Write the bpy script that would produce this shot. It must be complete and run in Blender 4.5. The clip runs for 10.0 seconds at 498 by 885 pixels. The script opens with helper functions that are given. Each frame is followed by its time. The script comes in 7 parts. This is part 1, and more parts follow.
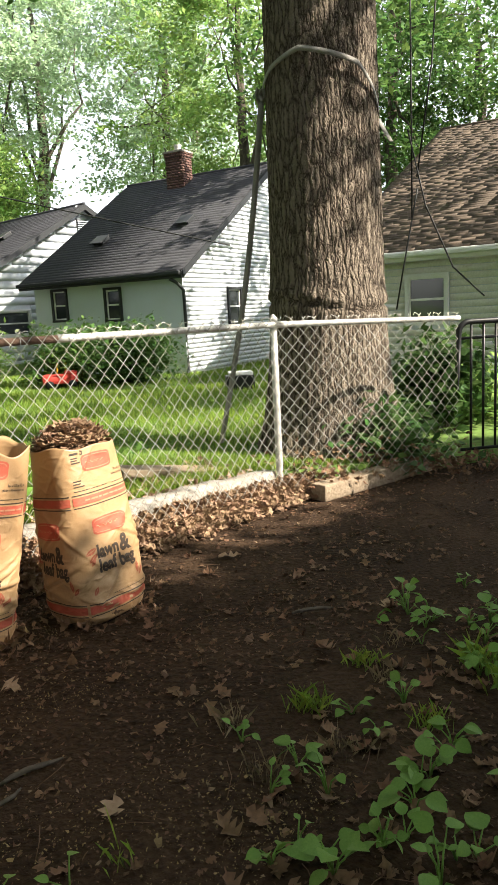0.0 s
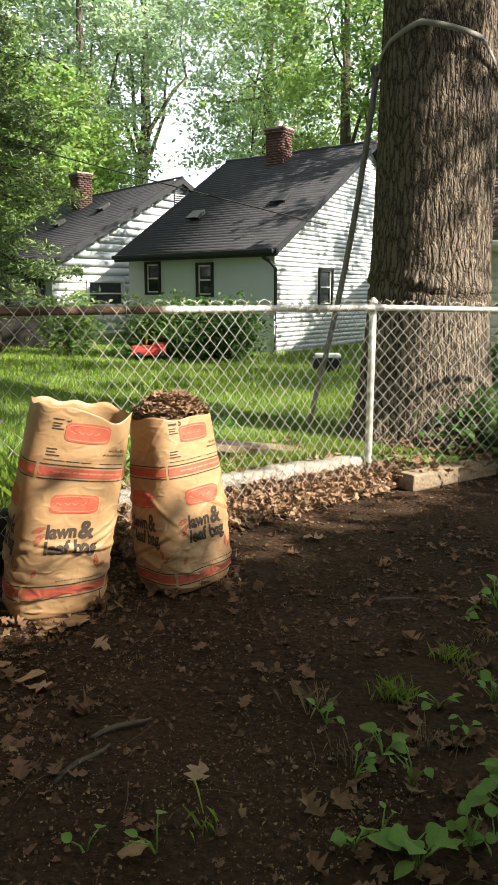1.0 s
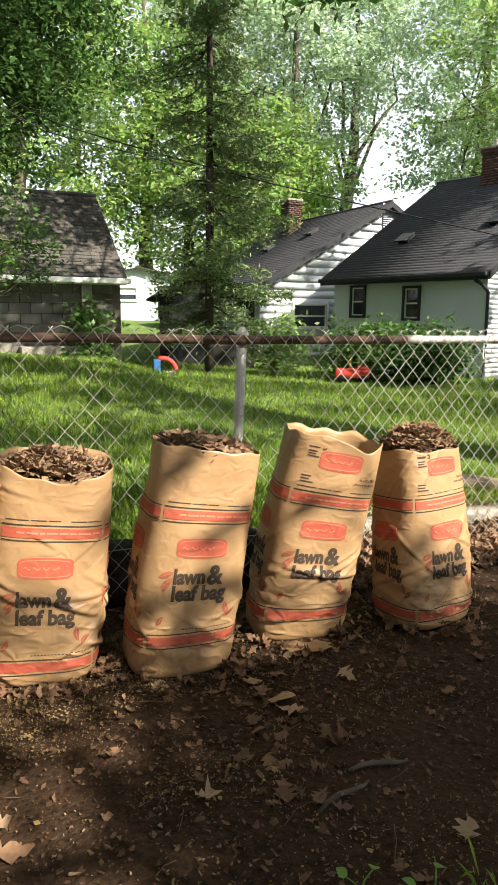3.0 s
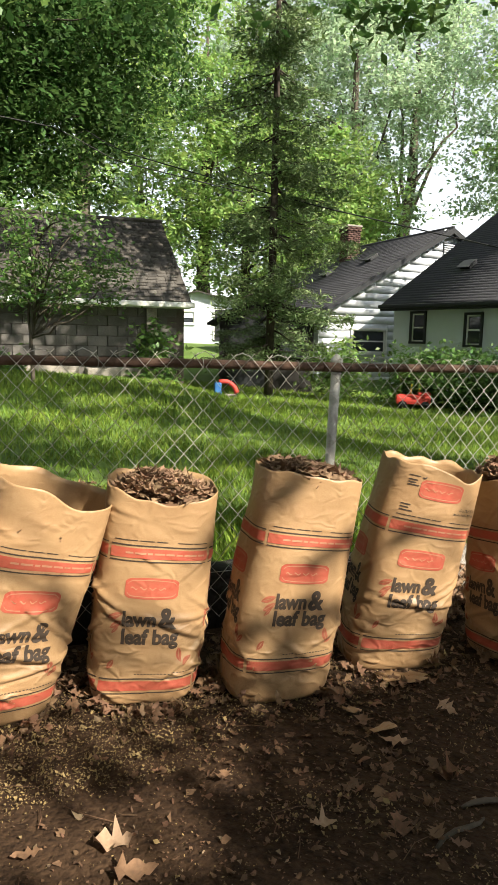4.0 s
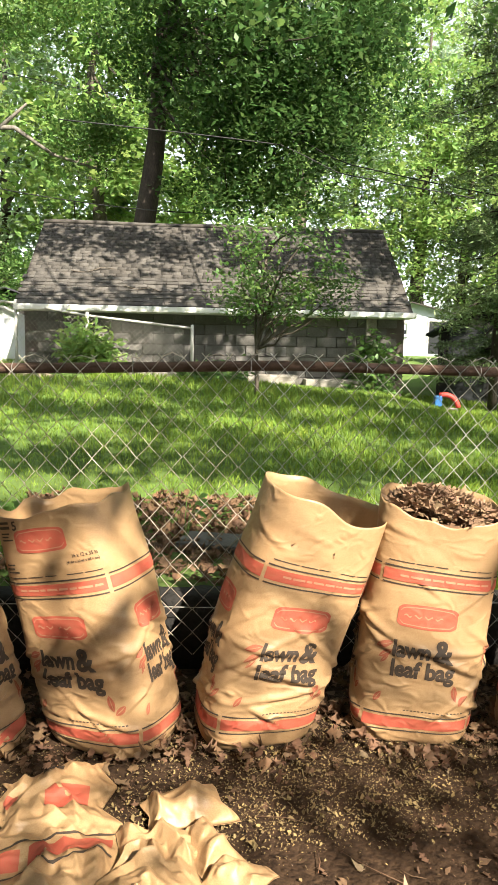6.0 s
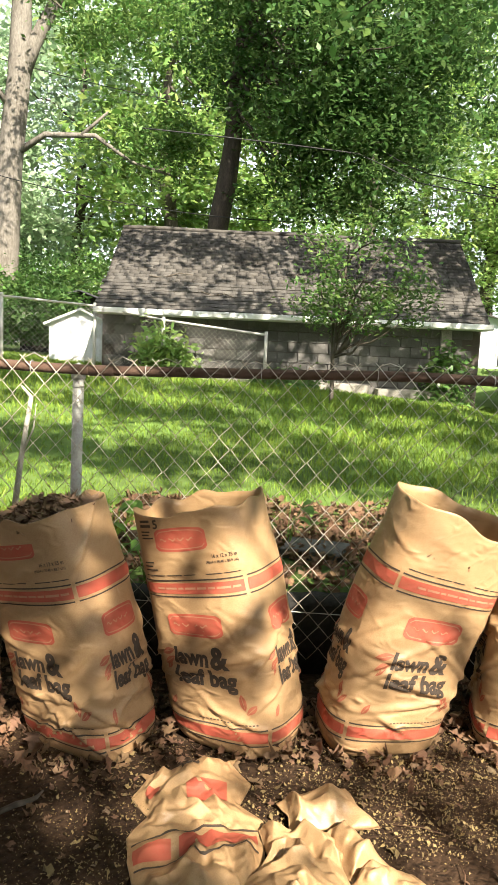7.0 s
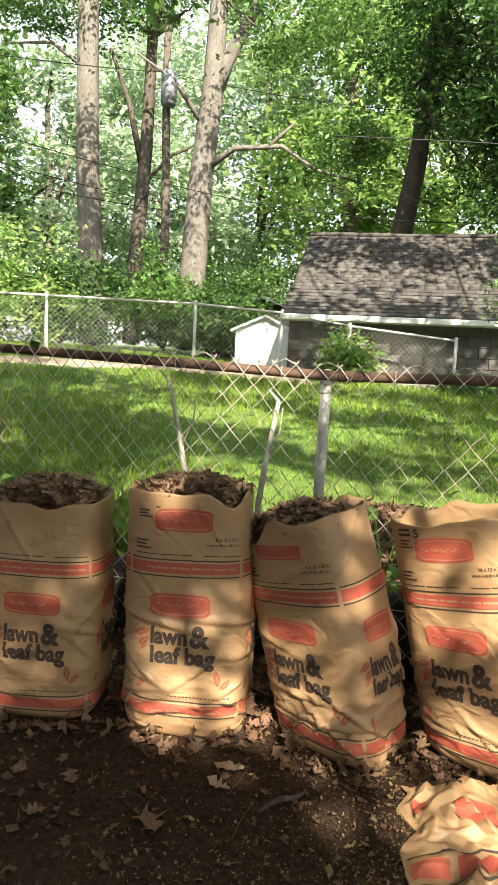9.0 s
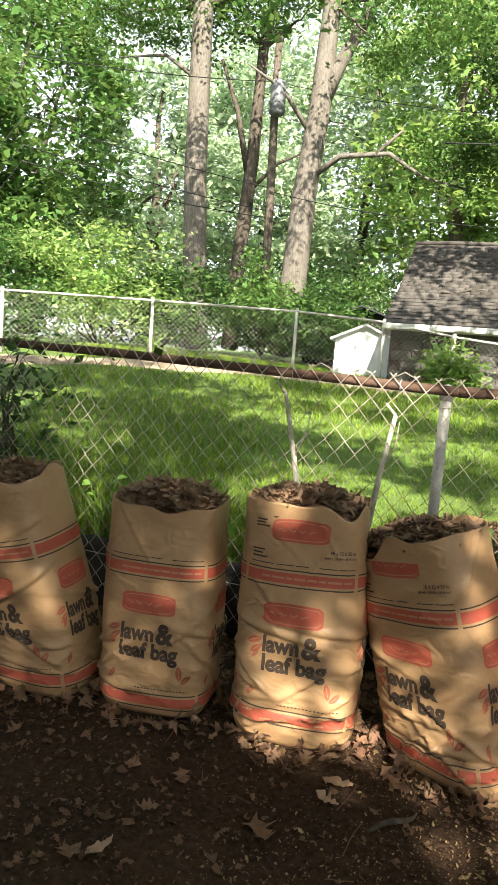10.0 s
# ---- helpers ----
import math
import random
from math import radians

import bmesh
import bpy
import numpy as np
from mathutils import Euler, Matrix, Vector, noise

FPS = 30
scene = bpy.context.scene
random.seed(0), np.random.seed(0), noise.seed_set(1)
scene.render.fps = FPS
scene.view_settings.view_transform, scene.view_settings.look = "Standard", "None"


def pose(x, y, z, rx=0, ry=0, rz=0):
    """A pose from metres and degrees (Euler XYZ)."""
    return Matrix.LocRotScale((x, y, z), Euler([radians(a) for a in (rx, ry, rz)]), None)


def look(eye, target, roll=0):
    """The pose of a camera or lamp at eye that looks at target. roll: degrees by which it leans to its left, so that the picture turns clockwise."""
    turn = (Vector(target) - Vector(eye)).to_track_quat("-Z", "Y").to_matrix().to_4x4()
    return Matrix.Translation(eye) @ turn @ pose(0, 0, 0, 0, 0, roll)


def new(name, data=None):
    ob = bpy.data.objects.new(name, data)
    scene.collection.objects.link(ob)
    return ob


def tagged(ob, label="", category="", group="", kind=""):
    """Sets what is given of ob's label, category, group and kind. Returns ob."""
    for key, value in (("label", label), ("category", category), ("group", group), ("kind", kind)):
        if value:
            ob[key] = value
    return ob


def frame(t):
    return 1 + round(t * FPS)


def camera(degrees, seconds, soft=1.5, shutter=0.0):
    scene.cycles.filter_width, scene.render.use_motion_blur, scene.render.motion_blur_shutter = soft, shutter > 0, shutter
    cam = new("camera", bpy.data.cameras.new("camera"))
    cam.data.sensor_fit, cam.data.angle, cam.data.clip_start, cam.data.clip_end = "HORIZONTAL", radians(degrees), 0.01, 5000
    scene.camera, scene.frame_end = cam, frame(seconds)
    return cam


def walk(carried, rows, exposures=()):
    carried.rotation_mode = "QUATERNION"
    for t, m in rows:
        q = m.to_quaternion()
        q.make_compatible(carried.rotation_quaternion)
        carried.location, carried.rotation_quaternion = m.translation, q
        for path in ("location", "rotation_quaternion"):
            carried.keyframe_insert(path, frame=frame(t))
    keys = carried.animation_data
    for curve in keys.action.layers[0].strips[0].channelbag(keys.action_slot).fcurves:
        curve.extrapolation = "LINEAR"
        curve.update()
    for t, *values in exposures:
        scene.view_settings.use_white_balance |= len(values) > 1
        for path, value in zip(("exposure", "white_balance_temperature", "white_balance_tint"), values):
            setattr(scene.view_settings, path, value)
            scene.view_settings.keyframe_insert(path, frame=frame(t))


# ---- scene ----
cam = camera(38.4, 10.0)
PATH = [
    (0, (0.271, 0.566, 1.332), (0.129, 2.529, 0.978), -3.0),
    (0.5, (0.201, 0.573, 1.323), (-0.092, 2.515, 0.947), -1.1),
    (1, (0.179, 0.569, 1.326), (-0.174, 2.496, 0.925), 0.0),
    (1.5, (0.13, 0.566, 1.337), (-0.342, 2.469, 0.943), 0.5),
    (2, (0.056, 0.547, 1.348), (-0.58, 2.404, 0.967), 0.5),
    (2.5, (-0.003, 0.527, 1.356), (-0.763, 2.339, 0.982), 0.3),
    (4, (-0.257, 0.366, 1.38), (-1.228, 2.09, 1.095), 1.2),
    (4.5, (-0.33, 0.316, 1.371), (-1.386, 1.991, 1.09), 1.2),
    (5, (-0.441, 0.333, 1.357), (-1.66, 1.892, 1.069), 1.1),
    (5.5, (-0.524, 0.405, 1.345), (-1.867, 1.862, 1.068), 0.7),
    (7, (-0.747, 0.135, 1.341), (-2.268, 1.41, 1.093), 2.7),
    (7.5, (-0.831, 0.016, 1.331), (-2.413, 1.215, 1.081), 2.6),
    (8, (-0.85, -0.054, 1.338), (-2.48, 1.079, 1.091), 3.1),
    (8.5, (-0.902, -0.111, 1.336), (-2.613, 0.893, 1.079), 2.9),
    (9, (-0.928, -0.134, 1.327), (-2.7, 0.757, 1.073), 2.9),
    (9.5, (-0.948, -0.194, 1.339), (-2.783, 0.562, 1.09), 3.7),
    (10, (-0.961, -0.229, 1.339), (-2.833, 0.429, 1.087), 4.4),
]
walk(cam, [(t, look(eye, target, roll)) for t, eye, target, roll in PATH], exposures=[(0, 1.78), (0.5, 1.6), (1.5, 1.62), (2.5, 1.54), (4.5, 1.30), (5.5, 1.74), (7.5, 1.92), (10, 1.91)])

# ---- world, sun ----
SUN_AZ, SUN_EL = -14.0, 40.0            # degrees from +x, and above the horizon
world = bpy.data.worlds.new("world")
scene.world = world
world.use_nodes = True
wn = world.node_tree.nodes
sky = wn.new("ShaderNodeTexSky")
sky.sky_type = "NISHITA"
sky.sun_disc = False
sky.sun_elevation = radians(SUN_EL)
sky.sun_rotation = radians(90 - SUN_AZ)
sky.air_density, sky.dust_density, sky.ozone_density = 1.0, 1.5, 1.0
wn["Background"].inputs[1].default_value = 0.09
haze = wn.new("ShaderNodeHueSaturation")
haze.inputs["Saturation"].default_value, haze.inputs["Value"].default_value = 0.30, 1.35
world.node_tree.links.new(sky.outputs[0], haze.inputs["Color"])
world.node_tree.links.new(haze.outputs[0], wn["Background"].inputs[0])
sun = new("sun", bpy.data.lights.new("sun", "SUN"))
sun.data.energy, sun.data.angle, sun.data.color = 5.0, radians(0.55), (1.0, 0.91, 0.76)
sd = Vector((math.cos(radians(SUN_EL)) * math.cos(radians(SUN_AZ)), math.cos(radians(SUN_EL)) * math.sin(radians(SUN_AZ)), math.sin(radians(SUN_EL))))
sun.matrix_world = look(sd * 60, (0, 0, 0))


# ---- materials ----
def mat(name, base, rough=0.8, metal=0.0, dark=None, scale=8.0, fine=60.0, bump=0.25, amount=0.5, spec=0.3, hue=0.0,
        island=0.0, objrand=0.0, stretch=None, translucent=0.0, tint=None, crease=0.0):
    """A procedural surface: base colour mixed towards dark by noise at two scales, with bump and random tints."""
    m = bpy.data.materials.new(name)
    m.use_nodes = True
    nt = m.node_tree
    n, l = nt.nodes, nt.links
    b = n["Principled BSDF"]
    b.inputs["Roughness"].default_value = rough
    b.inputs["Metallic"].default_value = metal
    b.inputs["Specular IOR Level"].default_value = spec
    tc = n.new("ShaderNodeTexCoord")
    mp = n.new("ShaderNodeMapping")
    l.new(tc.outputs["Object"], mp.inputs[0])
    if stretch:
        mp.inputs["Scale"].default_value = stretch
    big = n.new("ShaderNodeTexNoise")
    big.inputs["Scale"].default_value, big.inputs["Detail"].default_value, big.inputs["Roughness"].default_value = scale, 6, 0.62
    small = n.new("ShaderNodeTexNoise")
    small.inputs["Scale"].default_value, small.inputs["Detail"].default_value = fine, 4
    for q in (big, small):
        l.new(mp.outputs[0], q.inputs["Vector"])
    add = n.new("ShaderNodeMath")
    add.operation = "ADD"
    l.new(big.outputs[0], add.inputs[0])
    l.new(small.outputs[0], add.inputs[1])
    ramp = n.new("ShaderNodeMapRange")
    ramp.inputs[1].default_value, ramp.inputs[2].default_value = 0.75, 1.25
    ramp.inputs[3].default_value, ramp.inputs[4].default_value = 0.0, amount
    l.new(add.outputs[0], ramp.inputs[0])
    mix = n.new("ShaderNodeMix")
    mix.data_type = "RGBA"
    d = dark or tuple(c * 0.55 for c in base)
    mix.inputs[6].default_value, mix.inputs[7].default_value = (*base, 1), (*d, 1)
    l.new(ramp.outputs[0], mix.inputs[0])
    col = mix.outputs[2]
    for src, k in (("island", island), ("object", objrand)):
        if k:
            if src == "island":
                r = n.new("ShaderNodeNewGeometry").outputs["Random Per Island"]
            else:
                r = n.new("ShaderNodeObjectInfo").outputs["Random"]
            if tint:
                mt = n.new("ShaderNodeMix")
                mt.data_type = "RGBA"
                mt.inputs[7].default_value = (*tint, 1)
                l.new(col, mt.inputs[6])
                pw = n.new("ShaderNodeMath")
                pw.operation = "POWER"
                pw.inputs[1].default_value = 1.6
                l.new(r, pw.inputs[0])
                l.new(pw.outputs[0], mt.inputs[0])
                col = mt.outputs[2]
            hs = n.new("ShaderNodeHueSaturation")
            mr = n.new("ShaderNodeMapRange")
            mr.inputs[3].default_value, mr.inputs[4].default_value = 1 - k, 1 + k
            l.new(r, mr.inputs[0])
            l.new(mr.outputs[0], hs.inputs["Value"])
            if hue:
                mh = n.new("ShaderNodeMapRange")
                mh.inputs[3].default_value, mh.inputs[4].default_value = 0.5 - hue, 0.5 + hue
                wob = n.new("ShaderNodeMath")
                wob.operation = "PINGPONG"
                wob.inputs[1].default_value = 0.13
                l.new(r, wob.inputs[0])
                mh.inputs[2].default_value = 0.13
                l.new(wob.outputs[0], mh.inputs[0])
                l.new(mh.outputs[0], hs.inputs["Hue"])
            l.new(col, hs.inputs["Color"])
            col = hs.outputs[0]
    l.new(col, b.inputs["Base Color"])
    if bump:
        bp = n.new("ShaderNodeBump")
        bp.inputs["Strength"].default_value = bump
        bp.inputs["Distance"].default_value = 0.02
        l.new(add.outputs[0], bp.inputs["Height"])
        l.new(bp.outputs[0], b.inputs["Normal"])
        if crease:
            # sharp folds of handled paper, closest together low down where the load slumps
            prev = bp
            sep = n.new("ShaderNodeSeparateXYZ")
            l.new(tc.outputs["Object"], sep.inputs[0])
            load = n.new("ShaderNodeMapRange")
            load.inputs[1].default_value, load.inputs[2].default_value = 0.10, 0.50
            load.inputs[3].default_value, load.inputs[4].default_value = crease, crease * 0.38
            l.new(sep.outputs["Z"], load.inputs[0])
            for sc, dist in ((5.5, 0.020), (14.0, 0.012)):
                rd = n.new("ShaderNodeTexNoise")
                rd.noise_type = "RIDGED_MULTIFRACTAL"
                rd.inputs["Scale"].default_value, rd.inputs["Detail"].default_value = sc, 2.0
                rd.inputs["Distortion"].default_value = 0.9
                l.new(mp.outputs[0], rd.inputs["Vector"])
                b2 = n.new("ShaderNodeBump")
                b2.inputs["Distance"].default_value = dist
                l.new(load.outputs[0], b2.inputs["Strength"])
                l.new(rd.outputs[0], b2.inputs["Height"])
                l.new(prev.outputs[0], b2.inputs["Normal"])
                prev = b2
            l.new(prev.outputs[0], b.inputs["Normal"])
    if translucent:
        tr = n.new("ShaderNodeBsdfTranslucent")
        l.new(col, tr.inputs[0])
        sh = n.new("ShaderNodeMixShader")
        sh.inputs[0].default_value = translucent
        l.new(b.outputs[0], sh.inputs[1])
        l.new(tr.outputs[0], sh.inputs[2])
        l.new(sh.outputs[0], n["Material Output"].inputs[0])
    return m


M_DIRT = mat("bare_soil", (0.060, 0.035, 0.0195), 0.95, dark=(0.020, 0.0112, 0.0066), scale=1.3, fine=45, bump=1.0, amount=1.0, spec=0.15)
M_LAWN = mat("lawn_soil", (0.11, 0.19, 0.035), 0.95, dark=(0.07, 0.10, 0.025), scale=0.8, fine=20, bump=0.6, amount=0.9)
M_GRASS = mat("grass_blade", (0.25, 0.345, 0.05), 0.55, dark=(0.125, 0.21, 0.03), scale=0.6, bump=0, amount=0.9, island=0.35, hue=0.02, translucent=0.4)
M_PAPER = mat("kraft_paper", (0.385, 0.248, 0.128), 0.44, dark=(0.275, 0.160, 0.077), scale=5, fine=240, bump=0.06, amount=0.85, spec=0.4, translucent=0.05, crease=1.0, stretch=(1, 1, 1.5))
M_RED = mat("red_ink", (0.37, 0.066, 0.042), 0.65, dark=(0.33, 0.10, 0.056), scale=20, fine=300, bump=0.06, amount=0.8, crease=1.0, stretch=(1, 1, 1.5))
M_LEAFINK = mat("faded_red_ink", (0.35, 0.105, 0.058), 0.75, scale=20, fine=300, bump=0.1, amount=0.6, crease=1.0, stretch=(1, 1, 1.5))
M_PALE = mat("pale_print", (0.42, 0.20, 0.12), 0.75, scale=30, fine=300, bump=0.1, amount=0.4)
M_INK = mat("black_ink", (0.05, 0.035, 0.025), 0.7, scale=30, fine=300, bump=0.1, amount=0.4)
M_DRIFT = mat("drifted_leaf", (0.28, 0.158, 0.085), 0.8, dark=(0.14, 0.082, 0.048), scale=12, fine=80, bump=0.2, amount=0.8, island=0.45, hue=0.012, translucent=0.1, tint=(0.10, 0.062, 0.04))
M_DRY = mat("dry_leaf", (0.46, 0.325, 0.22), 0.75, dark=(0.28, 0.18, 0.11), scale=12, fine=80, bump=0.2, amount=0.8, island=0.4, hue=0.012, translucent=0.15, tint=(0.27, 0.18, 0.115))
M_FILL = mat("bagged_leaf", (0.42, 0.275, 0.17), 0.75, dark=(0.19, 0.11, 0.065), scale=12, fine=80, bump=0.2, amount=0.8, island=0.45, hue=0.012, translucent=0.12, tint=(0.13, 0.08, 0.05))
M_LITTER = mat("old_leaf", (0.23, 0.13, 0.072), 0.85, dark=(0.075, 0.04, 0.023), scale=12, fine=80, bump=0.2, amount=0.9, island=0.5, hue=0.01, tint=(0.06, 0.034, 0.02))


def furrowed(name, plate, crack):
    """Bark of long upright plates between deep cracks, each plate broken into smaller scales."""
    m = bpy.data.materials.new(name)
    m.use_nodes = True
    n, l = m.node_tree.nodes, m.node_tree.links
    b = n["Principled BSDF"]
    b.inputs["Roughness"].default_value, b.inputs["Specular IOR Level"].default_value = 0.95, 0.1
    tc = n.new("ShaderNodeTexCoord")
    bend = n.new("ShaderNodeTexNoise")
    bend.inputs["Scale"].default_value, bend.inputs["Detail"].default_value = 7.0, 4
    l.new(tc.outputs["Object"], bend.inputs["Vector"])
    wv = n.new("ShaderNodeVectorMath")
    wv.operation = "MULTIPLY_ADD"
    wv.inputs[1].default_value = (0.07, 0.07, 0.07)
    l.new(bend.outputs["Color"], wv.inputs[0])
    l.new(tc.outputs["Object"], wv.inputs[2])
    heights = []
    for sc, zs, lo, hi in ((24.0, 0.17, 0.0, 0.30), (62.0, 0.34, 0.0, 0.22)):
        mp = n.new("ShaderNodeMapping")
        mp.inputs["Scale"].default_value = (1, 1, zs)
        l.new(wv.outputs[0], mp.inputs[0])
        vo = n.new("ShaderNodeTexVoronoi")
        vo.feature = "DISTANCE_TO_EDGE"
        vo.inputs["Scale"].default_value = sc
        l.new(mp.outputs[0], vo.inputs["Vector"])
        mr = n.new("ShaderNodeMapRange")
        mr.inputs[1].default_value, mr.inputs[2].default_value = lo, hi
        l.new(vo.outputs["Distance"], mr.inputs[0])
        heights.append(mr.outputs[0])
    fine = n.new("ShaderNodeTexNoise")
    fine.inputs["Scale"].default_value, fine.inputs["Detail"].default_value = 70.0, 5
    l.new(tc.outputs["Object"], fine.inputs["Vector"])
    sm = n.new("ShaderNodeMath")
    sm.operation = "MULTIPLY_ADD"
    sm.inputs[1].default_value = 0.35
    l.new(heights[1], sm.inputs[0])
    l.new(heights[0], sm.inputs[2])
    s2 = n.new("ShaderNodeMath")
    s2.operation = "MULTIPLY_ADD"
    s2.inputs[1].default_value = 0.30
    l.new(fine.outputs[0], s2.inputs[0])
    l.new(sm.outputs[0], s2.inputs[2])
    ramp = n.new("ShaderNodeMapRange")
    ramp.inputs[1].default_value, ramp.inputs[2].default_value = 0.25, 1.05
    l.new(s2.outputs[0], ramp.inputs[0])
    mix = n.new("ShaderNodeMix")
    mix.data_type = "RGBA"
    mix.inputs[6].default_value, mix.inputs[7].default_value = (*crack, 1), (*plate, 1)
    l.new(ramp.outputs[0], mix.inputs[0])
    tone = n.new("ShaderNodeHueSaturation")
    tv = n.new("ShaderNodeMapRange")
    tv.inputs[3].default_value, tv.inputs[4].default_value = 0.7, 1.3
    l.new(bend.outputs[0], tv.inputs[0])
    l.new(tv.outputs[0], tone.inputs["Value"])
    l.new(mix.outputs[2], tone.inputs["Color"])
    l.new(tone.outputs[0], b.inputs["Base Color"])
    bp = n.new("ShaderNodeBump")
    bp.inputs["Strength"].default_value, bp.inputs["Distance"].default_value = 1.0, 0.022
    l.new(s2.outputs[0], bp.inputs["Height"])
    l.new(bp.outputs[0], b.inputs["Normal"])
    return m


M_BARK = furrowed("oak_bark", (0.20, 0.165, 0.13), (0.045, 0.034, 0.026))
M_BARK2 = mat("grey_bark", (0.13, 0.11, 0.088), 0.95, dark=(0.05, 0.042, 0.034), scale=5, fine=30, bump=0.8, amount=1.0, spec=0.15, stretch=(1, 1, 0.3))
# pale tone and patches put dappled sun into the bark colour
M_PALEBARK = mat("sunlit_pale_bark", (0.19, 0.172, 0.148), 0.9, dark=(0.095, 0.082, 0.066), scale=3, fine=25, bump=0.6, amount=1.0, stretch=(1, 1, 0.35))
M_DEADWOOD = mat("bleached_dead_wood", (0.56, 0.53, 0.46), 0.85, dark=(0.27, 0.245, 0.2), scale=9, fine=60, bump=0.3, amount=0.9, stretch=(1, 1, 0.3))
M_DARKGALV = mat("dull_grey_steel", (0.19, 0.20, 0.21), 0.6, 0.2, dark=(0.13, 0.135, 0.14), scale=8, fine=90, bump=0.05, amount=0.8)
M_GALV = mat("galvanised_steel", (0.56, 0.56, 0.53), 0.6, 0.3, dark=(0.36, 0.34, 0.31), scale=18, fine=120, bump=0.08, amount=0.8)
M_WIRE = mat("galvanised_wire", (0.54, 0.54, 0.51), 0.5, 0.45, dark=(0.40, 0.36, 0.31), scale=3, fine=60, bump=0.05, amount=0.9)
M_RUSTWIRE = mat("rusty_wire", (0.60, 0.56, 0.48), 0.65, 0.15, dark=(0.27, 0.21, 0.16), scale=3, fine=60, bump=0.05, amount=1.0)
M_RUST = mat("rusty_pipe", (0.11, 0.065, 0.045), 0.8, 0.15, dark=(0.12, 0.075, 0.055), scale=9, fine=90, bump=0.3, amount=1.0)
M_CONC = mat("old_concrete", (0.36, 0.33, 0.29), 0.95, dark=(0.17, 0.15, 0.13), scale=4, fine=60, bump=0.5, amount=1.0)
M_DARKWOOD = mat("near_black_timber", (0.03, 0.027, 0.025), 0.9, dark=(0.012, 0.011, 0.010), scale=5, fine=60, bump=0.4, amount=1.0)
M_TIMBER = mat("weathered_timber", (0.30, 0.235, 0.165), 0.85, dark=(0.15, 0.11, 0.075), scale=4, fine=50, bump=0.4, amount=0.9, stretch=(1, 1, 1))
M_WHITE = mat("white_siding", (0.62, 0.66, 0.72), 0.55, dark=(0.53, 0.54, 0.56), scale=1.5, fine=30, bump=0.05, amount=0.6, objrand=0.03)
M_CREAM = mat("cream_siding", (0.80, 0.78, 0.73), 0.6, dark=(0.54, 0.50, 0.42), scale=1.5, fine=30, bump=0.05, amount=0.6, objrand=0.03)
M_STUCCO = mat("white_render", (0.64, 0.69, 0.76), 0.85, dark=(0.55, 0.57, 0.58), scale=1.2, fine=60, bump=0.15, amount=0.6)
M_ROOFD = mat("charcoal_shingle", (0.052, 0.053, 0.06), 0.9, dark=(0.03, 0.03, 0.035), scale=2, fine=60, bump=0.4, amount=0.9, island=0.07)
M_ROOFB = mat("brown_shingle", (0.125, 0.092, 0.068), 0.9, dark=(0.065, 0.05, 0.039), scale=1.4, fine=40, bump=0.4, amount=1.0, island=0.06)
M_ROOFG = mat("weathered_shingle", (0.09, 0.084, 0.077), 0.92, dark=(0.05, 0.043, 0.036), scale=1.2, fine=50, bump=0.5, amount=1.0, objrand=0.3, island=0.0)
M_ROOFG2 = mat("weathered_shingle_rows", (0.09, 0.084, 0.077), 0.92, dark=(0.05, 0.043, 0.036), scale=1.2, fine=50, bump=0.5, amount=1.0, island=0.3)
M_TRIMD = mat("dark_trim", (0.025, 0.027, 0.03), 0.5, scale=6, bump=0.05, amount=0.4)
M_TRIMW = mat("white_trim", (0.75, 0.75, 0.73), 0.5, dark=(0.62, 0.61, 0.58), scale=4, bump=0.05, amount=0.6)
M_BRICK = mat("red_brick", (0.115, 0.058, 0.046), 0.9, dark=(0.07, 0.042, 0.036), scale=8, fine=70, bump=0.4, amount=0.9, objrand=0.25, island=0.2)
M_MORTAR = mat("mortar", (0.105, 0.085, 0.075), 0.95, scale=8, bump=0.3, amount=0.6)
M_BLOCK = mat("concrete_block", (0.14, 0.133, 0.123), 0.95, dark=(0.075, 0.07, 0.065), scale=4, fine=70, bump=0.4, amount=0.9, objrand=0.16)
M_RUBRED = mat("red_plastic", (0.48, 0.05, 0.04), 0.55, scale=6, bump=0.03, amount=0.3)
M_YEL = mat("yellow_plastic", (0.75, 0.50, 0.05), 0.4, scale=6, bump=0.03, amount=0.3)
M_BLUE = mat("blue_plastic", (0.04, 0.15, 0.38), 0.55, scale=6, bump=0.03, amount=0.3)
M_BLACK = mat("black_metal", (0.012, 0.012, 0.013), 0.4, scale=12, bump=0.05, amount=0.4)
M_STRAP = mat("grey_webbing", (0.27, 0.255, 0.235), 0.8, dark=(0.18, 0.17, 0.15), scale=12, fine=160, bump=0.3, amount=0.8)
M_CABLE = mat("dark_cable", (0.02, 0.02, 0.02), 0.6, scale=10, bump=0, amount=0.4)
M_SHED = mat("white_metal_shed", (0.82, 0.84, 0.86), 0.45, dark=(0.70, 0.72, 0.74), scale=3, bump=0.03, amount=0.5)
M_LEAF = mat("green_leaf", (0.14, 0.245, 0.062), 0.38, dark=(0.085, 0.16, 0.042), scale=0.5, bump=0, amount=0.9, island=0.35, hue=0.025, translucent=0.45, spec=0.4)
M_LEAFY = mat("light_green_leaf", (0.30, 0.43, 0.13), 0.36, dark=(0.20, 0.31, 0.085), scale=0.4, bump=0, amount=0.9, island=0.35, hue=0.025, translucent=0.5)
# dark green, lowered further to put nearby trees' shade into the colour
M_LEAFD = mat("dark_shaded_leaf", (0.088, 0.165, 0.043), 0.42, dark=(0.047, 0.098, 0.028), scale=0.35, bump=0, amount=1.0, island=0.4, hue=0.02, translucent=0.42, spec=0.2)
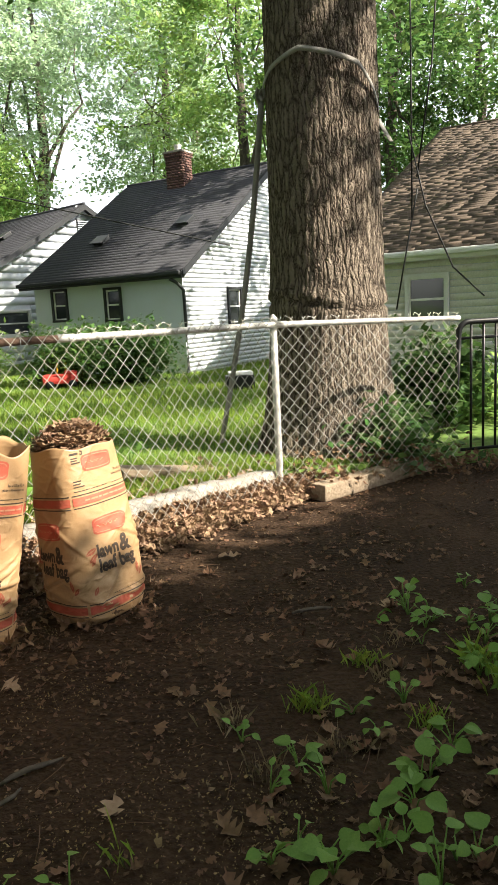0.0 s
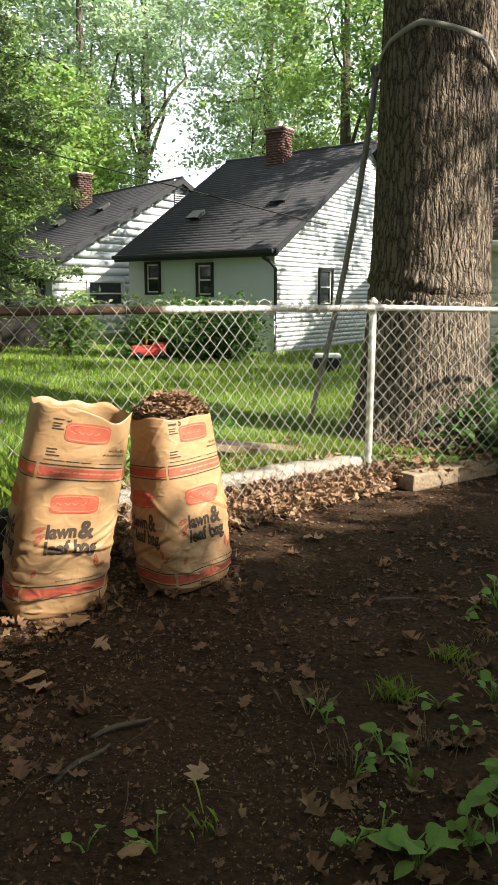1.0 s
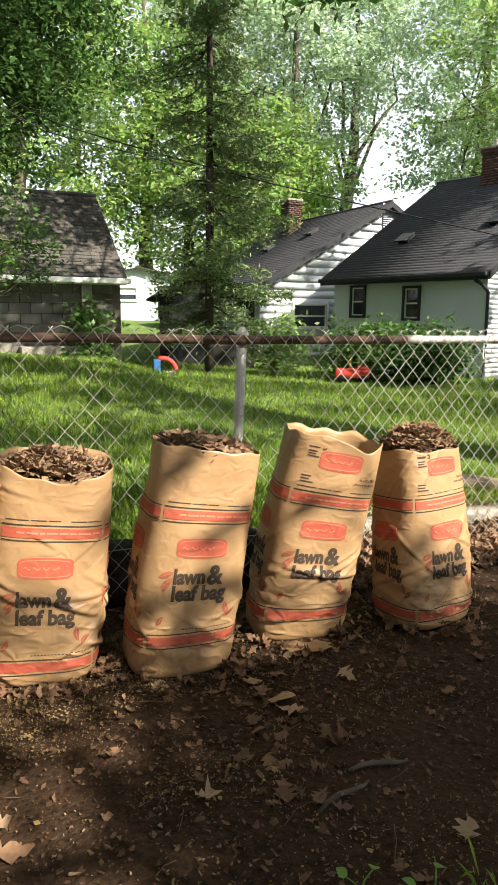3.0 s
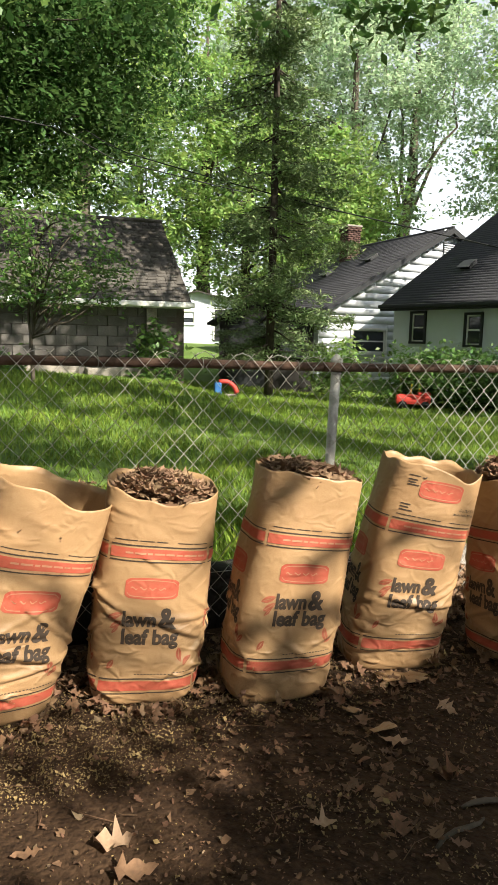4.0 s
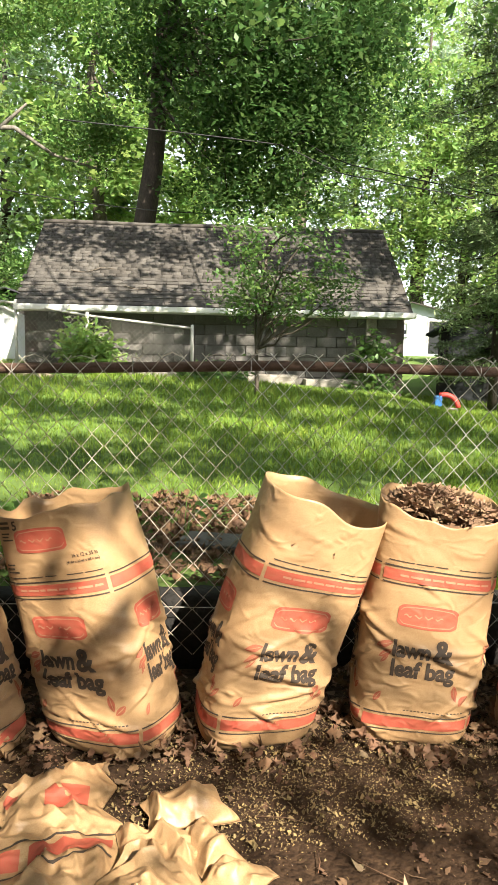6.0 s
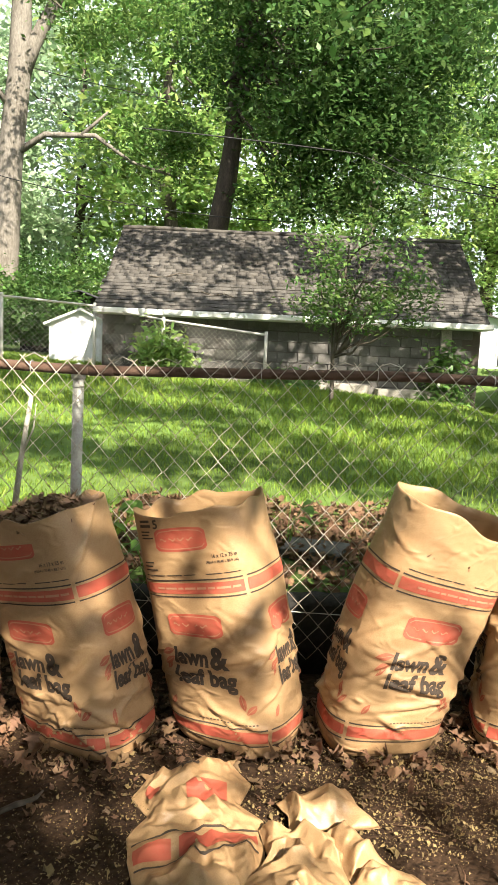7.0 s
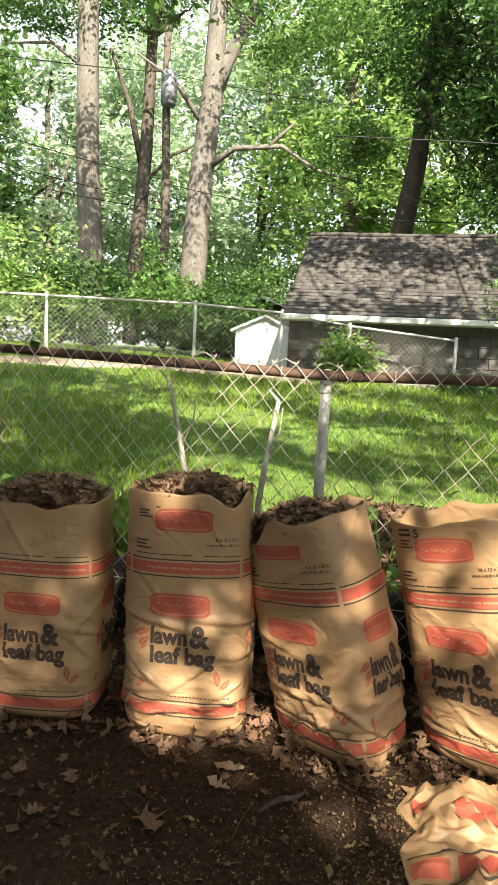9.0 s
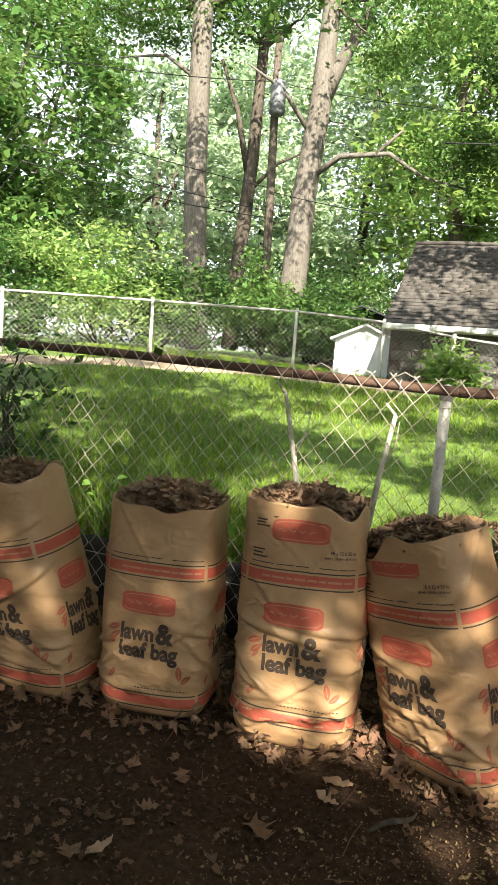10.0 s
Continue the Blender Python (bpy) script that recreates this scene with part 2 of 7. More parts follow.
# haze and sunlight on far crowns, put into the leaf colour
M_LEAFH = mat("hazy_sunlit_leaf", (0.45, 0.56, 0.37), 0.33, dark=(0.32, 0.43, 0.26), scale=0.4, bump=0, amount=0.9, island=0.35, hue=0.025, translucent=0.5)
M_BARKD = mat("dark_conifer_bark", (0.075, 0.058, 0.046), 0.95, dark=(0.035, 0.028, 0.023), scale=6, fine=40, bump=0.6, amount=1.0, stretch=(1, 1, 0.3))
M_NEEDLE = mat("conifer_needle", (0.19, 0.255, 0.10), 0.45, dark=(0.10, 0.165, 0.07), scale=0.5, bump=0, amount=0.9, island=0.35, hue=0.02, translucent=0.2)
M_WEED = mat("weed_leaf", (0.17, 0.31, 0.06), 0.45, dark=(0.10, 0.20, 0.035), scale=8, fine=60, bump=0.1, amount=0.8, island=0.25, hue=0.02, translucent=0.3)
M_STRAW = mat("straw", (0.26, 0.20, 0.11), 0.8, scale=6, bump=0, amount=0.6, island=0.3)
M_CHIP = mat("pale_chip", (0.33, 0.24, 0.14), 0.9, dark=(0.13, 0.09, 0.06), scale=12, fine=80, bump=0.2, amount=0.9, island=0.5, tint=(0.11, 0.075, 0.05))
M_CATKIN = mat("catkin", (0.262, 0.191, 0.090), 0.85, dark=(0.20, 0.14, 0.065), scale=12, fine=80, bump=0.1, amount=0.9, island=0.4, tint=(0.17, 0.12, 0.05))
M_SAND = mat("sandy_soil", (0.40, 0.32, 0.23), 0.95, dark=(0.25, 0.19, 0.13), scale=2, fine=40, bump=0.5, amount=0.9)
M_PEBBLE = mat("pale_gravel", (0.42, 0.37, 0.31), 0.9, scale=14, bump=0.3, amount=0.7, island=0.3)


def glass(name):
    m = bpy.data.materials.new(name)
    m.use_nodes = True
    b = m.node_tree.nodes["Principled BSDF"]
    b.inputs["Base Color"].default_value = (0.03, 0.035, 0.04, 1)
    b.inputs["Roughness"].default_value = 0.06
    b.inputs["Specular IOR Level"].default_value = 0.8
    return m


M_GLASS = glass("window_glass")


# ---- mesh tools ----
rng = np.random.default_rng(7)


def raw(name, V, F, material, parent=None, label="", smooth=False):
    """A mesh object from arrays: V of n x 3, F of m x 3 or m x 4."""
    V = np.asarray(V, dtype=np.float32).reshape(-1, 3)
    F = np.asarray(F, dtype=np.int32)
    me = bpy.data.meshes.new(name)
    me.vertices.add(len(V))
    me.vertices.foreach_set("co", V.ravel())
    k = F.shape[1]
    me.loops.add(F.size)
    me.loops.foreach_set("vertex_index", F.ravel())
    me.polygons.add(len(F))
    me.polygons.foreach_set("loop_start", np.arange(0, F.size, k, dtype=np.int32))
    me.polygons.foreach_set("loop_total", np.full(len(F), k, dtype=np.int32))
    if smooth:
        me.polygons.foreach_set("use_smooth", np.ones(len(F), dtype=bool))
    me.update(calc_edges=True)
    me.materials.append(material)
    ob = new(name, me)
    if parent:
        ob.parent = parent
    if label:
        ob["label"] = label
    if name == "small_print":
        ob["kind"] = "stuff"
    return ob


def part(name, bm, material, parent=None, label="", smooth=False):
    """Links a bmesh as one mesh object under a thing."""
    me = bpy.data.meshes.new(name)
    if smooth:
        for f in bm.faces:
            f.smooth = True
    bm.to_mesh(me)
    bm.free()
    me.materials.append(material)
    ob = new(name, me)
    if parent:
        ob.parent = parent
    if label:
        ob["label"] = label
    return ob


def empty(name, loc=(0, 0, 0), rz=0.0):
    ob = new(name)
    ob.matrix_world = pose(*loc, 0, 0, rz)
    return ob


BOXF = [(0, 1, 3, 2), (4, 6, 7, 5), (0, 4, 5, 1), (2, 3, 7, 6), (0, 2, 6, 4), (1, 5, 7, 3)]


def add_box(bm, c, size, m=None, bevel=0.0):
    r = bmesh.ops.create_cube(bm, size=1.0)
    t = Matrix.Translation(c) @ Matrix.Diagonal((*size, 1))
    bmesh.ops.transform(bm, matrix=(m @ t) if m else t, verts=r["verts"])
    if bevel:
        es = list({e for v in r["verts"] for e in v.link_edges})
        bmesh.ops.bevel(bm, geom=es, offset=bevel, segments=2, affect="EDGES", profile=0.6)


def box(name, c, size, material, parent=None, label="", bevel=0.0, m=None):
    bm = bmesh.new()
    add_box(bm, c, size, m, bevel)
    return part(name, bm, material, parent, label)


def tube_arrays(P, R, sides=8, cap=True):
    """Verts and quads of a tube along points P with radii R."""
    P = np.asarray(P, float)
    R = np.broadcast_to(np.asarray(R, float), (len(P),))
    T = np.gradient(P, axis=0)
    T /= np.linalg.norm(T, axis=1)[:, None] + 1e-9
    ref = np.array((0, 0, 1.0)) if abs(T[:, 2]).mean() < 0.8 else np.array((1.0, 0, 0))
    A = np.cross(T, ref)
    A /= np.linalg.norm(A, axis=1)[:, None] + 1e-9
    B = np.cross(T, A)
    ang = np.linspace(0, 2 * np.pi, sides, endpoint=False)
    V = (P[:, None] + R[:, None, None] * (np.cos(ang)[None, :, None] * A[:, None] + np.sin(ang)[None, :, None] * B[:, None])).reshape(-1, 3)
    n = len(P)
    i, j = np.meshgrid(np.arange(n - 1), np.arange(sides), indexing="ij")
    a = i * sides + j
    b = i * sides + (j + 1) % sides
    F = np.stack([a, b, b + sides, a + sides], -1).reshape(-1, 4)
    if cap:
        V = np.vstack([V, P[0] - T[0] * R[0] * 0.2, P[-1] + T[-1] * R[-1] * 0.2])
        k = np.arange(sides)
        c0 = np.stack([np.full(sides, n * sides), (k + 1) % sides, k, k], -1)
        e = (n - 1) * sides
        c1 = np.stack([np.full(sides, n * sides + 1), e + k, e + (k + 1) % sides, e + (k + 1) % sides], -1)
        V2F = [F]
        # caps as thin quads split on the axis
        F = np.vstack(V2F + [c0[:, [0, 1, 2, 3]], c1])
    return V, F


def tri_safe(F):
    """Splits quads into triangles, dropping those with repeated corners."""
    F = np.asarray(F)
    t = np.vstack([F[:, [0, 1, 2]], F[:, [0, 2, 3]]])
    ok = (t[:, 0] != t[:, 1]) & (t[:, 1] != t[:, 2]) & (t[:, 0] != t[:, 2])
    return t[ok]


def tubes(name, lines, material, parent=None, label="", sides=6, smooth=True):
    """Several tubes as one mesh: lines of (points, radius or radii)."""
    Vs, Fs, o = [], [], 0
    for P, R in lines:
        V, F = tube_arrays(P, R, sides)
        Vs.append(V)
        Fs.append(tri_safe(F) + o)
        o += len(V)
    return raw(name, np.vstack(Vs), np.vstack(Fs), material, parent, label, smooth)


def smoothstep(x):
    x = np.clip(x, 0, 1)
    return x * x * (3 - 2 * x)


def vnoise(x, y, seed=0):
    """Cheap smooth noise from summed sines, about -1 to 1."""
    r = np.random.default_rng(seed)
    out = 0.0
    for k in range(6):
        a = r.uniform(0, 6.28)
        f = 0.6 * 1.7 ** (k * 0.6)
        out = out + np.sin((x * np.cos(a) + y * np.sin(a)) * f + r.uniform(0, 6.28))
    return out / 3.5


# ---- the fence's own axes: s runs along it, n away from the yard ----
F0 = np.array((-1.56, 3.58))
FU = np.array((-0.654, -0.757))
FN = np.array((-0.757, 0.654))
BEND = -2.6


def fence_n(s):
    """Past the corner post the fence turns towards the gate."""
    s = np.asarray(s, float)
    return np.where(s < BEND, 0.344 * (s - BEND), 0.0)


def fxy(s, n):
    s, n = np.asarray(s, float), np.asarray(n, float)
    return np.stack([F0[0] + FU[0] * s + FN[0] * n, F0[1] + FU[1] * s + FN[1] * n], -1)


def fpt(s, n, z):
    p = fxy(s, n)
    return (float(p[0]), float(p[1]), float(z))


def sn(x, y):
    dx, dy = np.asarray(x) - F0[0], np.asarray(y) - F0[1]
    return dx * FU[0] + dy * FU[1], dx * FN[0] + dy * FN[1]


def wall_top(s):
    return np.interp(s, [-4.5, -2.6, -1.5, 0.5, 2.0, 6.0], [0.1, 0.2, 0.24, 0.29, 0.31, 0.31])


def ground_z(x, y):
    s, n = sn(x, y)
    n2 = n - fence_n(s)
    far = np.interp(s, [-12, -9, -5.5, -2.8, -1.4, 1.0, 5.0, 7.0, 9.6, 14], [0.0, 0.0, 0.03, 0.22, 0.58, 0.72, 0.85, 0.98, 1.10, 1.2])
    near = wall_top(s) - 0.02
    up = near + (far - near) * smoothstep(n2 / 11.0) + 0.015 * vnoise(x * 1.5, y * 1.5, 3)
    up = up + 1.15 * smoothstep((n2 - 14.0) / 12.0) * np.clip((-2.0 - s) / 3.0, 0, 1)
    low = 0.012 * vnoise(x * 2.2, y * 2.2, 1) + 0.006 * vnoise(x * 7, y * 7, 2)
    return np.where(n2 > 0.13, up, low)


# ---- ground: one sheet, bare soil in the yard and lawn past the fence ----
def build_ground():
    sv = np.concatenate([-np.geomspace(300, 7, 22), np.arange(-6.5, 8.0, 0.125), np.geomspace(8.2, 300, 22)])
    nv = np.concatenate([-np.geomspace(300, 6, 20), np.arange(-5.8, -0.05, 0.125), [0.0, 0.06, 0.128, 0.132, 0.2], np.arange(0.35, 8, 0.3), np.geomspace(8.3, 16, 20), np.geomspace(17, 400, 16)])
    S, N = np.meshgrid(sv, nv, indexing="ij")
    fn = fence_n(np.maximum(S, -8.0))
    N2 = N + fn * np.exp(-np.maximum(np.abs(N) - 4, 0) / 6)
    XY = fxy(S, N2)
    Z = ground_z(XY[..., 0], XY[..., 1])
    V = np.dstack([XY, Z]).reshape(-1, 3)
    a, b = len(sv), len(nv)
    i, j = np.meshgrid(np.arange(a - 1), np.arange(b - 1), indexing="ij")
    q = i * b + j
    F = np.stack([q, q + b, q + b + 1, q + 1], -1).reshape(-1, 4)
    ob = raw("ground", V, F[:, ::-1], M_DIRT, smooth=True)
    ob.data.materials.append(M_LAWN)
    mid = (nv[:-1] + nv[1:]) / 2
    idx = np.tile((mid > 0.1).astype(np.int32), a - 1)
    ob.data.polygons.foreach_set("material_index", idx)
    tagged(ob, "bare dark soil yard with a green lawn past the fence", "ground", kind="structure")


build_ground()


# ---- leaves as meshes ----
LT = np.array((0, 0.1, 0.24, 0.34, 0.48, 0.58, 0.72, 0.82, 1.0))
LW = np.array((0.015, 0.06, 0.32, 0.16, 0.44, 0.20, 0.38, 0.18, 0.02))


def lobed_leaves(P, L, yaw, tilt_x, tilt_y, curl, seed=0):
    """Lobed leaves as one array of verts and quads, each bent along its rib."""
    r = np.random.default_rng(seed)
    n, k = len(P), len(LT)
    wob = 1 + 0.35 * r.standard_normal((n, k))
    w = LW * np.clip(wob, 0.5, 1.6)
    x = np.stack([-w, np.zeros((n, k)), w], 1) * 0.8
    y = np.broadcast_to(LT - 0.5, (n, 3, k))
    c = curl[:, None, None]
    z = c * (x * x * 2.2 + (y * y) * 0.9) + 0.05 * r.standard_normal((n, 3, k))
    Q = np.stack([x, y, z], -1).reshape(n, -1, 3) * L[:, None, None]
    cx, sx, cy, sy, cz, sz = np.cos(tilt_x), np.sin(tilt_x), np.cos(tilt_y), np.sin(tilt_y), np.cos(yaw), np.sin(yaw)
    X, Y, Z = Q[..., 0], Q[..., 1], Q[..., 2]
    Y, Z = Y * cx[:, None] - Z * sx[:, None], Y * sx[:, None] + Z * cx[:, None]
    X, Z = X * cy[:, None] + Z * sy[:, None], -X * sy[:, None] + Z * cy[:, None]
    X, Y = X * cz[:, None] - Y * sz[:, None], X * sz[:, None] + Y * cz[:, None]
    V = np.stack([X, Y, Z], -1) + P[:, None]
    a = np.arange(k - 1)
    F = np.vstack([np.stack([a + b * k, a + 1 + b * k, a + 1 + (b + 1) * k, a + (b + 1) * k], -1) for b in (0, 1)])
    F = (F[None] + (np.arange(n) * 3 * k)[:, None, None]).reshape(-1, 4)
    return V.reshape(-1, 3), F


def leaf_heap(name, P, size, material, seed, tilt=0.5, parent=None, label="", curl=0.7):
    r = np.random.default_rng(seed)
    n = len(P)
    L = size * r.uniform(0.6, 1.25, n)
    V, F = lobed_leaves(np.asarray(P, float), L, r.uniform(0, 6.28, n), r.normal(0, tilt, n), r.normal(0, tilt, n), r.normal(0.2 * curl / 0.7, curl, n), seed)
    return raw(name, V, F, material, parent, label)


def leaf_cloud(name, C, size, material, seed, parent=None, label="", flat=0.5, long=1.5):
    """Many small pointed leaves at the places C."""
    r = np.random.default_rng(seed)
    n = len(C)
    L = size * r.uniform(0.6, 1.3, n)
    d = r.standard_normal((n, 3))
    d[:, 2] *= 0.6
    d /= np.linalg.norm(d, axis=1)[:, None]
    up = r.standard_normal((n, 3)) * flat + np.array((0, 0, 1.0))
    side = np.cross(d, up)
    side /= np.linalg.norm(side, axis=1)[:, None] + 1e-6
    nn = np.cross(side, d)
    l2, w2 = (L * 0.5 * long)[:, None], (L * 0.5 * 0.75)[:, None]
    V = np.stack([C - d * l2, C + side * w2 + nn * w2 * 0.25, C + d * l2, C - side * w2 + nn * w2 * 0.25], 1).reshape(-1, 3)
    F = np.arange(4 * n).reshape(-1, 4)
    return raw(name, V, F, material, parent, label)


def flakes(name, C, size, material, seed, tilt=0.3):
    """Flat broken bits of uneven outline lying at the places C."""
    r = np.random.default_rng(seed)
    n = len(C)
    L = size * np.exp(r.normal(0, 0.55, n))
    k = 6
    a = r.uniform(0, 6.28, n)[:, None] + np.linspace(0, 2 * np.pi, k, endpoint=False)[None] + r.normal(0, 0.3, (n, k))
    rad = L[:, None] * r.uniform(0.25, 1.0, (n, k)) * 0.6
    asp = r.uniform(0.35, 1.0, n)[:, None]
    x, y = rad * np.cos(a), rad * np.sin(a) * asp
    yaw = r.uniform(0, 6.28, n)[:, None]
    x, y = x * np.cos(yaw) - y * np.sin(yaw), x * np.sin(yaw) + y * np.cos(yaw)
    g = r.normal(0, tilt, (n, 2))
    z = x * g[:, :1] + y * g[:, 1:] + 0.12 * L[:, None] * r.standard_normal((n, k))
    V = (np.stack([x, y, z], -1) + C[:, None]).reshape(-1, 3)
    o = (np.arange(n) * k)[:, None]
    F = np.vstack([o + np.array([[0, 1, 2, 3]]), o + np.array([[0, 3, 4, 5]])])
    return raw(name, V, F, material)


def clumps(center, radii, n_clump, per, spread, seed, hollow=0.35, zmin=None):
    """Leaf places in clumps scattered through an ellipsoid, denser towards its skin."""
    r = np.random.default_rng(seed)
    d = r.standard_normal((n_clump, 3))
    d /= np.linalg.norm(d, axis=1)[:, None]
    rad = r.uniform(hollow, 1.0, n_clump) ** 0.6
    rad *= 1 + 0.18 * np.sin(d[:, 0] * 5 + seed) + 0.15 * np.cos(d[:, 2] * 6 + d[:, 1] * 4 + seed)
    c = np.asarray(center) + d * rad[:, None] * np.asarray(radii)
    sp = spread * r.uniform(0.6, 1.4, n_clump)
    C = (c[:, None] + r.standard_normal((n_clump, per, 3)) * sp[:, None, None] * np.array((1, 1, 0.6))).reshape(-1, 3)
    if zmin is not None:
        C = C[C[:, 2] > zmin]
    return C, c


def limb(p0, p1, r0, r1, seed, k=7, sway=0.06):
    r = np.random.default_rng(seed)
    t = np.linspace(0, 1, k)
    p0, p1 = np.asarray(p0, float), np.asarray(p1, float)
    L = np.linalg.norm(p1 - p0)
    off = np.cumsum(r.normal(0, sway * L / k * 2, (k, 3)), 0) * np.sin(np.pi * t)[:, None]
    return p0 + (p1 - p0) * t[:, None] + off, r0 + (r1 - r0) * t


def tree(label, base, top, r0, r1, crowns, leafmat, barkmat, size, seed, per=60, n_limb=8, clump=0.55, dens=1.0, name="tree", low=None, limb_r=0.35, first=0.35):
    """A tapered trunk with limbs out to the crown's clumps, and a crown of many small leaves. crowns: (centre, radii, clumps)."""
    root = empty(name, base)
    P, R = limb(base, top, r0, r1, seed, 12, 0.05)
    R[0] *= 1.35
    P0 = P - np.array(base)
    lines = []
    r = np.random.default_rng(seed)
    allC = []
    for q, (c, rad, nc) in enumerate(crowns):
        C, cc = clumps(c, rad, int(nc * dens), per, clump, seed * 31 + q, zmin=low)
        allC.append(C)
        for k in r.choice(len(cc), min(n_limb, len(cc)), replace=False):
            t = r.uniform(first, 0.98)
            s = P[int(t * 11)]
            rr = R[int(t * 11)]
            lines.append(limb(s - base, cc[k] - base, rr * limb_r + 0.012, 0.008, seed * 7 + int(k), 8, 0.12))
    tubes("trunk", [(P0, R)], barkmat, root, sides=14)
    for ln in lines:
        tubes("limb", [ln], barkmat, root, sides=6)
    leaf_cloud("crown", np.vstack(allC) - np.array(base), size, leafmat, seed, root)
    tagged(root, label, "tree")
    return root


def canopy(s0, s1, n0, n1, count, z0, z1, keep, seed, per=40, spread=0.28):
    """Leaf places of crowns high over the yards: clumps whose shade falls between s0, s1 and n0, n1 of the fence's axes; keep(s, n) is how thickly."""
    r = np.random.default_rng(seed)
    S, N, z = r.uniform(s0, s1, count), r.uniform(n0, n1, count), r.uniform(z0, z1, count)
    ok = r.random(count) < keep(S, N)
    S, N, z = S[ok], N[ok], z[ok]
    g = fxy(S, N)
    k = z / math.tan(radians(SUN_EL))
    c = np.stack([g[:, 0] + k * math.cos(radians(SUN_AZ)), g[:, 1] + k * math.sin(radians(SUN_AZ)), z], -1)
    sp = spread * r.uniform(0.5, 1.3, len(c))
    C = (c[:, None] + r.standard_normal((len(c), per, 3)) * sp[:, None, None] * np.array((1, 1, 0.6))).reshape(-1, 3)
    return C, c


# ---- retaining edge behind the fence ----
def build_wall():
    edge = []
    sv = np.arange(-2.58, 6.6, 0.06)
    r = np.random.default_rng(5)
    for name, a, b, material, lab in (("retaining_edge", -2.58, -0.6, M_CONC, "low pale worn concrete edge holding up the lawn"),
                                      ("retaining_edge", -0.6, 6.6, M_DARKWOOD, "low near-black timber edge holding up the lawn")):
        s = np.arange(a, b + 0.001, 0.06)
        top = wall_top(s) + 0.012 + 0.006 * np.sin(s * 9) + 0.004 * r.standard_normal(len(s))
        V, F = [], []
        for k, (ss, t) in enumerate(zip(s, top)):
            for n, z in ((0.045, -0.1), (0.045, t - 0.02), (0.06, t), (0.17, t), (0.19, t - 0.02), (0.19, -0.1)):
                V.append(fpt(ss, n + 0.004 * math.sin(ss * 7), z))
            if k:
                o = k * 6
                F += [(o - 6 + j, o - 6 + (j + 1) % 6, o + (j + 1) % 6, o + j) for j in range(6)]
        F.append((0, 1, 2, 5))
        F.append((2, 3, 4, 5))
        o = (len(s) - 1) * 6
        F += [(o + 5, o + 2, o + 1, o), (o + 5, o + 4, o + 3, o + 2)]
        ob = raw(name, V, F, material)
        tagged(ob, lab, "retaining wall", kind="structure")


build_wall()


# ---- chain-link fence ----
def rail_z(s):
    return np.interp(s, [-4.3, -2.6, 0.0, 0.8, 1.5, 2.0, 2.8, 3.5, 4.3, 7.0], [1.21, 1.25, 1.257, 1.271, 1.278, 1.262, 1.242, 1.262, 1.283, 1.31])


def fence_point(s, dn, z):
    return fpt(s, fence_n(s) + dn, z)


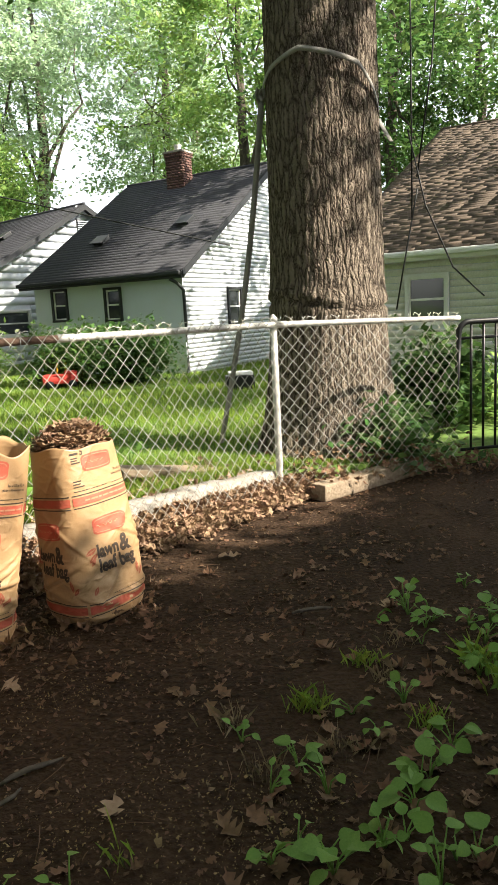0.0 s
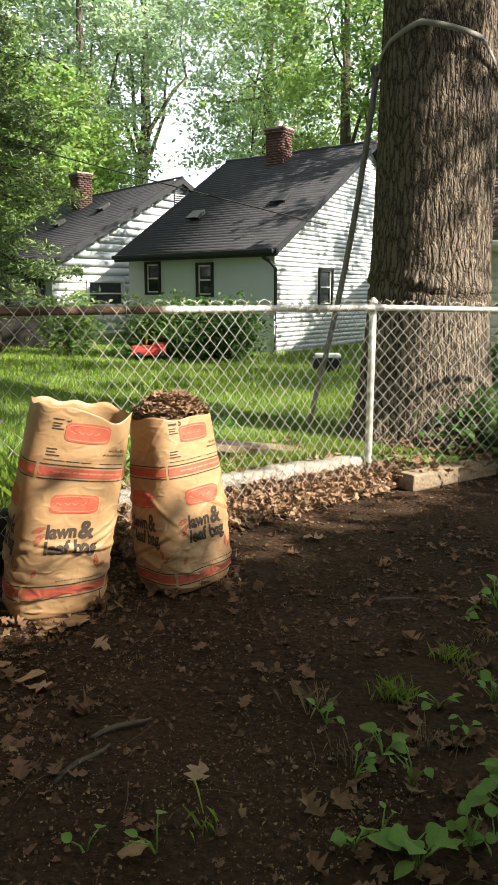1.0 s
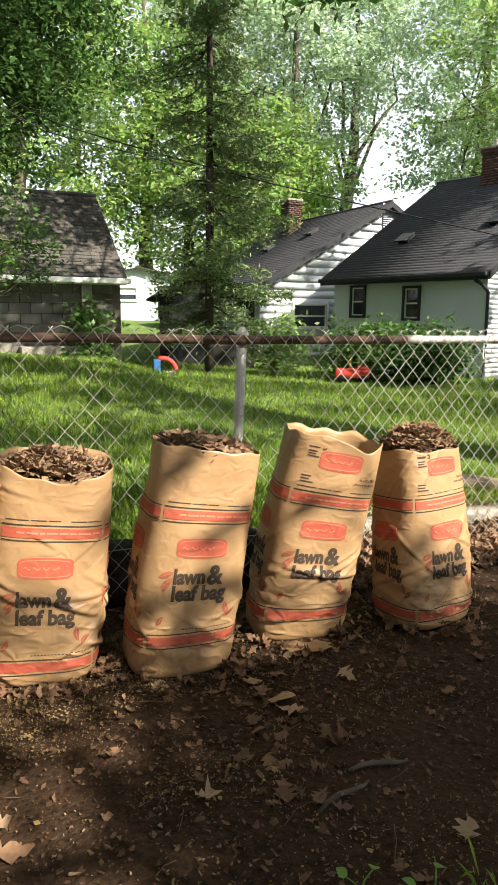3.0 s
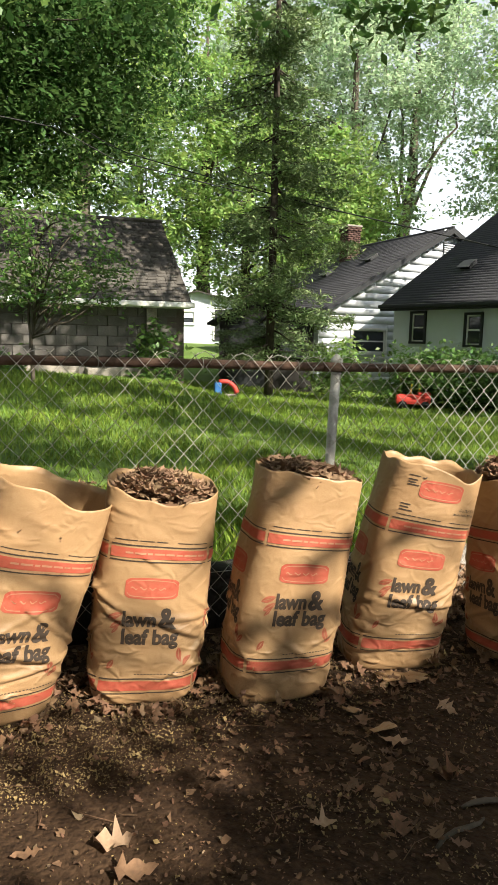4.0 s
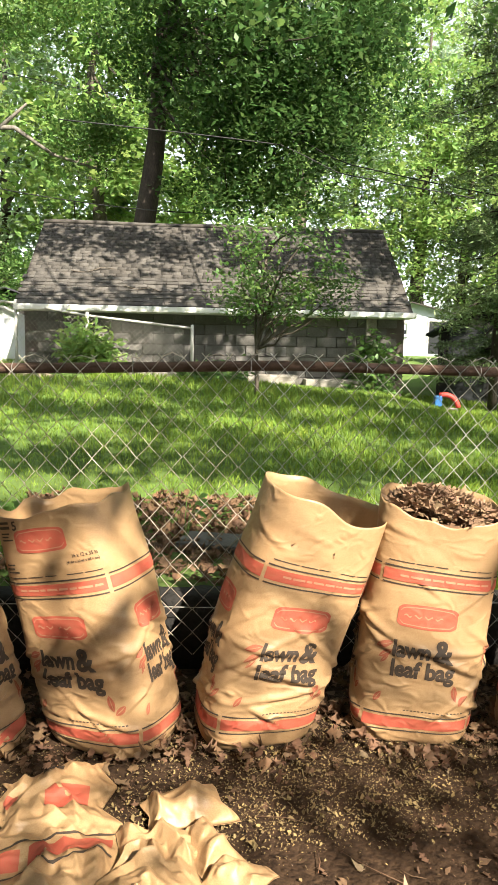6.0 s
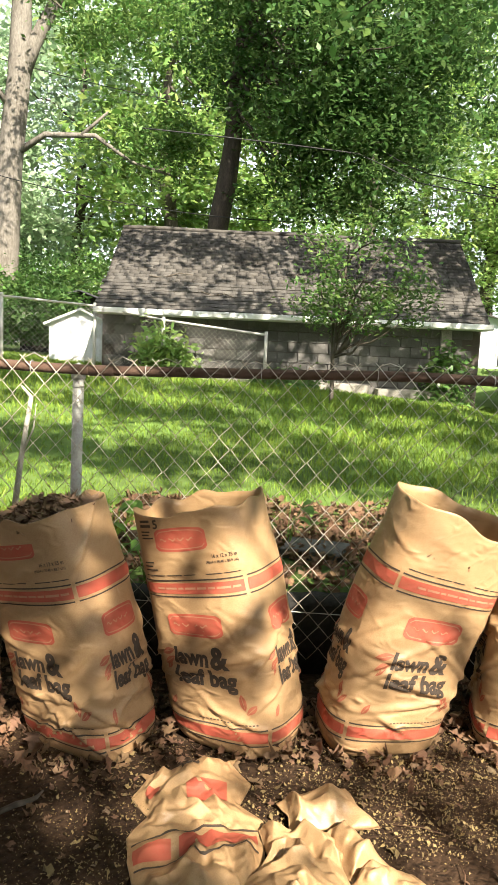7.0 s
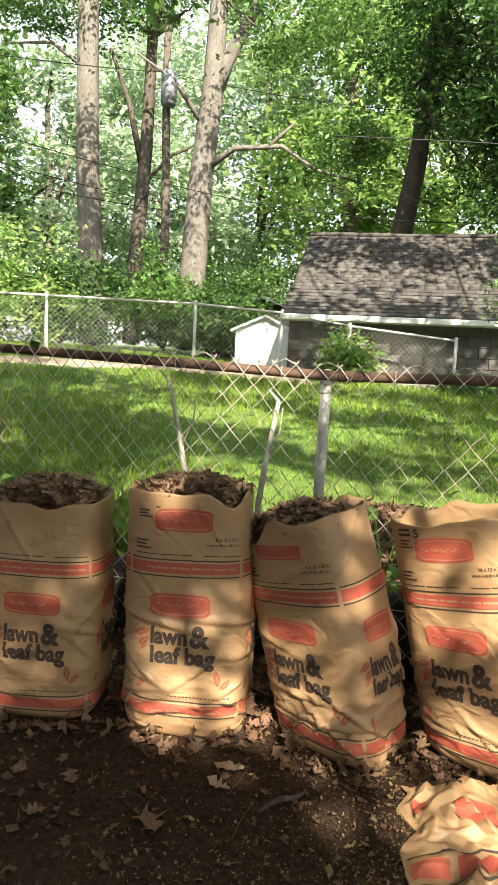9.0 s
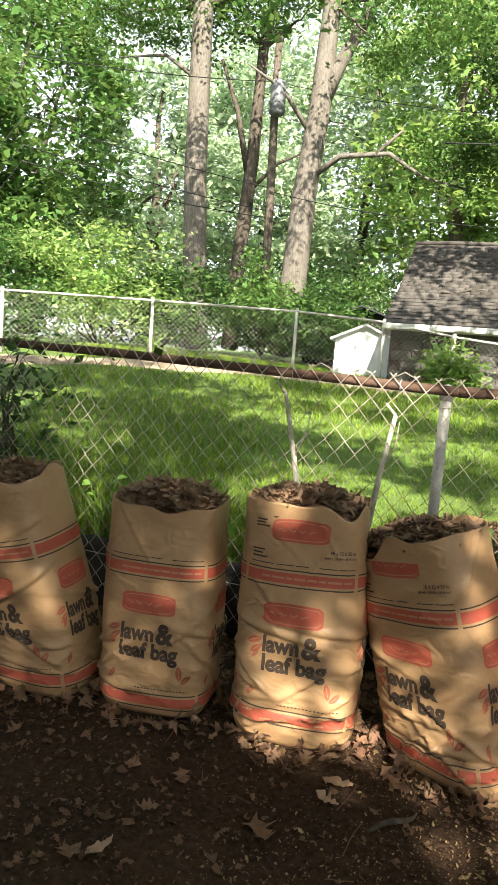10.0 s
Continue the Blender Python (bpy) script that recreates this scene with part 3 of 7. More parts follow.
def build_fence():
    root = empty("chain_link_fence", fpt(0, 0, 0))
    inv = np.array(root.matrix_world.translation)
    P, PZ = 0.088, 0.097
    lines = []
    r = np.random.default_rng(11)
    nrow = 25
    for k in range(int((6.6 + 4.15) / P)):
        s0 = -4.1 + k * P
        zt = float(rail_z(s0)) + 0.035
        slack = 0.012 * math.sin(s0 * 2.1) + 0.008 * math.sin(s0 * 5.3)
        pts = []
        for mirror in (1, 0):
            pts = []
            for j in range(nrow + 1):
                z = zt - j * PZ / 2
                ss = s0 + (P / 2 if j % 2 else P * mirror) + 0.0025 * r.standard_normal()
                dn = -0.027 + (0.002 if (j + mirror) % 2 else -0.002) + slack * math.sin(math.pi * min(j / nrow, 1))
                if z < 0.015:
                    break
                pts.append(np.array(fence_point(ss, dn, z)) - inv)
            # twisted ends that stand above the rail
            a = pts[0] + (pts[0] - pts[1]) * 0.28
            lines.append(([a] + pts, 0.0023))
        if k % 2 == 0:
            b = np.array(fence_point(s0 + P * 0.5, -0.027, zt + 0.012 + 0.012 * r.random())) - inv
            lines.append(([pts[0], b, pts[0] + np.array((FU[0] * P, FU[1] * P, 0))], 0.0017))
    k = next(i for i, (q, _) in enumerate(lines) if (q[1][0] + inv[0] - F0[0]) * FU[0] + (q[1][1] + inv[1] - F0[1]) * FU[1] > 1.7)
    tubes("wire_mesh", lines[:k], M_WIRE, root, "woven diamond wire mesh, slightly bent", sides=4)
    tubes("wire_mesh", lines[k:], M_RUSTWIRE, root, "rusty thin woven diamond wire mesh", sides=4)
    for a, b, m, lab in ((-4.15, BEND, M_GALV, "dull galvanised top rail"), (BEND, -0.95, M_GALV, "bright galvanised top rail"), (-0.95, 2.75, M_RUST, "rusty brown top rail"), (2.75, 6.7, M_RUST, "rusty brown top rail, sagging")):
        sv = np.linspace(a, b, 24)
        tubes("top_rail", [([np.array(fence_point(s, 0.0, float(rail_z(s)))) - inv for s in sv], 0.0205)], m, root, lab, sides=12)
    # sleeves where the rails join, and tie wires
    for s in (-0.95, 2.72, 0.06, -2.62):
        tubes("sleeve", [([np.array(fence_point(s + d, 0, float(rail_z(s + d)))) - inv for d in (-0.05, 0, 0.05)], 0.0225)], M_GALV if s < 0 else M_RUST, root, sides=12)
    ties = []
    for s in np.arange(-3.9, 6.4, 0.46):
        c = np.array(fence_point(s, -0.004, float(rail_z(s)))) - inv
        e = np.array((FN[0], FN[1], 0))
        ties.append(([c + 0.026 * (math.cos(a) * e + math.sin(a) * np.array((0, 0, 1))) for a in np.linspace(0, 6.0, 12)], 0.0016))
    tubes("tie_wires", ties, M_WIRE, root, sides=4)
    # bottom tension wire
    tubes("tension_wire", [([np.array(fence_point(s, -0.03, 0.30 + 0.01 * math.sin(s * 3))) - inv for s in np.linspace(-0.4, 6.6, 60)], 0.002)], M_WIRE, root, sides=4)
    tagged(root, "old chain-link fence with a rusty and galvanised top rail", "fence", kind="structure")
    for s, lean, rad, h, lab in ((-2.6, 0.0, 0.024, 1.285, "galvanised steel"), (0.02, 0.045, 0.024, 1.285, "galvanised steel, slightly leaning"), (2.82, 0.01, 0.0225, 1.235, "weathered galvanised steel"), (6.2, 0.0, 0.0225, 1.3, "weathered galvanised steel")):
        base = fpt(s + lean, 0.028, 0.0)
        post = empty("fence_post", base)
        d = np.array((-FU[0] * lean, -FU[1] * lean, 0))
        zz = np.array((0, 0.15, 0.4, 0.8, h))
        tubes("pole", [([np.array((0, 0, z)) + d * z / h for z in zz], rad)], M_GALV, post, sides=16)
        tubes("cap", [([np.array((0, 0, h + z)) + d for z in (-0.03, 0.0, 0.012, 0.022, 0.03, 0.034)], [rad * 1.25, rad * 1.3, rad * 1.2, rad * 0.75, rad * 0.6, rad * 0.15])], M_GALV, post, sides=14)
        for z in (0.35, 0.62, 0.9, h - 0.06):
            tubes("tie_band", [([d * z / h + np.array(((rad + 0.003) * math.cos(a), (rad + 0.003) * math.sin(a), z + 0.002 * math.sin(a * 2))) for a in np.linspace(0, 6.28, 14)], 0.002)], M_WIRE, post, sides=4)
        tagged(post, lab + " post of the chain-link fence", "fence post", "posts of the chain-link fence")


build_fence()


# dead pale sticks that stand behind the mesh
def stick(s0, z0, s1, z1, s2, label):
    base = fpt(s2, 0.10, 0.3)
    P = np.array([fpt(s2, 0.10, 0.3), fpt(s1, 0.07, z1), fpt(s1 * 0.6 + s0 * 0.4, 0.06, z1 + (z0 - z1) * 0.45), fpt(s0, 0.05, z0)]) - np.array(base)
    root = empty("dead_stick", base)
    tubes("stem", [(P, [0.015, 0.014, 0.012, 0.009])], M_DEADWOOD, root, sides=8)
    tubes("twigs", [([P[2], P[2] + np.array((0.05, 0.03, 0.12)), P[2] + np.array((0.03, 0.05, 0.22))], [0.005, 0.004, 0.002]), ([P[3], P[3] + np.array((-0.04, -0.03, 0.05))], [0.008, 0.004])], M_DEADWOOD, root, sides=6)
    tagged(root, label, "stick", "dead sticks along the fence")


stick(3.51, 1.17, 3.41, 0.66, 3.40, "pale dead stick standing behind the chain-link fence")
stick(3.02, 1.12, 3.09, 0.67, 3.12, "pale dead stick leaning behind the chain-link fence")


# ---- the big oak behind the corner post ----
def build_oak():
    cx, cy = 0.55, 6.90
    root = empty("oak_tree", (cx, cy, 0.05))
    nz, na = 300, 270
    zt = np.linspace(-0.1, 9.0, nz)
    an = np.linspace(0, 2 * np.pi, na, endpoint=False)
    Z, A = np.meshgrid(zt, an, indexing="ij")
    R = 0.475 - 0.012 * Z + 0.19 * np.exp(-np.maximum(Z, 0) / 0.55) + 0.02 * np.sin(2 * A + 1) + 0.012 * np.sin(3 * A + Z * 0.6)
    R += 0.10 * np.exp(-np.maximum(Z, 0) / 0.3) * np.maximum(0, np.sin(5 * A + 0.6)) ** 2
    # the lip of bark grown over the rail's height
    zc = 1.32 + 0.035 * np.sin(A * 2 + 0.4) - 0.03 * np.cos(A)
    R += 0.018 * np.exp(-((Z - zc - 0.05) / 0.06) ** 2) - 0.035 * np.exp(-((Z - zc) / 0.014) ** 2) + 0.008 * np.exp(-((Z - zc + 0.06) / 0.05) ** 2)
    # long interlaced furrows
    wig = 0.16 * np.sin(Z * 5.1 + 2 * np.sin(A * 3)) + 0.10 * np.sin(Z * 11.3 + A * 4) + 0.05 * np.sin(Z * 23 + A * 9)
    f1 = np.abs(np.sin((A * 25 + wig * 4.2)))
    f2 = np.abs(np.sin((A * 18 - wig * 5.0 + 1.3)))
    cr = np.sin(Z * 38 + 3 * np.sin(A * 13)) * 0.5 + np.sin(Z * 61 + 5 * np.sin(A * 9 + Z)) * 0.5
    r = np.random.default_rng(2)
    R += 0.007 * np.minimum(f1 ** 0.7, f2 ** 0.55) + 0.002 * cr * f1 + 0.0012 * r.standard_normal(R.shape)
    V = np.stack([R * np.cos(A), R * np.sin(A), Z], -1).reshape(-1, 3)
    i, j = np.meshgrid(np.arange(nz - 1), np.arange(na), indexing="ij")
    a, b = i * na + j, i * na + (j + 1) % na
    raw("trunk", V, np.stack([a, b, b + na, a + na], -1).reshape(-1, 4), M_BARK, root, "thick deeply furrowed grey-brown trunk", smooth=True)
    lines = []
    allC = []
    # the broad unseen crown overhead, thick and thin by turns to place its shade
    o = np.array((cx, cy, 0.05))

    def keep(s, n):
        return np.clip(0.42 + np.interp(s, [-3.0, 0.3, 1.4], [0.32, 0.30, 0.0]) * (n < 9.0) + np.interp(n, [9.6, 11.2], [0, 0.5]) * (s > -3.0) + 0.5 * (s < -3.4) * (n < 4.5) + 2.6 * (vnoise(s * 1.0, n * 1.8, 51) - 0.05), 0.0, 1) * np.clip((n - 0.7) / 0.9, 0.0, 1)

    C, cc = canopy(-13, 12, -0.1, 19, 2500, 7.2, 10.5, keep, 52, per=28, spread=0.34)
    for k in range(0, len(cc), max(1, len(cc) // 26)):
        tubes("limb", [limb((0, 0, 6.8 + (k % 5) * 0.4), cc[k] - o, 0.06, 0.012, 77 + k, 9, 0.08)], M_BARK2, root, sides=7)
    leaf_cloud("crown", C - o, 0.17, M_LEAF, 31, root)
    tagged(root, "huge old oak with furrowed bark behind the fence's corner", "tree")


build_oak()


def band_mesh(name, P, N, w, material, parent, label="", th=0.004):
    """A flat strap through points P, with the width along N."""
    P, N = np.asarray(P, float), np.asarray(N, float)
    T = np.gradient(P, axis=0)
    T /= np.linalg.norm(T, axis=1)[:, None]
    N = N / np.linalg.norm(N, axis=1)[:, None]
    B = np.cross(T, N)
    V = np.stack([P - N * w / 2 - B * th / 2, P + N * w / 2 - B * th / 2, P + N * w / 2 + B * th / 2, P - N * w / 2 + B * th / 2], 1).reshape(-1, 3)
    F = []
    for k in range(len(P) - 1):
        o = k * 4
        F += [(o + j, o + (j + 1) % 4, o + 4 + (j + 1) % 4, o + 4 + j) for j in range(4)]
    F += [(0, 3, 2, 1), (len(V) - 4, len(V) - 3, len(V) - 2, len(V) - 1)]
    return raw(name, V, F, material, parent, label)


def build_strap():
    cx, cy = 0.55, 6.90
    root = empty("tree_strap", (cx, cy, 3.2))
    A = np.linspace(math.pi * 1.02, math.pi * 1.97, 40)
    zz = np.interp(A, [math.pi * 1.02, math.pi * 1.18, math.pi * 1.38, math.pi * 1.7, math.pi * 1.95, math.pi * 2.05], [3.10, 3.22, 3.30, 3.18, 2.88, 2.80]) - 3.2
    P = np.stack([0.475 * np.cos(A), 0.475 * np.sin(A), zz], -1)
    N = np.stack([0 * A, 0 * A, np.ones_like(A)], -1)
    band_mesh("loop", P, N, 0.042, M_STRAP, root, "grey webbing wound round the trunk")
    # the tail that hangs at the right
    t = np.linspace(0, 1, 8)[:, None]
    P2 = np.array((0.46, -0.06, -0.36)) + t * np.array((0.09, -0.10, -0.20))
    band_mesh("tail", P2, np.tile((0.7, 0.5, 0.1), (8, 1)), 0.045, M_STRAP, root, "frayed hanging webbing end")
    # the knot
    tubes("knot", [([np.array((-0.485, -0.06, -0.12)) + 0.035 * np.array((math.cos(a * 2), math.sin(a * 3), math.cos(a * 5) * 1.4)) for a in np.linspace(0, 6.3, 30)], 0.014)], M_STRAP, root, sides=6)
    # the long tail that runs down to the lawn
    t = np.linspace(0, 1, 20)[:, None]
    P3 = np.array((-0.48, -0.08, -0.13)) * (1 - t) + np.array((-0.97, -0.15, -2.98)) * t + np.array((0.05, 0, 0)) * np.sin(t * 3.14)
    tw = np.linspace(0.2, 0.9, 20)
    band_mesh("long_tail", P3, np.stack([np.cos(tw), np.sin(tw) * 0.4, 0 * tw + 0.1], -1), 0.05, M_STRAP, root, "pale webbing running down to the lawn")
    tagged(root, "grey webbing strap tied round the oak trunk", "strap")
    rope = empty("hanging_rope", (1.35, 7.3, 2.1))
    for lines, nm in (([((0, 0, 0), (0.02, 0.1, 1.2), (0.05, 0.3, 4.5))], "rope"), ([((0.05, 0.02, 0.35), (0.2, 0.1, 1.3), (0.45, 0.4, 4.2))], "rope"), ([((-0.03, 0, 0.75), (0.12, 0, 0.1), (0.35, -0.05, -0.45), (0.62, -0.08, -0.72))], "rope"), ([((0.05, 0, 0.25), (-0.08, 0.1, -0.5), (-0.12, 0.2, -0.8))], "rope")):
        tubes(nm, [(np.array(l, float), 0.008) for l in lines], M_CABLE, rope, sides=6)
    tagged(rope, "dark ropes hanging beside the oak trunk", "rope")


build_strap()


# ---- houses ----
def slab_cells(bm, x0, x1, z0, z1, y0, y1, holes):
    """One wall slab from y0 to y1 with holes (a, b, c, d) right through it."""
    xs = sorted({x0, x1, *[v for h in holes for v in h[:2]]})
    zs = sorted({z0, z1, *[v for h in holes for v in h[2:]]})
    vert = {}

    def V(i, k, y):
        if (i, k, y) not in vert:
            vert[i, k, y] = bm.verts.new((xs[i], y, zs[k]))
        return vert[i, k, y]

    def solid(i, k):
        if not (0 <= i < len(xs) - 1 and 0 <= k < len(zs) - 1):
            return False
        mx, mz = (xs[i] + xs[i + 1]) / 2, (zs[k] + zs[k + 1]) / 2
        return not any(h[0] < mx < h[1] and h[2] < mz < h[3] for h in holes)

    for i in range(len(xs) - 1):
        for k in range(len(zs) - 1):
            if not solid(i, k):
                continue
            bm.faces.new((V(i, k, y0), V(i + 1, k, y0), V(i + 1, k + 1, y0), V(i, k + 1, y0)))
            bm.faces.new((V(i, k + 1, y1), V(i + 1, k + 1, y1), V(i + 1, k, y1), V(i, k, y1)))
            for di, dk, a, b in ((-1, 0, (i, k + 1), (i, k)), (1, 0, (i + 1, k), (i + 1, k + 1)), (0, -1, (i, k), (i + 1, k)), (0, 1, (i + 1, k + 1), (i, k + 1))):
                if not solid(i + di, k + dk):
                    bm.faces.new((V(*b, y0), V(*a, y0), V(*a, y1), V(*b, y1)))


def window(parent, m, w, h, trim, sash, tw=0.06, rail=True):
    """A sash window in its own plane: m places its centre, x across, y inwards, z up."""
    win = new("window")
    win.parent = parent
    win.matrix_local = m
    bm = bmesh.new()
    for c, s in (((0, 0, h / 2 + tw / 2), (w + 2 * tw, 0.09, tw)), ((0, 0, -h / 2 - tw / 2), (w + 2 * tw, 0.11, tw)), ((-w / 2 - tw / 2, 0, 0), (tw, 0.088, h)), ((w / 2 + tw / 2, 0, 0), (tw, 0.088, h))):
        add_box(bm, c, s)
    part("frame", bm, trim, win)
    bm = bmesh.new()
    t = 0.035
    for c, s in (((0, 0.02, h / 2 - t / 2), (w, 0.04, t)), ((0, 0.02, -h / 2 + t / 2), (w, 0.04, t)), ((-w / 2 + t / 2, 0.02, 0), (t, 0.039, h - 2 * t)), ((w / 2 - t / 2, 0.02, 0), (t, 0.039, h - 2 * t))):
        add_box(bm, c, s)
    if rail:
        add_box(bm, (0, 0.015, 0), (w - 2 * t, 0.045, 0.04))
    part("sash", bm, sash, win)
    for z0, z1, y in ((-h / 2 + t, -0.02, 0.02), (0.02, h / 2 - t, 0.032)):
        box("pane", (0, y, (z0 + z1) / 2), (w - 2 * t, 0.006, z1 - z0), M_GLASS, win)
    return win


def shingle_rows(name, L, slope, tab, row, material, parent, m, seed, jit=0.004, skip=0):
    """Rows of shingle tabs on a slope: x along, y up the slope, z out. One joined mesh."""
    r = np.random.default_rng(seed)
    Vs = []
    n_rows = int(slope / row)
    for k in range(skip, n_rows):
        off = (k % 2) * tab / 2 + r.uniform(-0.03, 0.03)
        x = -off
        while x < L:
            w = tab * r.uniform(0.85, 1.15)
            a, b = max(x, 0), min(x + w - 0.006, L)
            if b - a > 0.03:
                y0, y1 = k * row + r.uniform(-jit, jit), (k + 1) * row + 0.03
                t = (0.005 if jit < 0.002 else 0.012) + r.uniform(0, jit)
                Vs.append([(a, y0, 0), (b, y0, 0), (b, y1, 0), (a, y1, 0), (a, y0, t), (b, y0, t), (b, y1, 0.003), (a, y1, 0.003)])
            x += w
    V = np.array(Vs).reshape(-1, 3)
    n = len(Vs)
    bf = np.array([(4, 5, 6, 7), (0, 1, 5, 4), (1, 2, 6, 5), (3, 0, 4, 7)])
    F = (bf[None] + (np.arange(n) * 8)[:, None, None]).reshape(-1, 4)
    V = np.c_[V, np.ones(len(V))] @ np.array(m).T
    return raw(name, V[:, :3], F, material, parent)


def slope_matrix(origin, ydir, xdir=(1, 0, 0)):
    x, y = Vector(xdir).normalized(), Vector(ydir).normalized()
    z = x.cross(y)
    m = Matrix((x, y, z)).transposed().to_4x4()
    m.translation = origin
    return m


def house(label, origin, rz, x0, x1, D, ze, zr, wallmat, roofmat, trim, front, sides, board, front_boards=False, z0=-0.4, over=0.3, tabs=0.3, row=0.14, seed=1, gableboards=True, jit=0.004):
    """A gabled house: its front along x at y = 0, ridge at y = D. front: windows (x, z, w, h, trim, sash); sides: windows (y, z, w, h, trim, sash) on the gable at x1."""
    root = empty("house", origin, rz)
    bm = bmesh.new()
    holes = [(x - w / 2, x + w / 2, z - h / 2, z + h / 2) for x, z, w, h, *_ in front]
    slab_cells(bm, x0, x1, z0, ze, 0.0, 0.2, holes)
    part("front_wall", bm, wallmat if not front_boards else M_WHITE, root)
    for xx, nm, sh in ((x1, "gable_wall", sides), (x0, "gable_wall", [])):
        bm = bmesh.new()
        sgn = 1 if xx == x1 else -1
        holes = [(y - w / 2, y + w / 2, z - h / 2, z + h / 2) for y, z, w, h, *_ in sh]
        turn = Matrix(((0, -1, 0, 0), (1, 0, 0, 0), (0, 0, 1, 0), (0, 0, 0, 1)))
        b2 = bmesh.new()
        slab_cells(b2, 0.2, 2 * D, z0, ze, 0.0, 0.18, [h for h in holes if h[3] < ze])
        me = bpy.data.meshes.new("tmp")
        b2.to_mesh(me)
        b2.free()
        bm.from_mesh(me)
        bpy.data.meshes.remove(me)
        bmesh.ops.transform(bm, matrix=Matrix.Translation((xx if sgn > 0 else xx + 0.18, 0, 0)) @ turn, verts=bm.verts)
        v = [bm.verts.new((xx - 0.18 * sgn * k, y, z)) for k in (0, 1) for y, z in ((0, ze), (2 * D, ze), (D, zr))]
        for f in ((0, 1, 2), (5, 4, 3), (0, 3, 4, 1), (1, 4, 5, 2), (2, 5, 3, 0)):
            bm.faces.new([v[i] for i in f])
        part(nm, bm, wallmat, root)
    bm = bmesh.new()
    slab_cells(bm, x0, x1, z0, ze, 2 * D - 0.2, 2 * D, [])
    part("back_wall", bm, wallmat, root)
    # lapped boards on the near gable, and on the front where it has them
    k, z = 0, z0 + 0.1
    while gableboards and z < zr - 0.1:
        f = max(0.0, (z + board - ze) / (zr - ze))
        segs = [(D * f + 0.02, 2 * D - D * f - 0.02)]
        for y, zz, w, h, *_ in sides:
            if zz - h / 2 - 0.07 < z + board / 2 < zz + h / 2 + 0.07:
                segs = [q for a, b in segs for q in ((a, min(b, y - w / 2 - 0.07)), (max(a, y + w / 2 + 0.07), b)) if q[1] - q[0] > 0.05]
        for a, b in segs:
            V = [(x1, a, z), (x1 + 0.0065, a, z), (x1 + 0.005, a, z + board - 0.005), (x1, a, z + board - 0.005), (x1, b, z), (x1 + 0.0065, b, z), (x1 + 0.005, b, z + board - 0.005), (x1, b, z + board - 0.005)]
            raw("siding_board", V, [(0, 1, 2, 3), (7, 6, 5, 4), (1, 5, 6, 2), (0, 4, 5, 1), (2, 6, 7, 3)], wallmat, root)
        z += board
    if front_boards:
        z = z0 + 0.1
        while z < ze - 0.05:
            segs = [(x0, x1)]
            for x, zz, w, h, *_ in front:
                if zz - h / 2 - 0.07 < z + board / 2 < zz + h / 2 + 0.07:
                    segs = [q for a, b in segs for q in ((a, min(b, x - w / 2 - 0.07)), (max(a, x + w / 2 + 0.07), b)) if q[1] - q[0] > 0.05]
            for a, b in segs:
                V = [(a, 0, z), (a, -0.0065, z), (a, -0.005, z + board - 0.01), (a, 0, z + board - 0.01), (b, 0, z), (b, -0.0065, z), (b, -0.005, z + board - 0.01), (b, 0, z + board - 0.01)]
                raw("siding_board", V, [(3, 2, 1, 0), (4, 5, 6, 7), (2, 6, 5, 1), (1, 5, 4, 0), (3, 7, 6, 2)], wallmat, root)
            z += board
    for x, z, w, h, tr, sa in front:
        window(root, pose(x, -0.01, z), w, h, tr, sa)
    for y, z, w, h, tr, sa in sides:
        window(root, pose(x1 + 0.01, y, z, 0, 0, 90), w, h, tr, sa)
    # roof: two slabs, shingle rows, fascia and gutter
    sl = math.hypot(D + over, (zr - ze) * (D + over) / D)
    dz = (zr - ze) / D
    bm = bmesh.new()
    L0, L1 = x0 - over * 0.7, x1 + over * 0.7
    for sg in (0, 1):
        y0, y1 = (-over, D) if sg == 0 else (2 * D + over, D)
        zz0 = ze - dz * over
        t = 0.12
        v = [bm.verts.new(p) for p in ((L0, y0, zz0), (L1, y0, zz0), (L1, y1, zr), (L0, y1, zr), (L0, y0, zz0 + t), (L1, y0, zz0 + t), (L1, y1, zr + t), (L0, y1, zr + t))]
        for f in ((0, 3, 2, 1), (4, 5, 6, 7), (0, 1, 5, 4), (1, 2, 6, 5), (3, 0, 4, 7)):
            bm.faces.new([v[i] for i in f])
    bmesh.ops.recalc_face_normals(bm, faces=bm.faces)
    roof = part("roof", bm, roofmat, root)
    m = slope_matrix((L0, -over - 0.01, ze - dz * over + 0.122), (0, 1, dz))
    shingle_rows("shingles", L1 - L0, sl, tabs, row, roofmat, roof, m, seed, jit)
    tubes("ridge_cap", [([(x, D, zr + 0.125) for x in np.linspace(L0, L1, 8)], 0.05)], roofmat, roof, sides=8)
    box("fascia", ((L0 + L1) / 2, -over - 0.02, ze - dz * over + 0.03), (L1 - L0, 0.03, 0.17), trim, root)
    bm = bmesh.new()
    add_box(bm, ((L0 + L1) / 2, -over - 0.085, ze - dz * over + 0.06), (L1 - L0, 0.1, 0.1), None, 0.03)
    part("gutter", bm, trim, root)
    # rake boards on the near gable
    bm = bmesh.new()
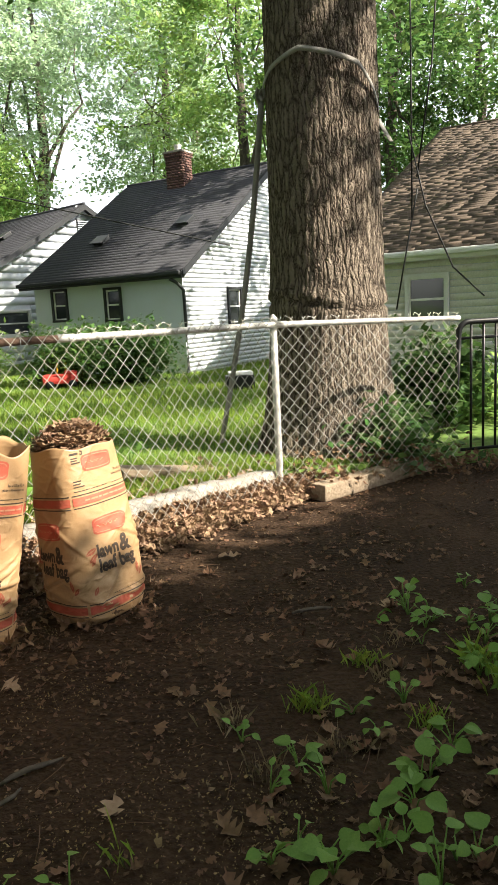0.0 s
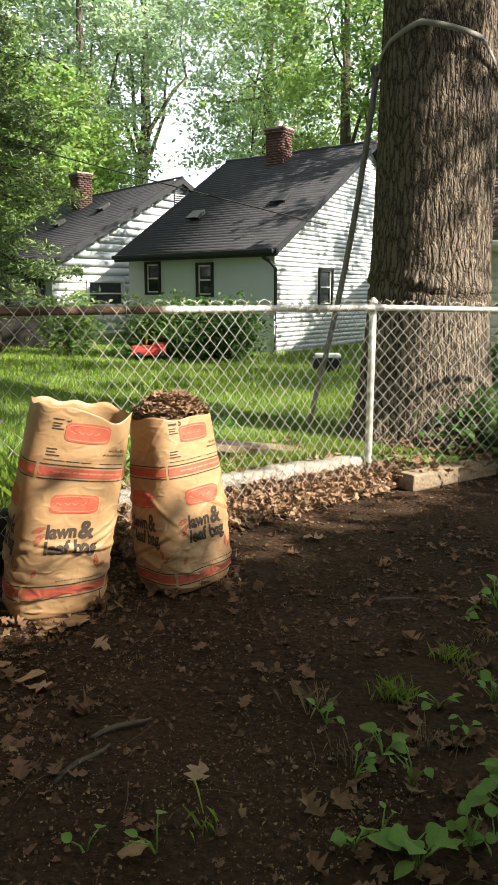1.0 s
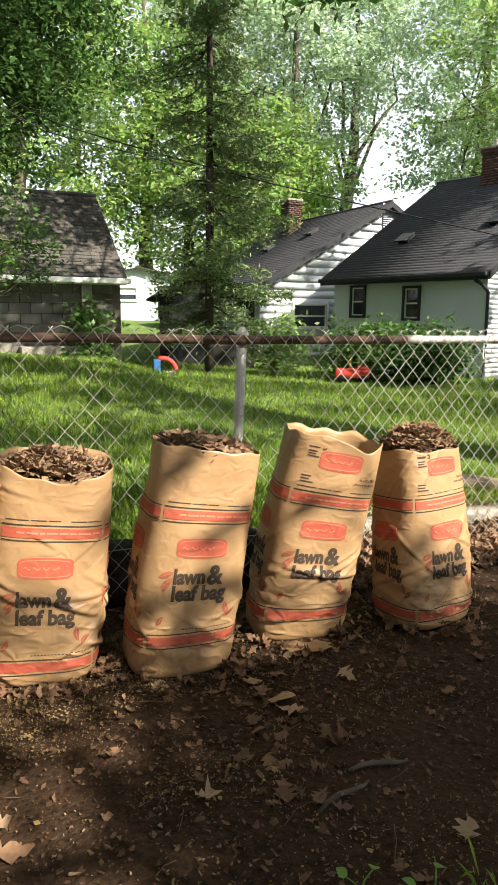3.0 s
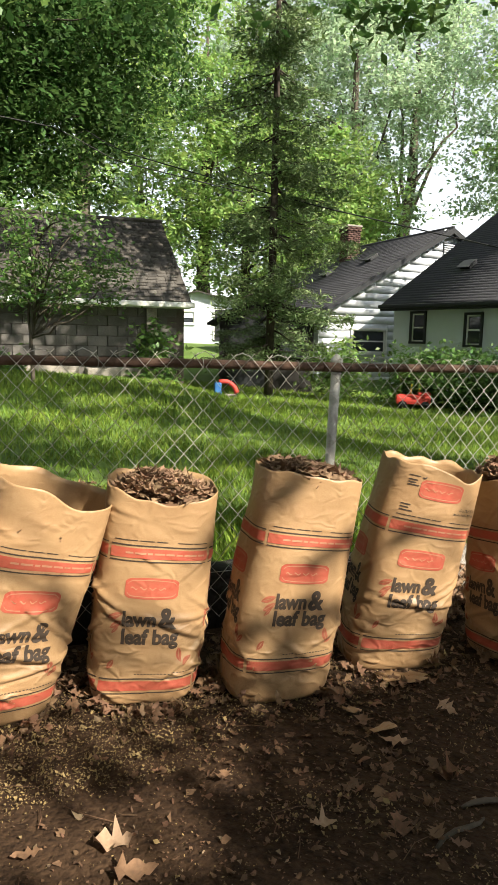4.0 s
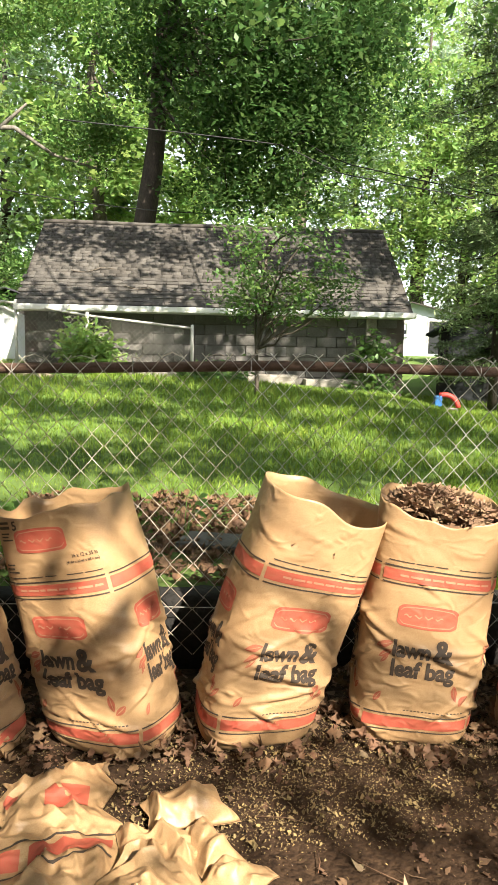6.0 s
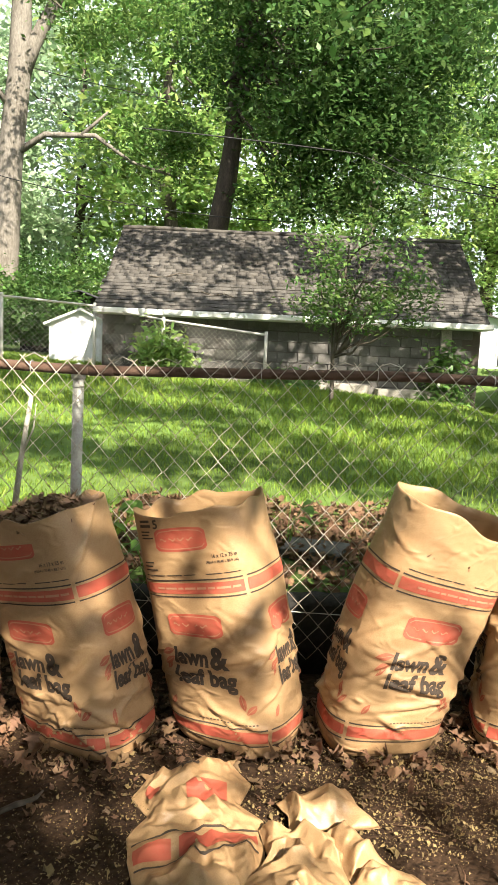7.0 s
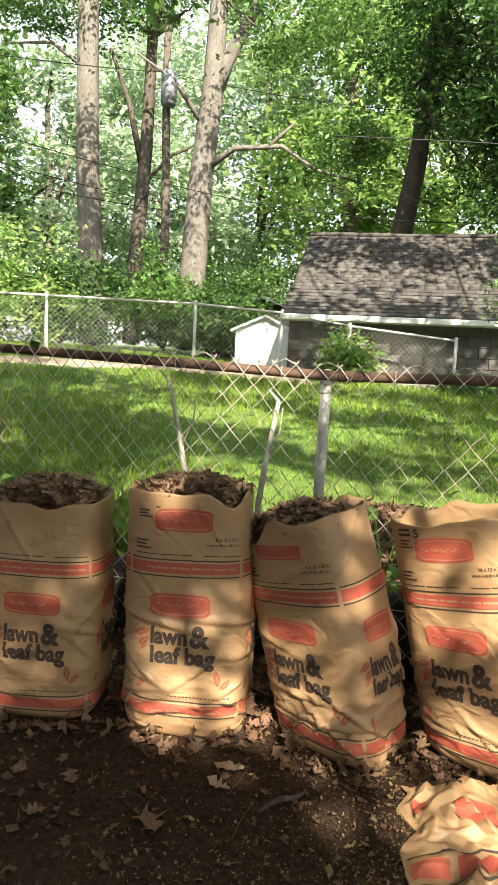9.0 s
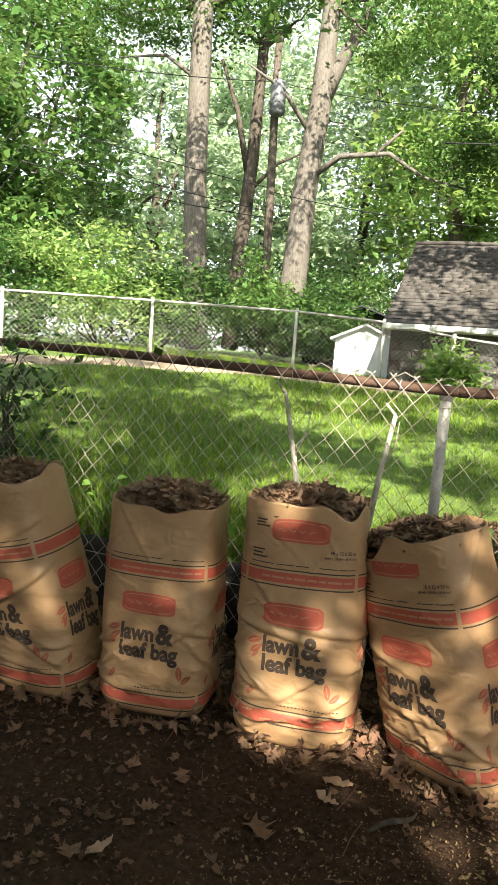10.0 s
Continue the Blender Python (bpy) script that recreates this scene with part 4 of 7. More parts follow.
    for sg in (0, 1):
        ya, yb = (-over, D) if sg == 0 else (2 * D + over, D)
        v = [bm.verts.new(p) for x in (L1 + 0.005, L1 + 0.03) for p in ((x, ya, ze - dz * over - 0.05), (x, yb, zr - 0.05), (x, yb, zr + 0.11), (x, ya, ze - dz * over + 0.11))]
        for f in ((0, 1, 2, 3), (7, 6, 5, 4), (0, 4, 5, 1), (3, 2, 6, 7), (0, 3, 7, 4), (1, 5, 6, 2)):
            bm.faces.new([v[i] for i in f])
    bmesh.ops.recalc_face_normals(bm, faces=bm.faces)
    part("rake_board", bm, trim, root)
    tagged(root, label, "house")
    return root


def roof_vent(parent, x, y, D, ze, zr, mat_):
    dz = (zr - ze) / D
    m = slope_matrix((x, y, ze + dz * y + 0.13), (0, 1, dz))
    bm = bmesh.new()
    add_box(bm, (0, 0, 0.05), (0.34, 0.34, 0.09), m, 0.02)
    add_box(bm, (0, -0.06, 0.11), (0.40, 0.44, 0.03), m, 0.01)
    part("roof_vent", bm, mat_, parent)


def chimney(parent, x, y, zb, zt, w, d, pipe=True):
    ch = new("chimney")
    ch.parent = parent
    ch.matrix_local = pose(x, y, 0)
    box("core", (0, 0, (zb + zt) / 2), (w - 0.03, d - 0.03, zt - zb), M_MORTAR, ch)
    r = np.random.default_rng(int(abs(x) * 100))
    Vs = []
    k, z = 0, zb
    while z < zt - 0.04:
        grow = 0.03 if z > zt - 0.17 else 0.0
        for side in range(4):
            ln = w if side % 2 == 0 else d
            other = d if side % 2 == 0 else w
            a = -ln / 2 - grow - (0.1 if k % 2 else 0.0)
            while a < ln / 2 + grow:
                b = min(a + 0.2, ln / 2 + grow)
                lo = max(a, -ln / 2 - grow)
                if b - lo > 0.03:
                    o = other / 2 + grow + r.uniform(0, 0.004)
                    p = [(lo + 0.005, -o, z + 0.005), (b - 0.005, -o, z + 0.005), (b - 0.005, -o, z + 0.062), (lo + 0.005, -o, z + 0.062)]
                    q = [(u, v + 0.02, w_) for u, v, w_ in p]
                    ca, sa = math.cos(side * math.pi / 2), math.sin(side * math.pi / 2)
                    Vs.append([(u * ca - v * sa, u * sa + v * ca, w_) for u, v, w_ in p + q])
                a += 0.21
        z += 0.07
        k += 1
    V = np.array(Vs).reshape(-1, 3)
    bf = np.array([(0, 1, 2, 3), (0, 4, 5, 1), (1, 5, 6, 2), (2, 6, 7, 3), (3, 7, 4, 0)])
    F = (bf[None] + (np.arange(len(Vs)) * 8)[:, None, None]).reshape(-1, 4)
    raw("bricks", V, F, M_BRICK, ch)
    box("cap_slab", (0, 0, zt + 0.03), (w + 0.1, d + 0.1, 0.06), M_CONC, ch, bevel=0.015)
    if pipe:
        tubes("flue", [([(0, 0, zt + z) for z in (0.05, 0.12, 0.2, 0.24)], [0.1, 0.1, 0.1, 0.13])], M_GALV, ch, sides=12)


W_A = [(-2.07 - 0.0, 1.72, 0.42, 0.72, M_TRIMD, M_TRIMW), (-3.82, 1.78, 0.42, 0.72, M_TRIMD, M_TRIMW)]
houseA = house("white house with charcoal shingle roof and a brick chimney", (-2.3, 17.4, 0), -25.3, -4.7, 0.0, 4.6, 2.45, 5.3, M_STUCCO, M_ROOFD, M_TRIMD, W_A, [(2.35, 1.55, 0.6, 0.85, M_TRIMD, M_TRIMW)], 0.11, tabs=60.0, jit=0.001, seed=3)
for ob in houseA.children:
    if ob.name.startswith("siding_board"):
        ob.data.materials[0] = M_WHITE
roof_vent(houseA, -3.4, 1.35, 4.6, 2.45, 5.3, M_TRIMD)
roof_vent(houseA, -1.0, 1.85, 4.6, 2.45, 5.3, M_TRIMD)
chimney(houseA, -2.65, 4.15, 4.6, 5.98, 0.58, 0.5)
# downspout at the corner
tubes("downspout", [([(-0.1, -0.35, 2.2), (-0.02, -0.2, 2.12), (0.06, -0.06, 1.95), (0.06, -0.05, 1.2), (0.06, -0.05, 0.1), (0.12, -0.2, 0.02)], 0.04)], M_TRIMD, houseA, sides=8)
houseB = house("white boarded gable house with a charcoal roof", (-8.64, 19.11, 0), -38, -7.0, 0.0, 4.3, 2.17, 4.67, M_WHITE, M_ROOFD, M_TRIMD, [], [(1.65, 1.4, 1.1, 0.65, M_TRIMW, M_TRIMW), (4.25, 3.5, 0.7, 0.55, M_TRIMD, M_TRIMW)], 0.22, tabs=60.0, jit=0.001, seed=4)
chimney(houseB, -4.3, 3.4, 3.9, 5.3, 0.55, 0.5, False)
roof_vent(houseB, -2.0, 2.9, 4.3, 2.17, 4.67, M_TRIMD)
roof_vent(houseB, -3.6, 2.2, 4.3, 2.17, 4.67, M_TRIMD)
# louvred vent under the gable's peak
lv = new("gable_vent")
lv.parent = houseB
lv.matrix_local = pose(0.03, 4.3, 4.12, 0, 0, 90) @ Matrix.Diagonal((0.8, 1, 0.75, 1))
box("backing", (0, 0.01, 0), (0.5, 0.02, 0.6), M_TRIMD, lv)
for k in range(7):
    box("slat", (0, -0.012, -0.25 + k * 0.083), (0.46, 0.03, 0.035), M_WHITE, lv, m=None)
houseC = house("cream boarded house with a brown shingle roof", (2.0, 13.97, 0), -25.3, -1.02, 9.0, 8.5, 2.25, 6.0, M_CREAM, M_ROOFB, M_TRIMW, [(0.685, 1.42, 0.66, 0.78, M_TRIMW, M_TRIMW)], [], 0.12, front_boards=True, over=0.25, tabs=0.45, row=0.13, seed=5, gableboards=False, jit=0.0015)


# ---- block garage with a low shingled roof ----
def build_garage():
    a, b = np.array((-13.3, 6.7)), np.array((-8.45, 12.45))
    L = float(np.linalg.norm(b - a))
    rz = math.degrees(math.atan2(*(b - a)[::-1]))
    root = empty("garage", (a[0], a[1], 0.49), rz)
    ze, D, zr, over = 1.60, 2.60, 3.50, 0.35
    # core wall and blocks
    box("wall_core", (L / 2, over + 0.12, 0.55), (L - 0.1, 0.16, 1.95), M_MORTAR, root)
    bw, bh = 0.40, 0.2
    bm = bmesh.new()
    add_box(bm, (0, 0, 0), (bw - 0.012, 0.1, bh - 0.012), None, 0.006)
    me = bpy.data.meshes.new("block")
    bm.to_mesh(me)
    bm.free()
    me.materials.append(M_BLOCK)
    r = np.random.default_rng(8)
    for k in range(9):
        for j in range(int(L / bw)):
            x = 0.1 + (j + 0.5) * bw + (bw / 2 if k % 2 else 0)
            if x > L - 0.25:
                continue
            o = new("block", me)
            o.parent = root
            o.location = (x, over + r.uniform(-0.004, 0.004), -0.3 + (k + 0.5) * bh)
    for x in (0.12, L - 0.12):
        box("end_wall", (x, over + D, 0.55), (0.18, 2 * D - 0.2, 1.95), M_BLOCK, root)
        bm = bmesh.new()
        v = [bm.verts.new((x + q, y, z)) for q in (-0.06, 0.06) for y, z in ((over, 1.5), (over + 2 * D, 1.5), (over + D, zr - 0.1))]
        for f in ((0, 1, 2), (5, 4, 3), (0, 3, 4, 1), (1, 4, 5, 2), (2, 5, 3, 0)):
            bm.faces.new([v[i] for i in f])
        part("gable", bm, M_WHITE, root)
    dz = (zr - ze) / D
    bm = bmesh.new()
    for sg in (0, 1):
        y0, y1 = (0, D) if sg == 0 else (2 * D, D)
        v = [bm.verts.new(p) for p in ((0, y0, ze - 0.1), (L, y0, ze - 0.1), (L, y1, zr - 0.1), (0, y1, zr - 0.1), (0, y0, ze), (L, y0, ze), (L, y1, zr), (0, y1, zr))]
        for f in ((0, 3, 2, 1), (4, 5, 6, 7), (0, 1, 5, 4), (1, 2, 6, 5), (3, 0, 4, 7)):
            bm.faces.new([v[i] for i in f])
    bmesh.ops.recalc_face_normals(bm, faces=bm.faces)
    roof = part("roof", bm, M_ROOFG2, root)
    sl = math.hypot(D, zr - ze)
    row, tab = 0.125, 0.21
    m = slope_matrix((0, -0.01, ze + 0.004), (0, 1, dz))
    # the lower rows are single shingles
    meshes = []
    for q in range(5):
        w = tab * (0.86 + 0.07 * q) - 0.008
        t = 0.013 + 0.003 * q
        V = [(0, 0, 0), (w, 0, 0), (w, row + 0.03, 0), (0, row + 0.03, 0), (0, 0.002 * q, t), (w, -0.001 * q, t), (w, row + 0.03, 0.003), (0, row + 0.03, 0.003)]
        mm = bpy.data.meshes.new("shingle")
        mm.from_pydata(V, [], [(4, 5, 6, 7), (0, 1, 5, 4), (1, 2, 6, 5), (3, 0, 4, 7)])
        mm.materials.append(M_ROOFG)
        meshes.append((mm, w + 0.008))
    count = 0
    for k in range(8):
        x = -0.05 if k % 2 else 0.0
        while x < L - 0.2:
            mm, w = meshes[r.integers(5)]
            o = new("shingle", mm)
            o.parent = roof
            o.matrix_local = m @ pose(x, k * row, 0, r.normal(0, 0.5), 0, r.normal(0, 0.4))
            x += w
    shingle_rows("upper_shingles", L, sl, tab, row, M_ROOFG2, roof, m, 9, 0.006, skip=8)
    tubes("ridge_cap", [([(x, D, zr + 0.01 + 0.01 * math.sin(x * 2)) for x in np.linspace(0, L, 30)], 0.05)], M_ROOFG2, roof, sides=8)
    bm = bmesh.new()
    add_box(bm, (L / 2, -0.05, ze - 0.06), (L + 0.1, 0.09, 0.11), None, 0.025)
    part("gutter", bm, M_TRIMW, root, "white dented gutter")
    box("soffit", (L / 2, 0.17, ze - 0.115), (L, 0.32, 0.02), M_TRIMW, root)
    # the footing that stands out at the wall's foot, broken in places
    for x, w, z in ((1.0, 1.5, 0.42), (2.75, 1.7, 0.40), (4.5, 1.6, 0.33), (6.2, 1.5, 0.26)):
        bm = bmesh.new()
        add_box(bm, (x, 0.14, z - 0.2), (w, 0.42, 0.4), pose(0, 0, 0, 0, 0.6 * math.sin(x * 5), 0), 0.03)
        part("footing", bm, M_CONC, root)
    # pale patch of a boarded opening and corner board
    box("pilaster", (L - 0.75, over - 0.08, 0.95), (0.2, 0.08, 1.1), M_CONC, root)
    tagged(root, "low concrete-block garage with a weathered shingle roof", "garage")
    # fallen branches on the roof
    for x, y, ln, ang in ((1.3, 1.2, 0.9, 12), (2.3, 0.55, 0.7, -8), (3.9, 1.5, 0.5, 20)):
        p = root.matrix_world @ m @ Vector((x, y, 0.03))
        br = empty("fallen_branch", p)
        d = (root.matrix_world.to_3x3() @ m.to_3x3() @ Vector((math.cos(radians(ang)), math.sin(radians(ang)), 0.02))) * ln
        q = np.array(d)
        tubes("wood", [([q * t + np.array((0, 0, 0.03 * math.sin(t * 9))) for t in np.linspace(-0.5, 0.5, 7)], [0.012, 0.014, 0.016, 0.014, 0.012, 0.009, 0.005])], M_BARK2, br, sides=6)
        tagged(br, "dead branch lying on the garage roof", "branch", "branches on the garage roof")


build_garage()


# ---- paper leaf bags ----
PER = 1.42
_th = np.linspace(0, 2 * np.pi, 2001)


def section_table(a, b, k):
    """Outline of the bag by its own length, from the front left corner towards the front right one."""
    th = _th - np.pi * 0.75
    c, s = np.cos(th), np.sin(th)
    x = a * np.sign(c) * np.abs(c) ** (2 / k)
    y = b * np.sign(s) * np.abs(s) ** (2 / k)
    d = np.r_[0, np.cumsum(np.hypot(np.diff(x), np.diff(y)))]
    return d / d[-1], x, y


SECT = section_table(0.208, 0.166, 3.3)


class Bag:
    def __init__(self, H, lean, turn, seed, taper=0.0, slump=1.0, rim=0.02, cut=None):
        self.H, self.lean, self.turn, self.taper, self.slump, self.rim, self.cut = H, np.array(lean), math.radians(turn), taper, slump, rim, cut
        r = np.random.default_rng(seed)
        self.waves = [(r.integers(1, 6), r.uniform(3, 16), r.uniform(0, 6.28), r.uniform(0.5, 1.0)) for _ in range(9)]
        self.folds = [(r.integers(1, 4), r.uniform(28, 70), r.uniform(0, 6.28), r.uniform(0.4, 1.0)) for _ in range(7)]
        self.creases = [(r.uniform(0, 1), 0.06 + 0.36 * r.uniform(0, 1) ** 1.2, r.uniform(0.04, 0.17), r.uniform(-1.3, 1.3), r.uniform(0.004, 0.010)) for _ in range(24)]
        if slump >= 1.2:
            self.creases += [(r.uniform(0, 1), r.uniform(0.5, 0.84), r.uniform(0.03, 0.10), r.uniform(-2.0, 2.0), r.uniform(0.002, 0.005)) for _ in range(9)]
        self.rimw = [(r.integers(2, 11), r.uniform(0, 6.28), r.uniform(0.4, 1)) for _ in range(7)]
        self.scale = r.uniform(0.97, 1.03)

    def top(self, p):
        f = p / PER
        h = self.H + self.rim * sum(a * np.sin(2 * np.pi * m * f + ph) for m, ph, a in self.rimw) / 3.0
        if self.cut:
            for c, w, dep in self.cut:
                dd = np.abs((f - c + 0.5) % 1 - 0.5)
                h = h - dep * np.exp(-(dd / w) ** 2)
        return h

    def S(self, p, v, off=0.0):
        """The point of the bag's skin at p along its outline and v up its side, off outwards."""
        p, v = np.asarray(p, float), np.asarray(v, float)
        f = (p / PER) % 1.0
        d, x, y = SECT
        X, Y = np.interp(f, d, x), np.interp(f, d, y)
        L = np.hypot(X, Y) + 1e-6
        nx, ny = X / L, Y / L
        q = np.clip(v / self.H, 0, 1.05)
        k = self.scale * (1 + 0.05 * np.sin(np.pi * np.clip(q * 1.15, 0, 1)) - self.taper * q ** 2) * (1 - 0.10 * np.exp(-v / 0.018))
        w = sum(a * np.sin(2 * np.pi * m * f + g * v + ph) for m, g, ph, a in self.waves) / 5
        fo = sum(a * np.sin(2 * np.pi * m * f + g * v + ph) for m, g, ph, a in self.folds) / 4
        low = 0.05 + 0.95 * np.exp(-((v - 0.15) / 0.13) ** 2)
        disp = 0.0055 * w + 0.0045 * self.slump * (0.6 - 1.6 * np.abs(fo)) * low
        for c, vc, wid, sl, dep in self.creases:
            dd = (f - c + 0.5) % 1 - 0.5
            line = v - vc - sl * dd
            env = np.exp(-(dd / wid) ** 2)
            disp = disp + self.slump * env * dep * (np.exp(-((line - 0.016) / 0.016) ** 2) - 0.9 * np.exp(-(line / 0.006) ** 2))
        # the soft dents of the upper half
        disp = disp + 0.004 * np.sin(2 * np.pi * 3 * f + 11 * v + self.turn) * np.clip((q - 0.5) * 2, 0, 1)
        r = L * k + disp + off
        x1, y1 = nx * r, ny * r
        ct, st = math.cos(self.turn), math.sin(self.turn)
        wx, wy = x1 * ct - y1 * st, x1 * st + y1 * ct
        g = q ** 1.25
        ln = float(np.hypot(*self.lean)) + 1e-6
        ld = self.lean / ln
        z = v * (1 - 0.5 * (ln / self.H) ** 2) - (wx * ld[0] + wy * ld[1]) * ln / self.H * np.clip(q * 1.3, 0, 1)
        return np.stack([wx + self.lean[0] * g, wy + self.lean[1] * g, np.maximum(z, 0.002)], -1)


def grid_faces(a, b, wrap=False):
    i, j = np.meshgrid(np.arange(a if wrap else a - 1), np.arange(b - 1), indexing="ij")
    q, w = i * b + j, ((i + 1) % a) * b + j
    return np.stack([q, w, w + 1, q + 1], -1).reshape(-1, 4)


def text_flat(body, size, bold=0.0):
    """Flat lettering as arrays, split finely enough to bend round a bag."""
    cu = bpy.data.curves.new("t", "FONT")
    cu.body, cu.size, cu.offset, cu.resolution_u = body, size, bold, 3
    ob = new("t", cu)
    dg = bpy.context.evaluated_depsgraph_get()
    me = bpy.data.meshes.new_from_object(ob.evaluated_get(dg))
    bpy.data.objects.remove(ob)
    bm = bmesh.new()
    bm.from_mesh(me)
    bpy.data.meshes.remove(me)
    bmesh.ops.triangulate(bm, faces=bm.faces)
    for _ in range(3):
        es = [e for e in bm.edges if e.calc_length() > 0.014]
        if not es:
            break
        bmesh.ops.subdivide_edges(bm, edges=es, cuts=1)
        bmesh.ops.triangulate(bm, faces=bm.faces)
    V = np.array([v.co[:2] for v in bm.verts])
    F = np.array([[v.index for v in f.verts] for f in bm.faces])
    bm.free()
    return V, F


def flat_rect(x0, x1, y0, y1, step=0.012):
    nx, ny = max(2, int((x1 - x0) / step) + 1), max(2, int((y1 - y0) / step) + 1)
    X, Y = np.meshgrid(np.linspace(x0, x1, nx), np.linspace(y0, y1, ny), indexing="ij")
    return np.stack([X, Y], -1).reshape(-1, 2), grid_faces(nx, ny)


def flat_shape(x0, x1, y0, y1, fun, n=26, m=6):
    """A shape from x0 to x1 whose lower and upper edge follow fun(0..1) -> (lo, hi) of its height."""
    t = np.linspace(0, 1, n)
    lo, hi = fun(t)
    X = x0 + (x1 - x0) * np.repeat(t[:, None], m, 1)
    q = np.linspace(0, 1, m)[None]
    Y = y0 + (y1 - y0) * (lo[:, None] * (1 - q) + hi[:, None] * q)
    return np.stack([X, Y], -1).reshape(-1, 2), grid_faces(n, m)


def join_flat(items):
    Vs, Fs, o = [], [], 0
    for V, F in items:
        F = tri_safe(F) if F.shape[1] == 4 else F
        Vs.append(V)
        Fs.append(F + o)
        o += len(V)
    return np.vstack(Vs), np.vstack(Fs)


def plaque(t):
    """The logo panel: a long panel with its ends cut and its middle a little taller."""
    e = np.clip(np.minimum(t, 1 - t) / 0.06, 0, 1)
    h = 0.5 * (0.62 + 0.25 * e + 0.13 * np.sin(np.pi * t))
    return 0.5 - h, 0.5 + h


def half_leaf(cx, cy, ln, wd, ang, side, scale):
    """One half of a pointed leaf, set off from its rib, turned by ang degrees."""
    t = np.linspace(0, 1, 9)
    q = np.linspace(0.10, 1, 4)
    U = np.repeat((t - 0.5)[:, None], 4, 1) * ln
    W = side * 0.5 * wd * np.sin(np.pi * t)[:, None] ** 0.85 * q[None]
    c, s_ = math.cos(radians(ang)), math.sin(radians(ang))
    return np.stack([cx + (U * c - W * s_) * scale, cy + U * s_ + W * c], -1).reshape(-1, 2), grid_faces(9, 4)


def leafy(t):
    w = 0.5 * np.sin(np.pi * t) ** 0.8
    c = 0.5 + 0.25 * np.sin(np.pi * t)
    return c - w * 0.8, c + w * 0.8


T_LAWN, T_AMP, T_LEAFBAG = text_flat("lawn", 0.079, 0.0033), text_flat("&", 0.104, 0.0042), text_flat("leaf bag", 0.079, 0.0033)
T_FIVE, T_SIZE, T_CM = text_flat("5", 0.042, 0.001), text_flat("16 x 12 x 35 in", 0.017, 0.0003), text_flat("(40.64 x 30.48 x 88.9 cm)", 0.0125, 0.0002)


def fit_width(T, x0, x1, y0):
    V, F = T
    k = (x1 - x0) / (V[:, 0].max() - V[:, 0].min())
    W = (V - np.array((V[:, 0].min(), 0)))
    W = W * np.array((k, 1.0)) + np.array((x0, y0))
    return W, F


def bars(rows):
    return [flat_rect(a, b, c - h / 2, c + h / 2) for a, b, c, h in rows]


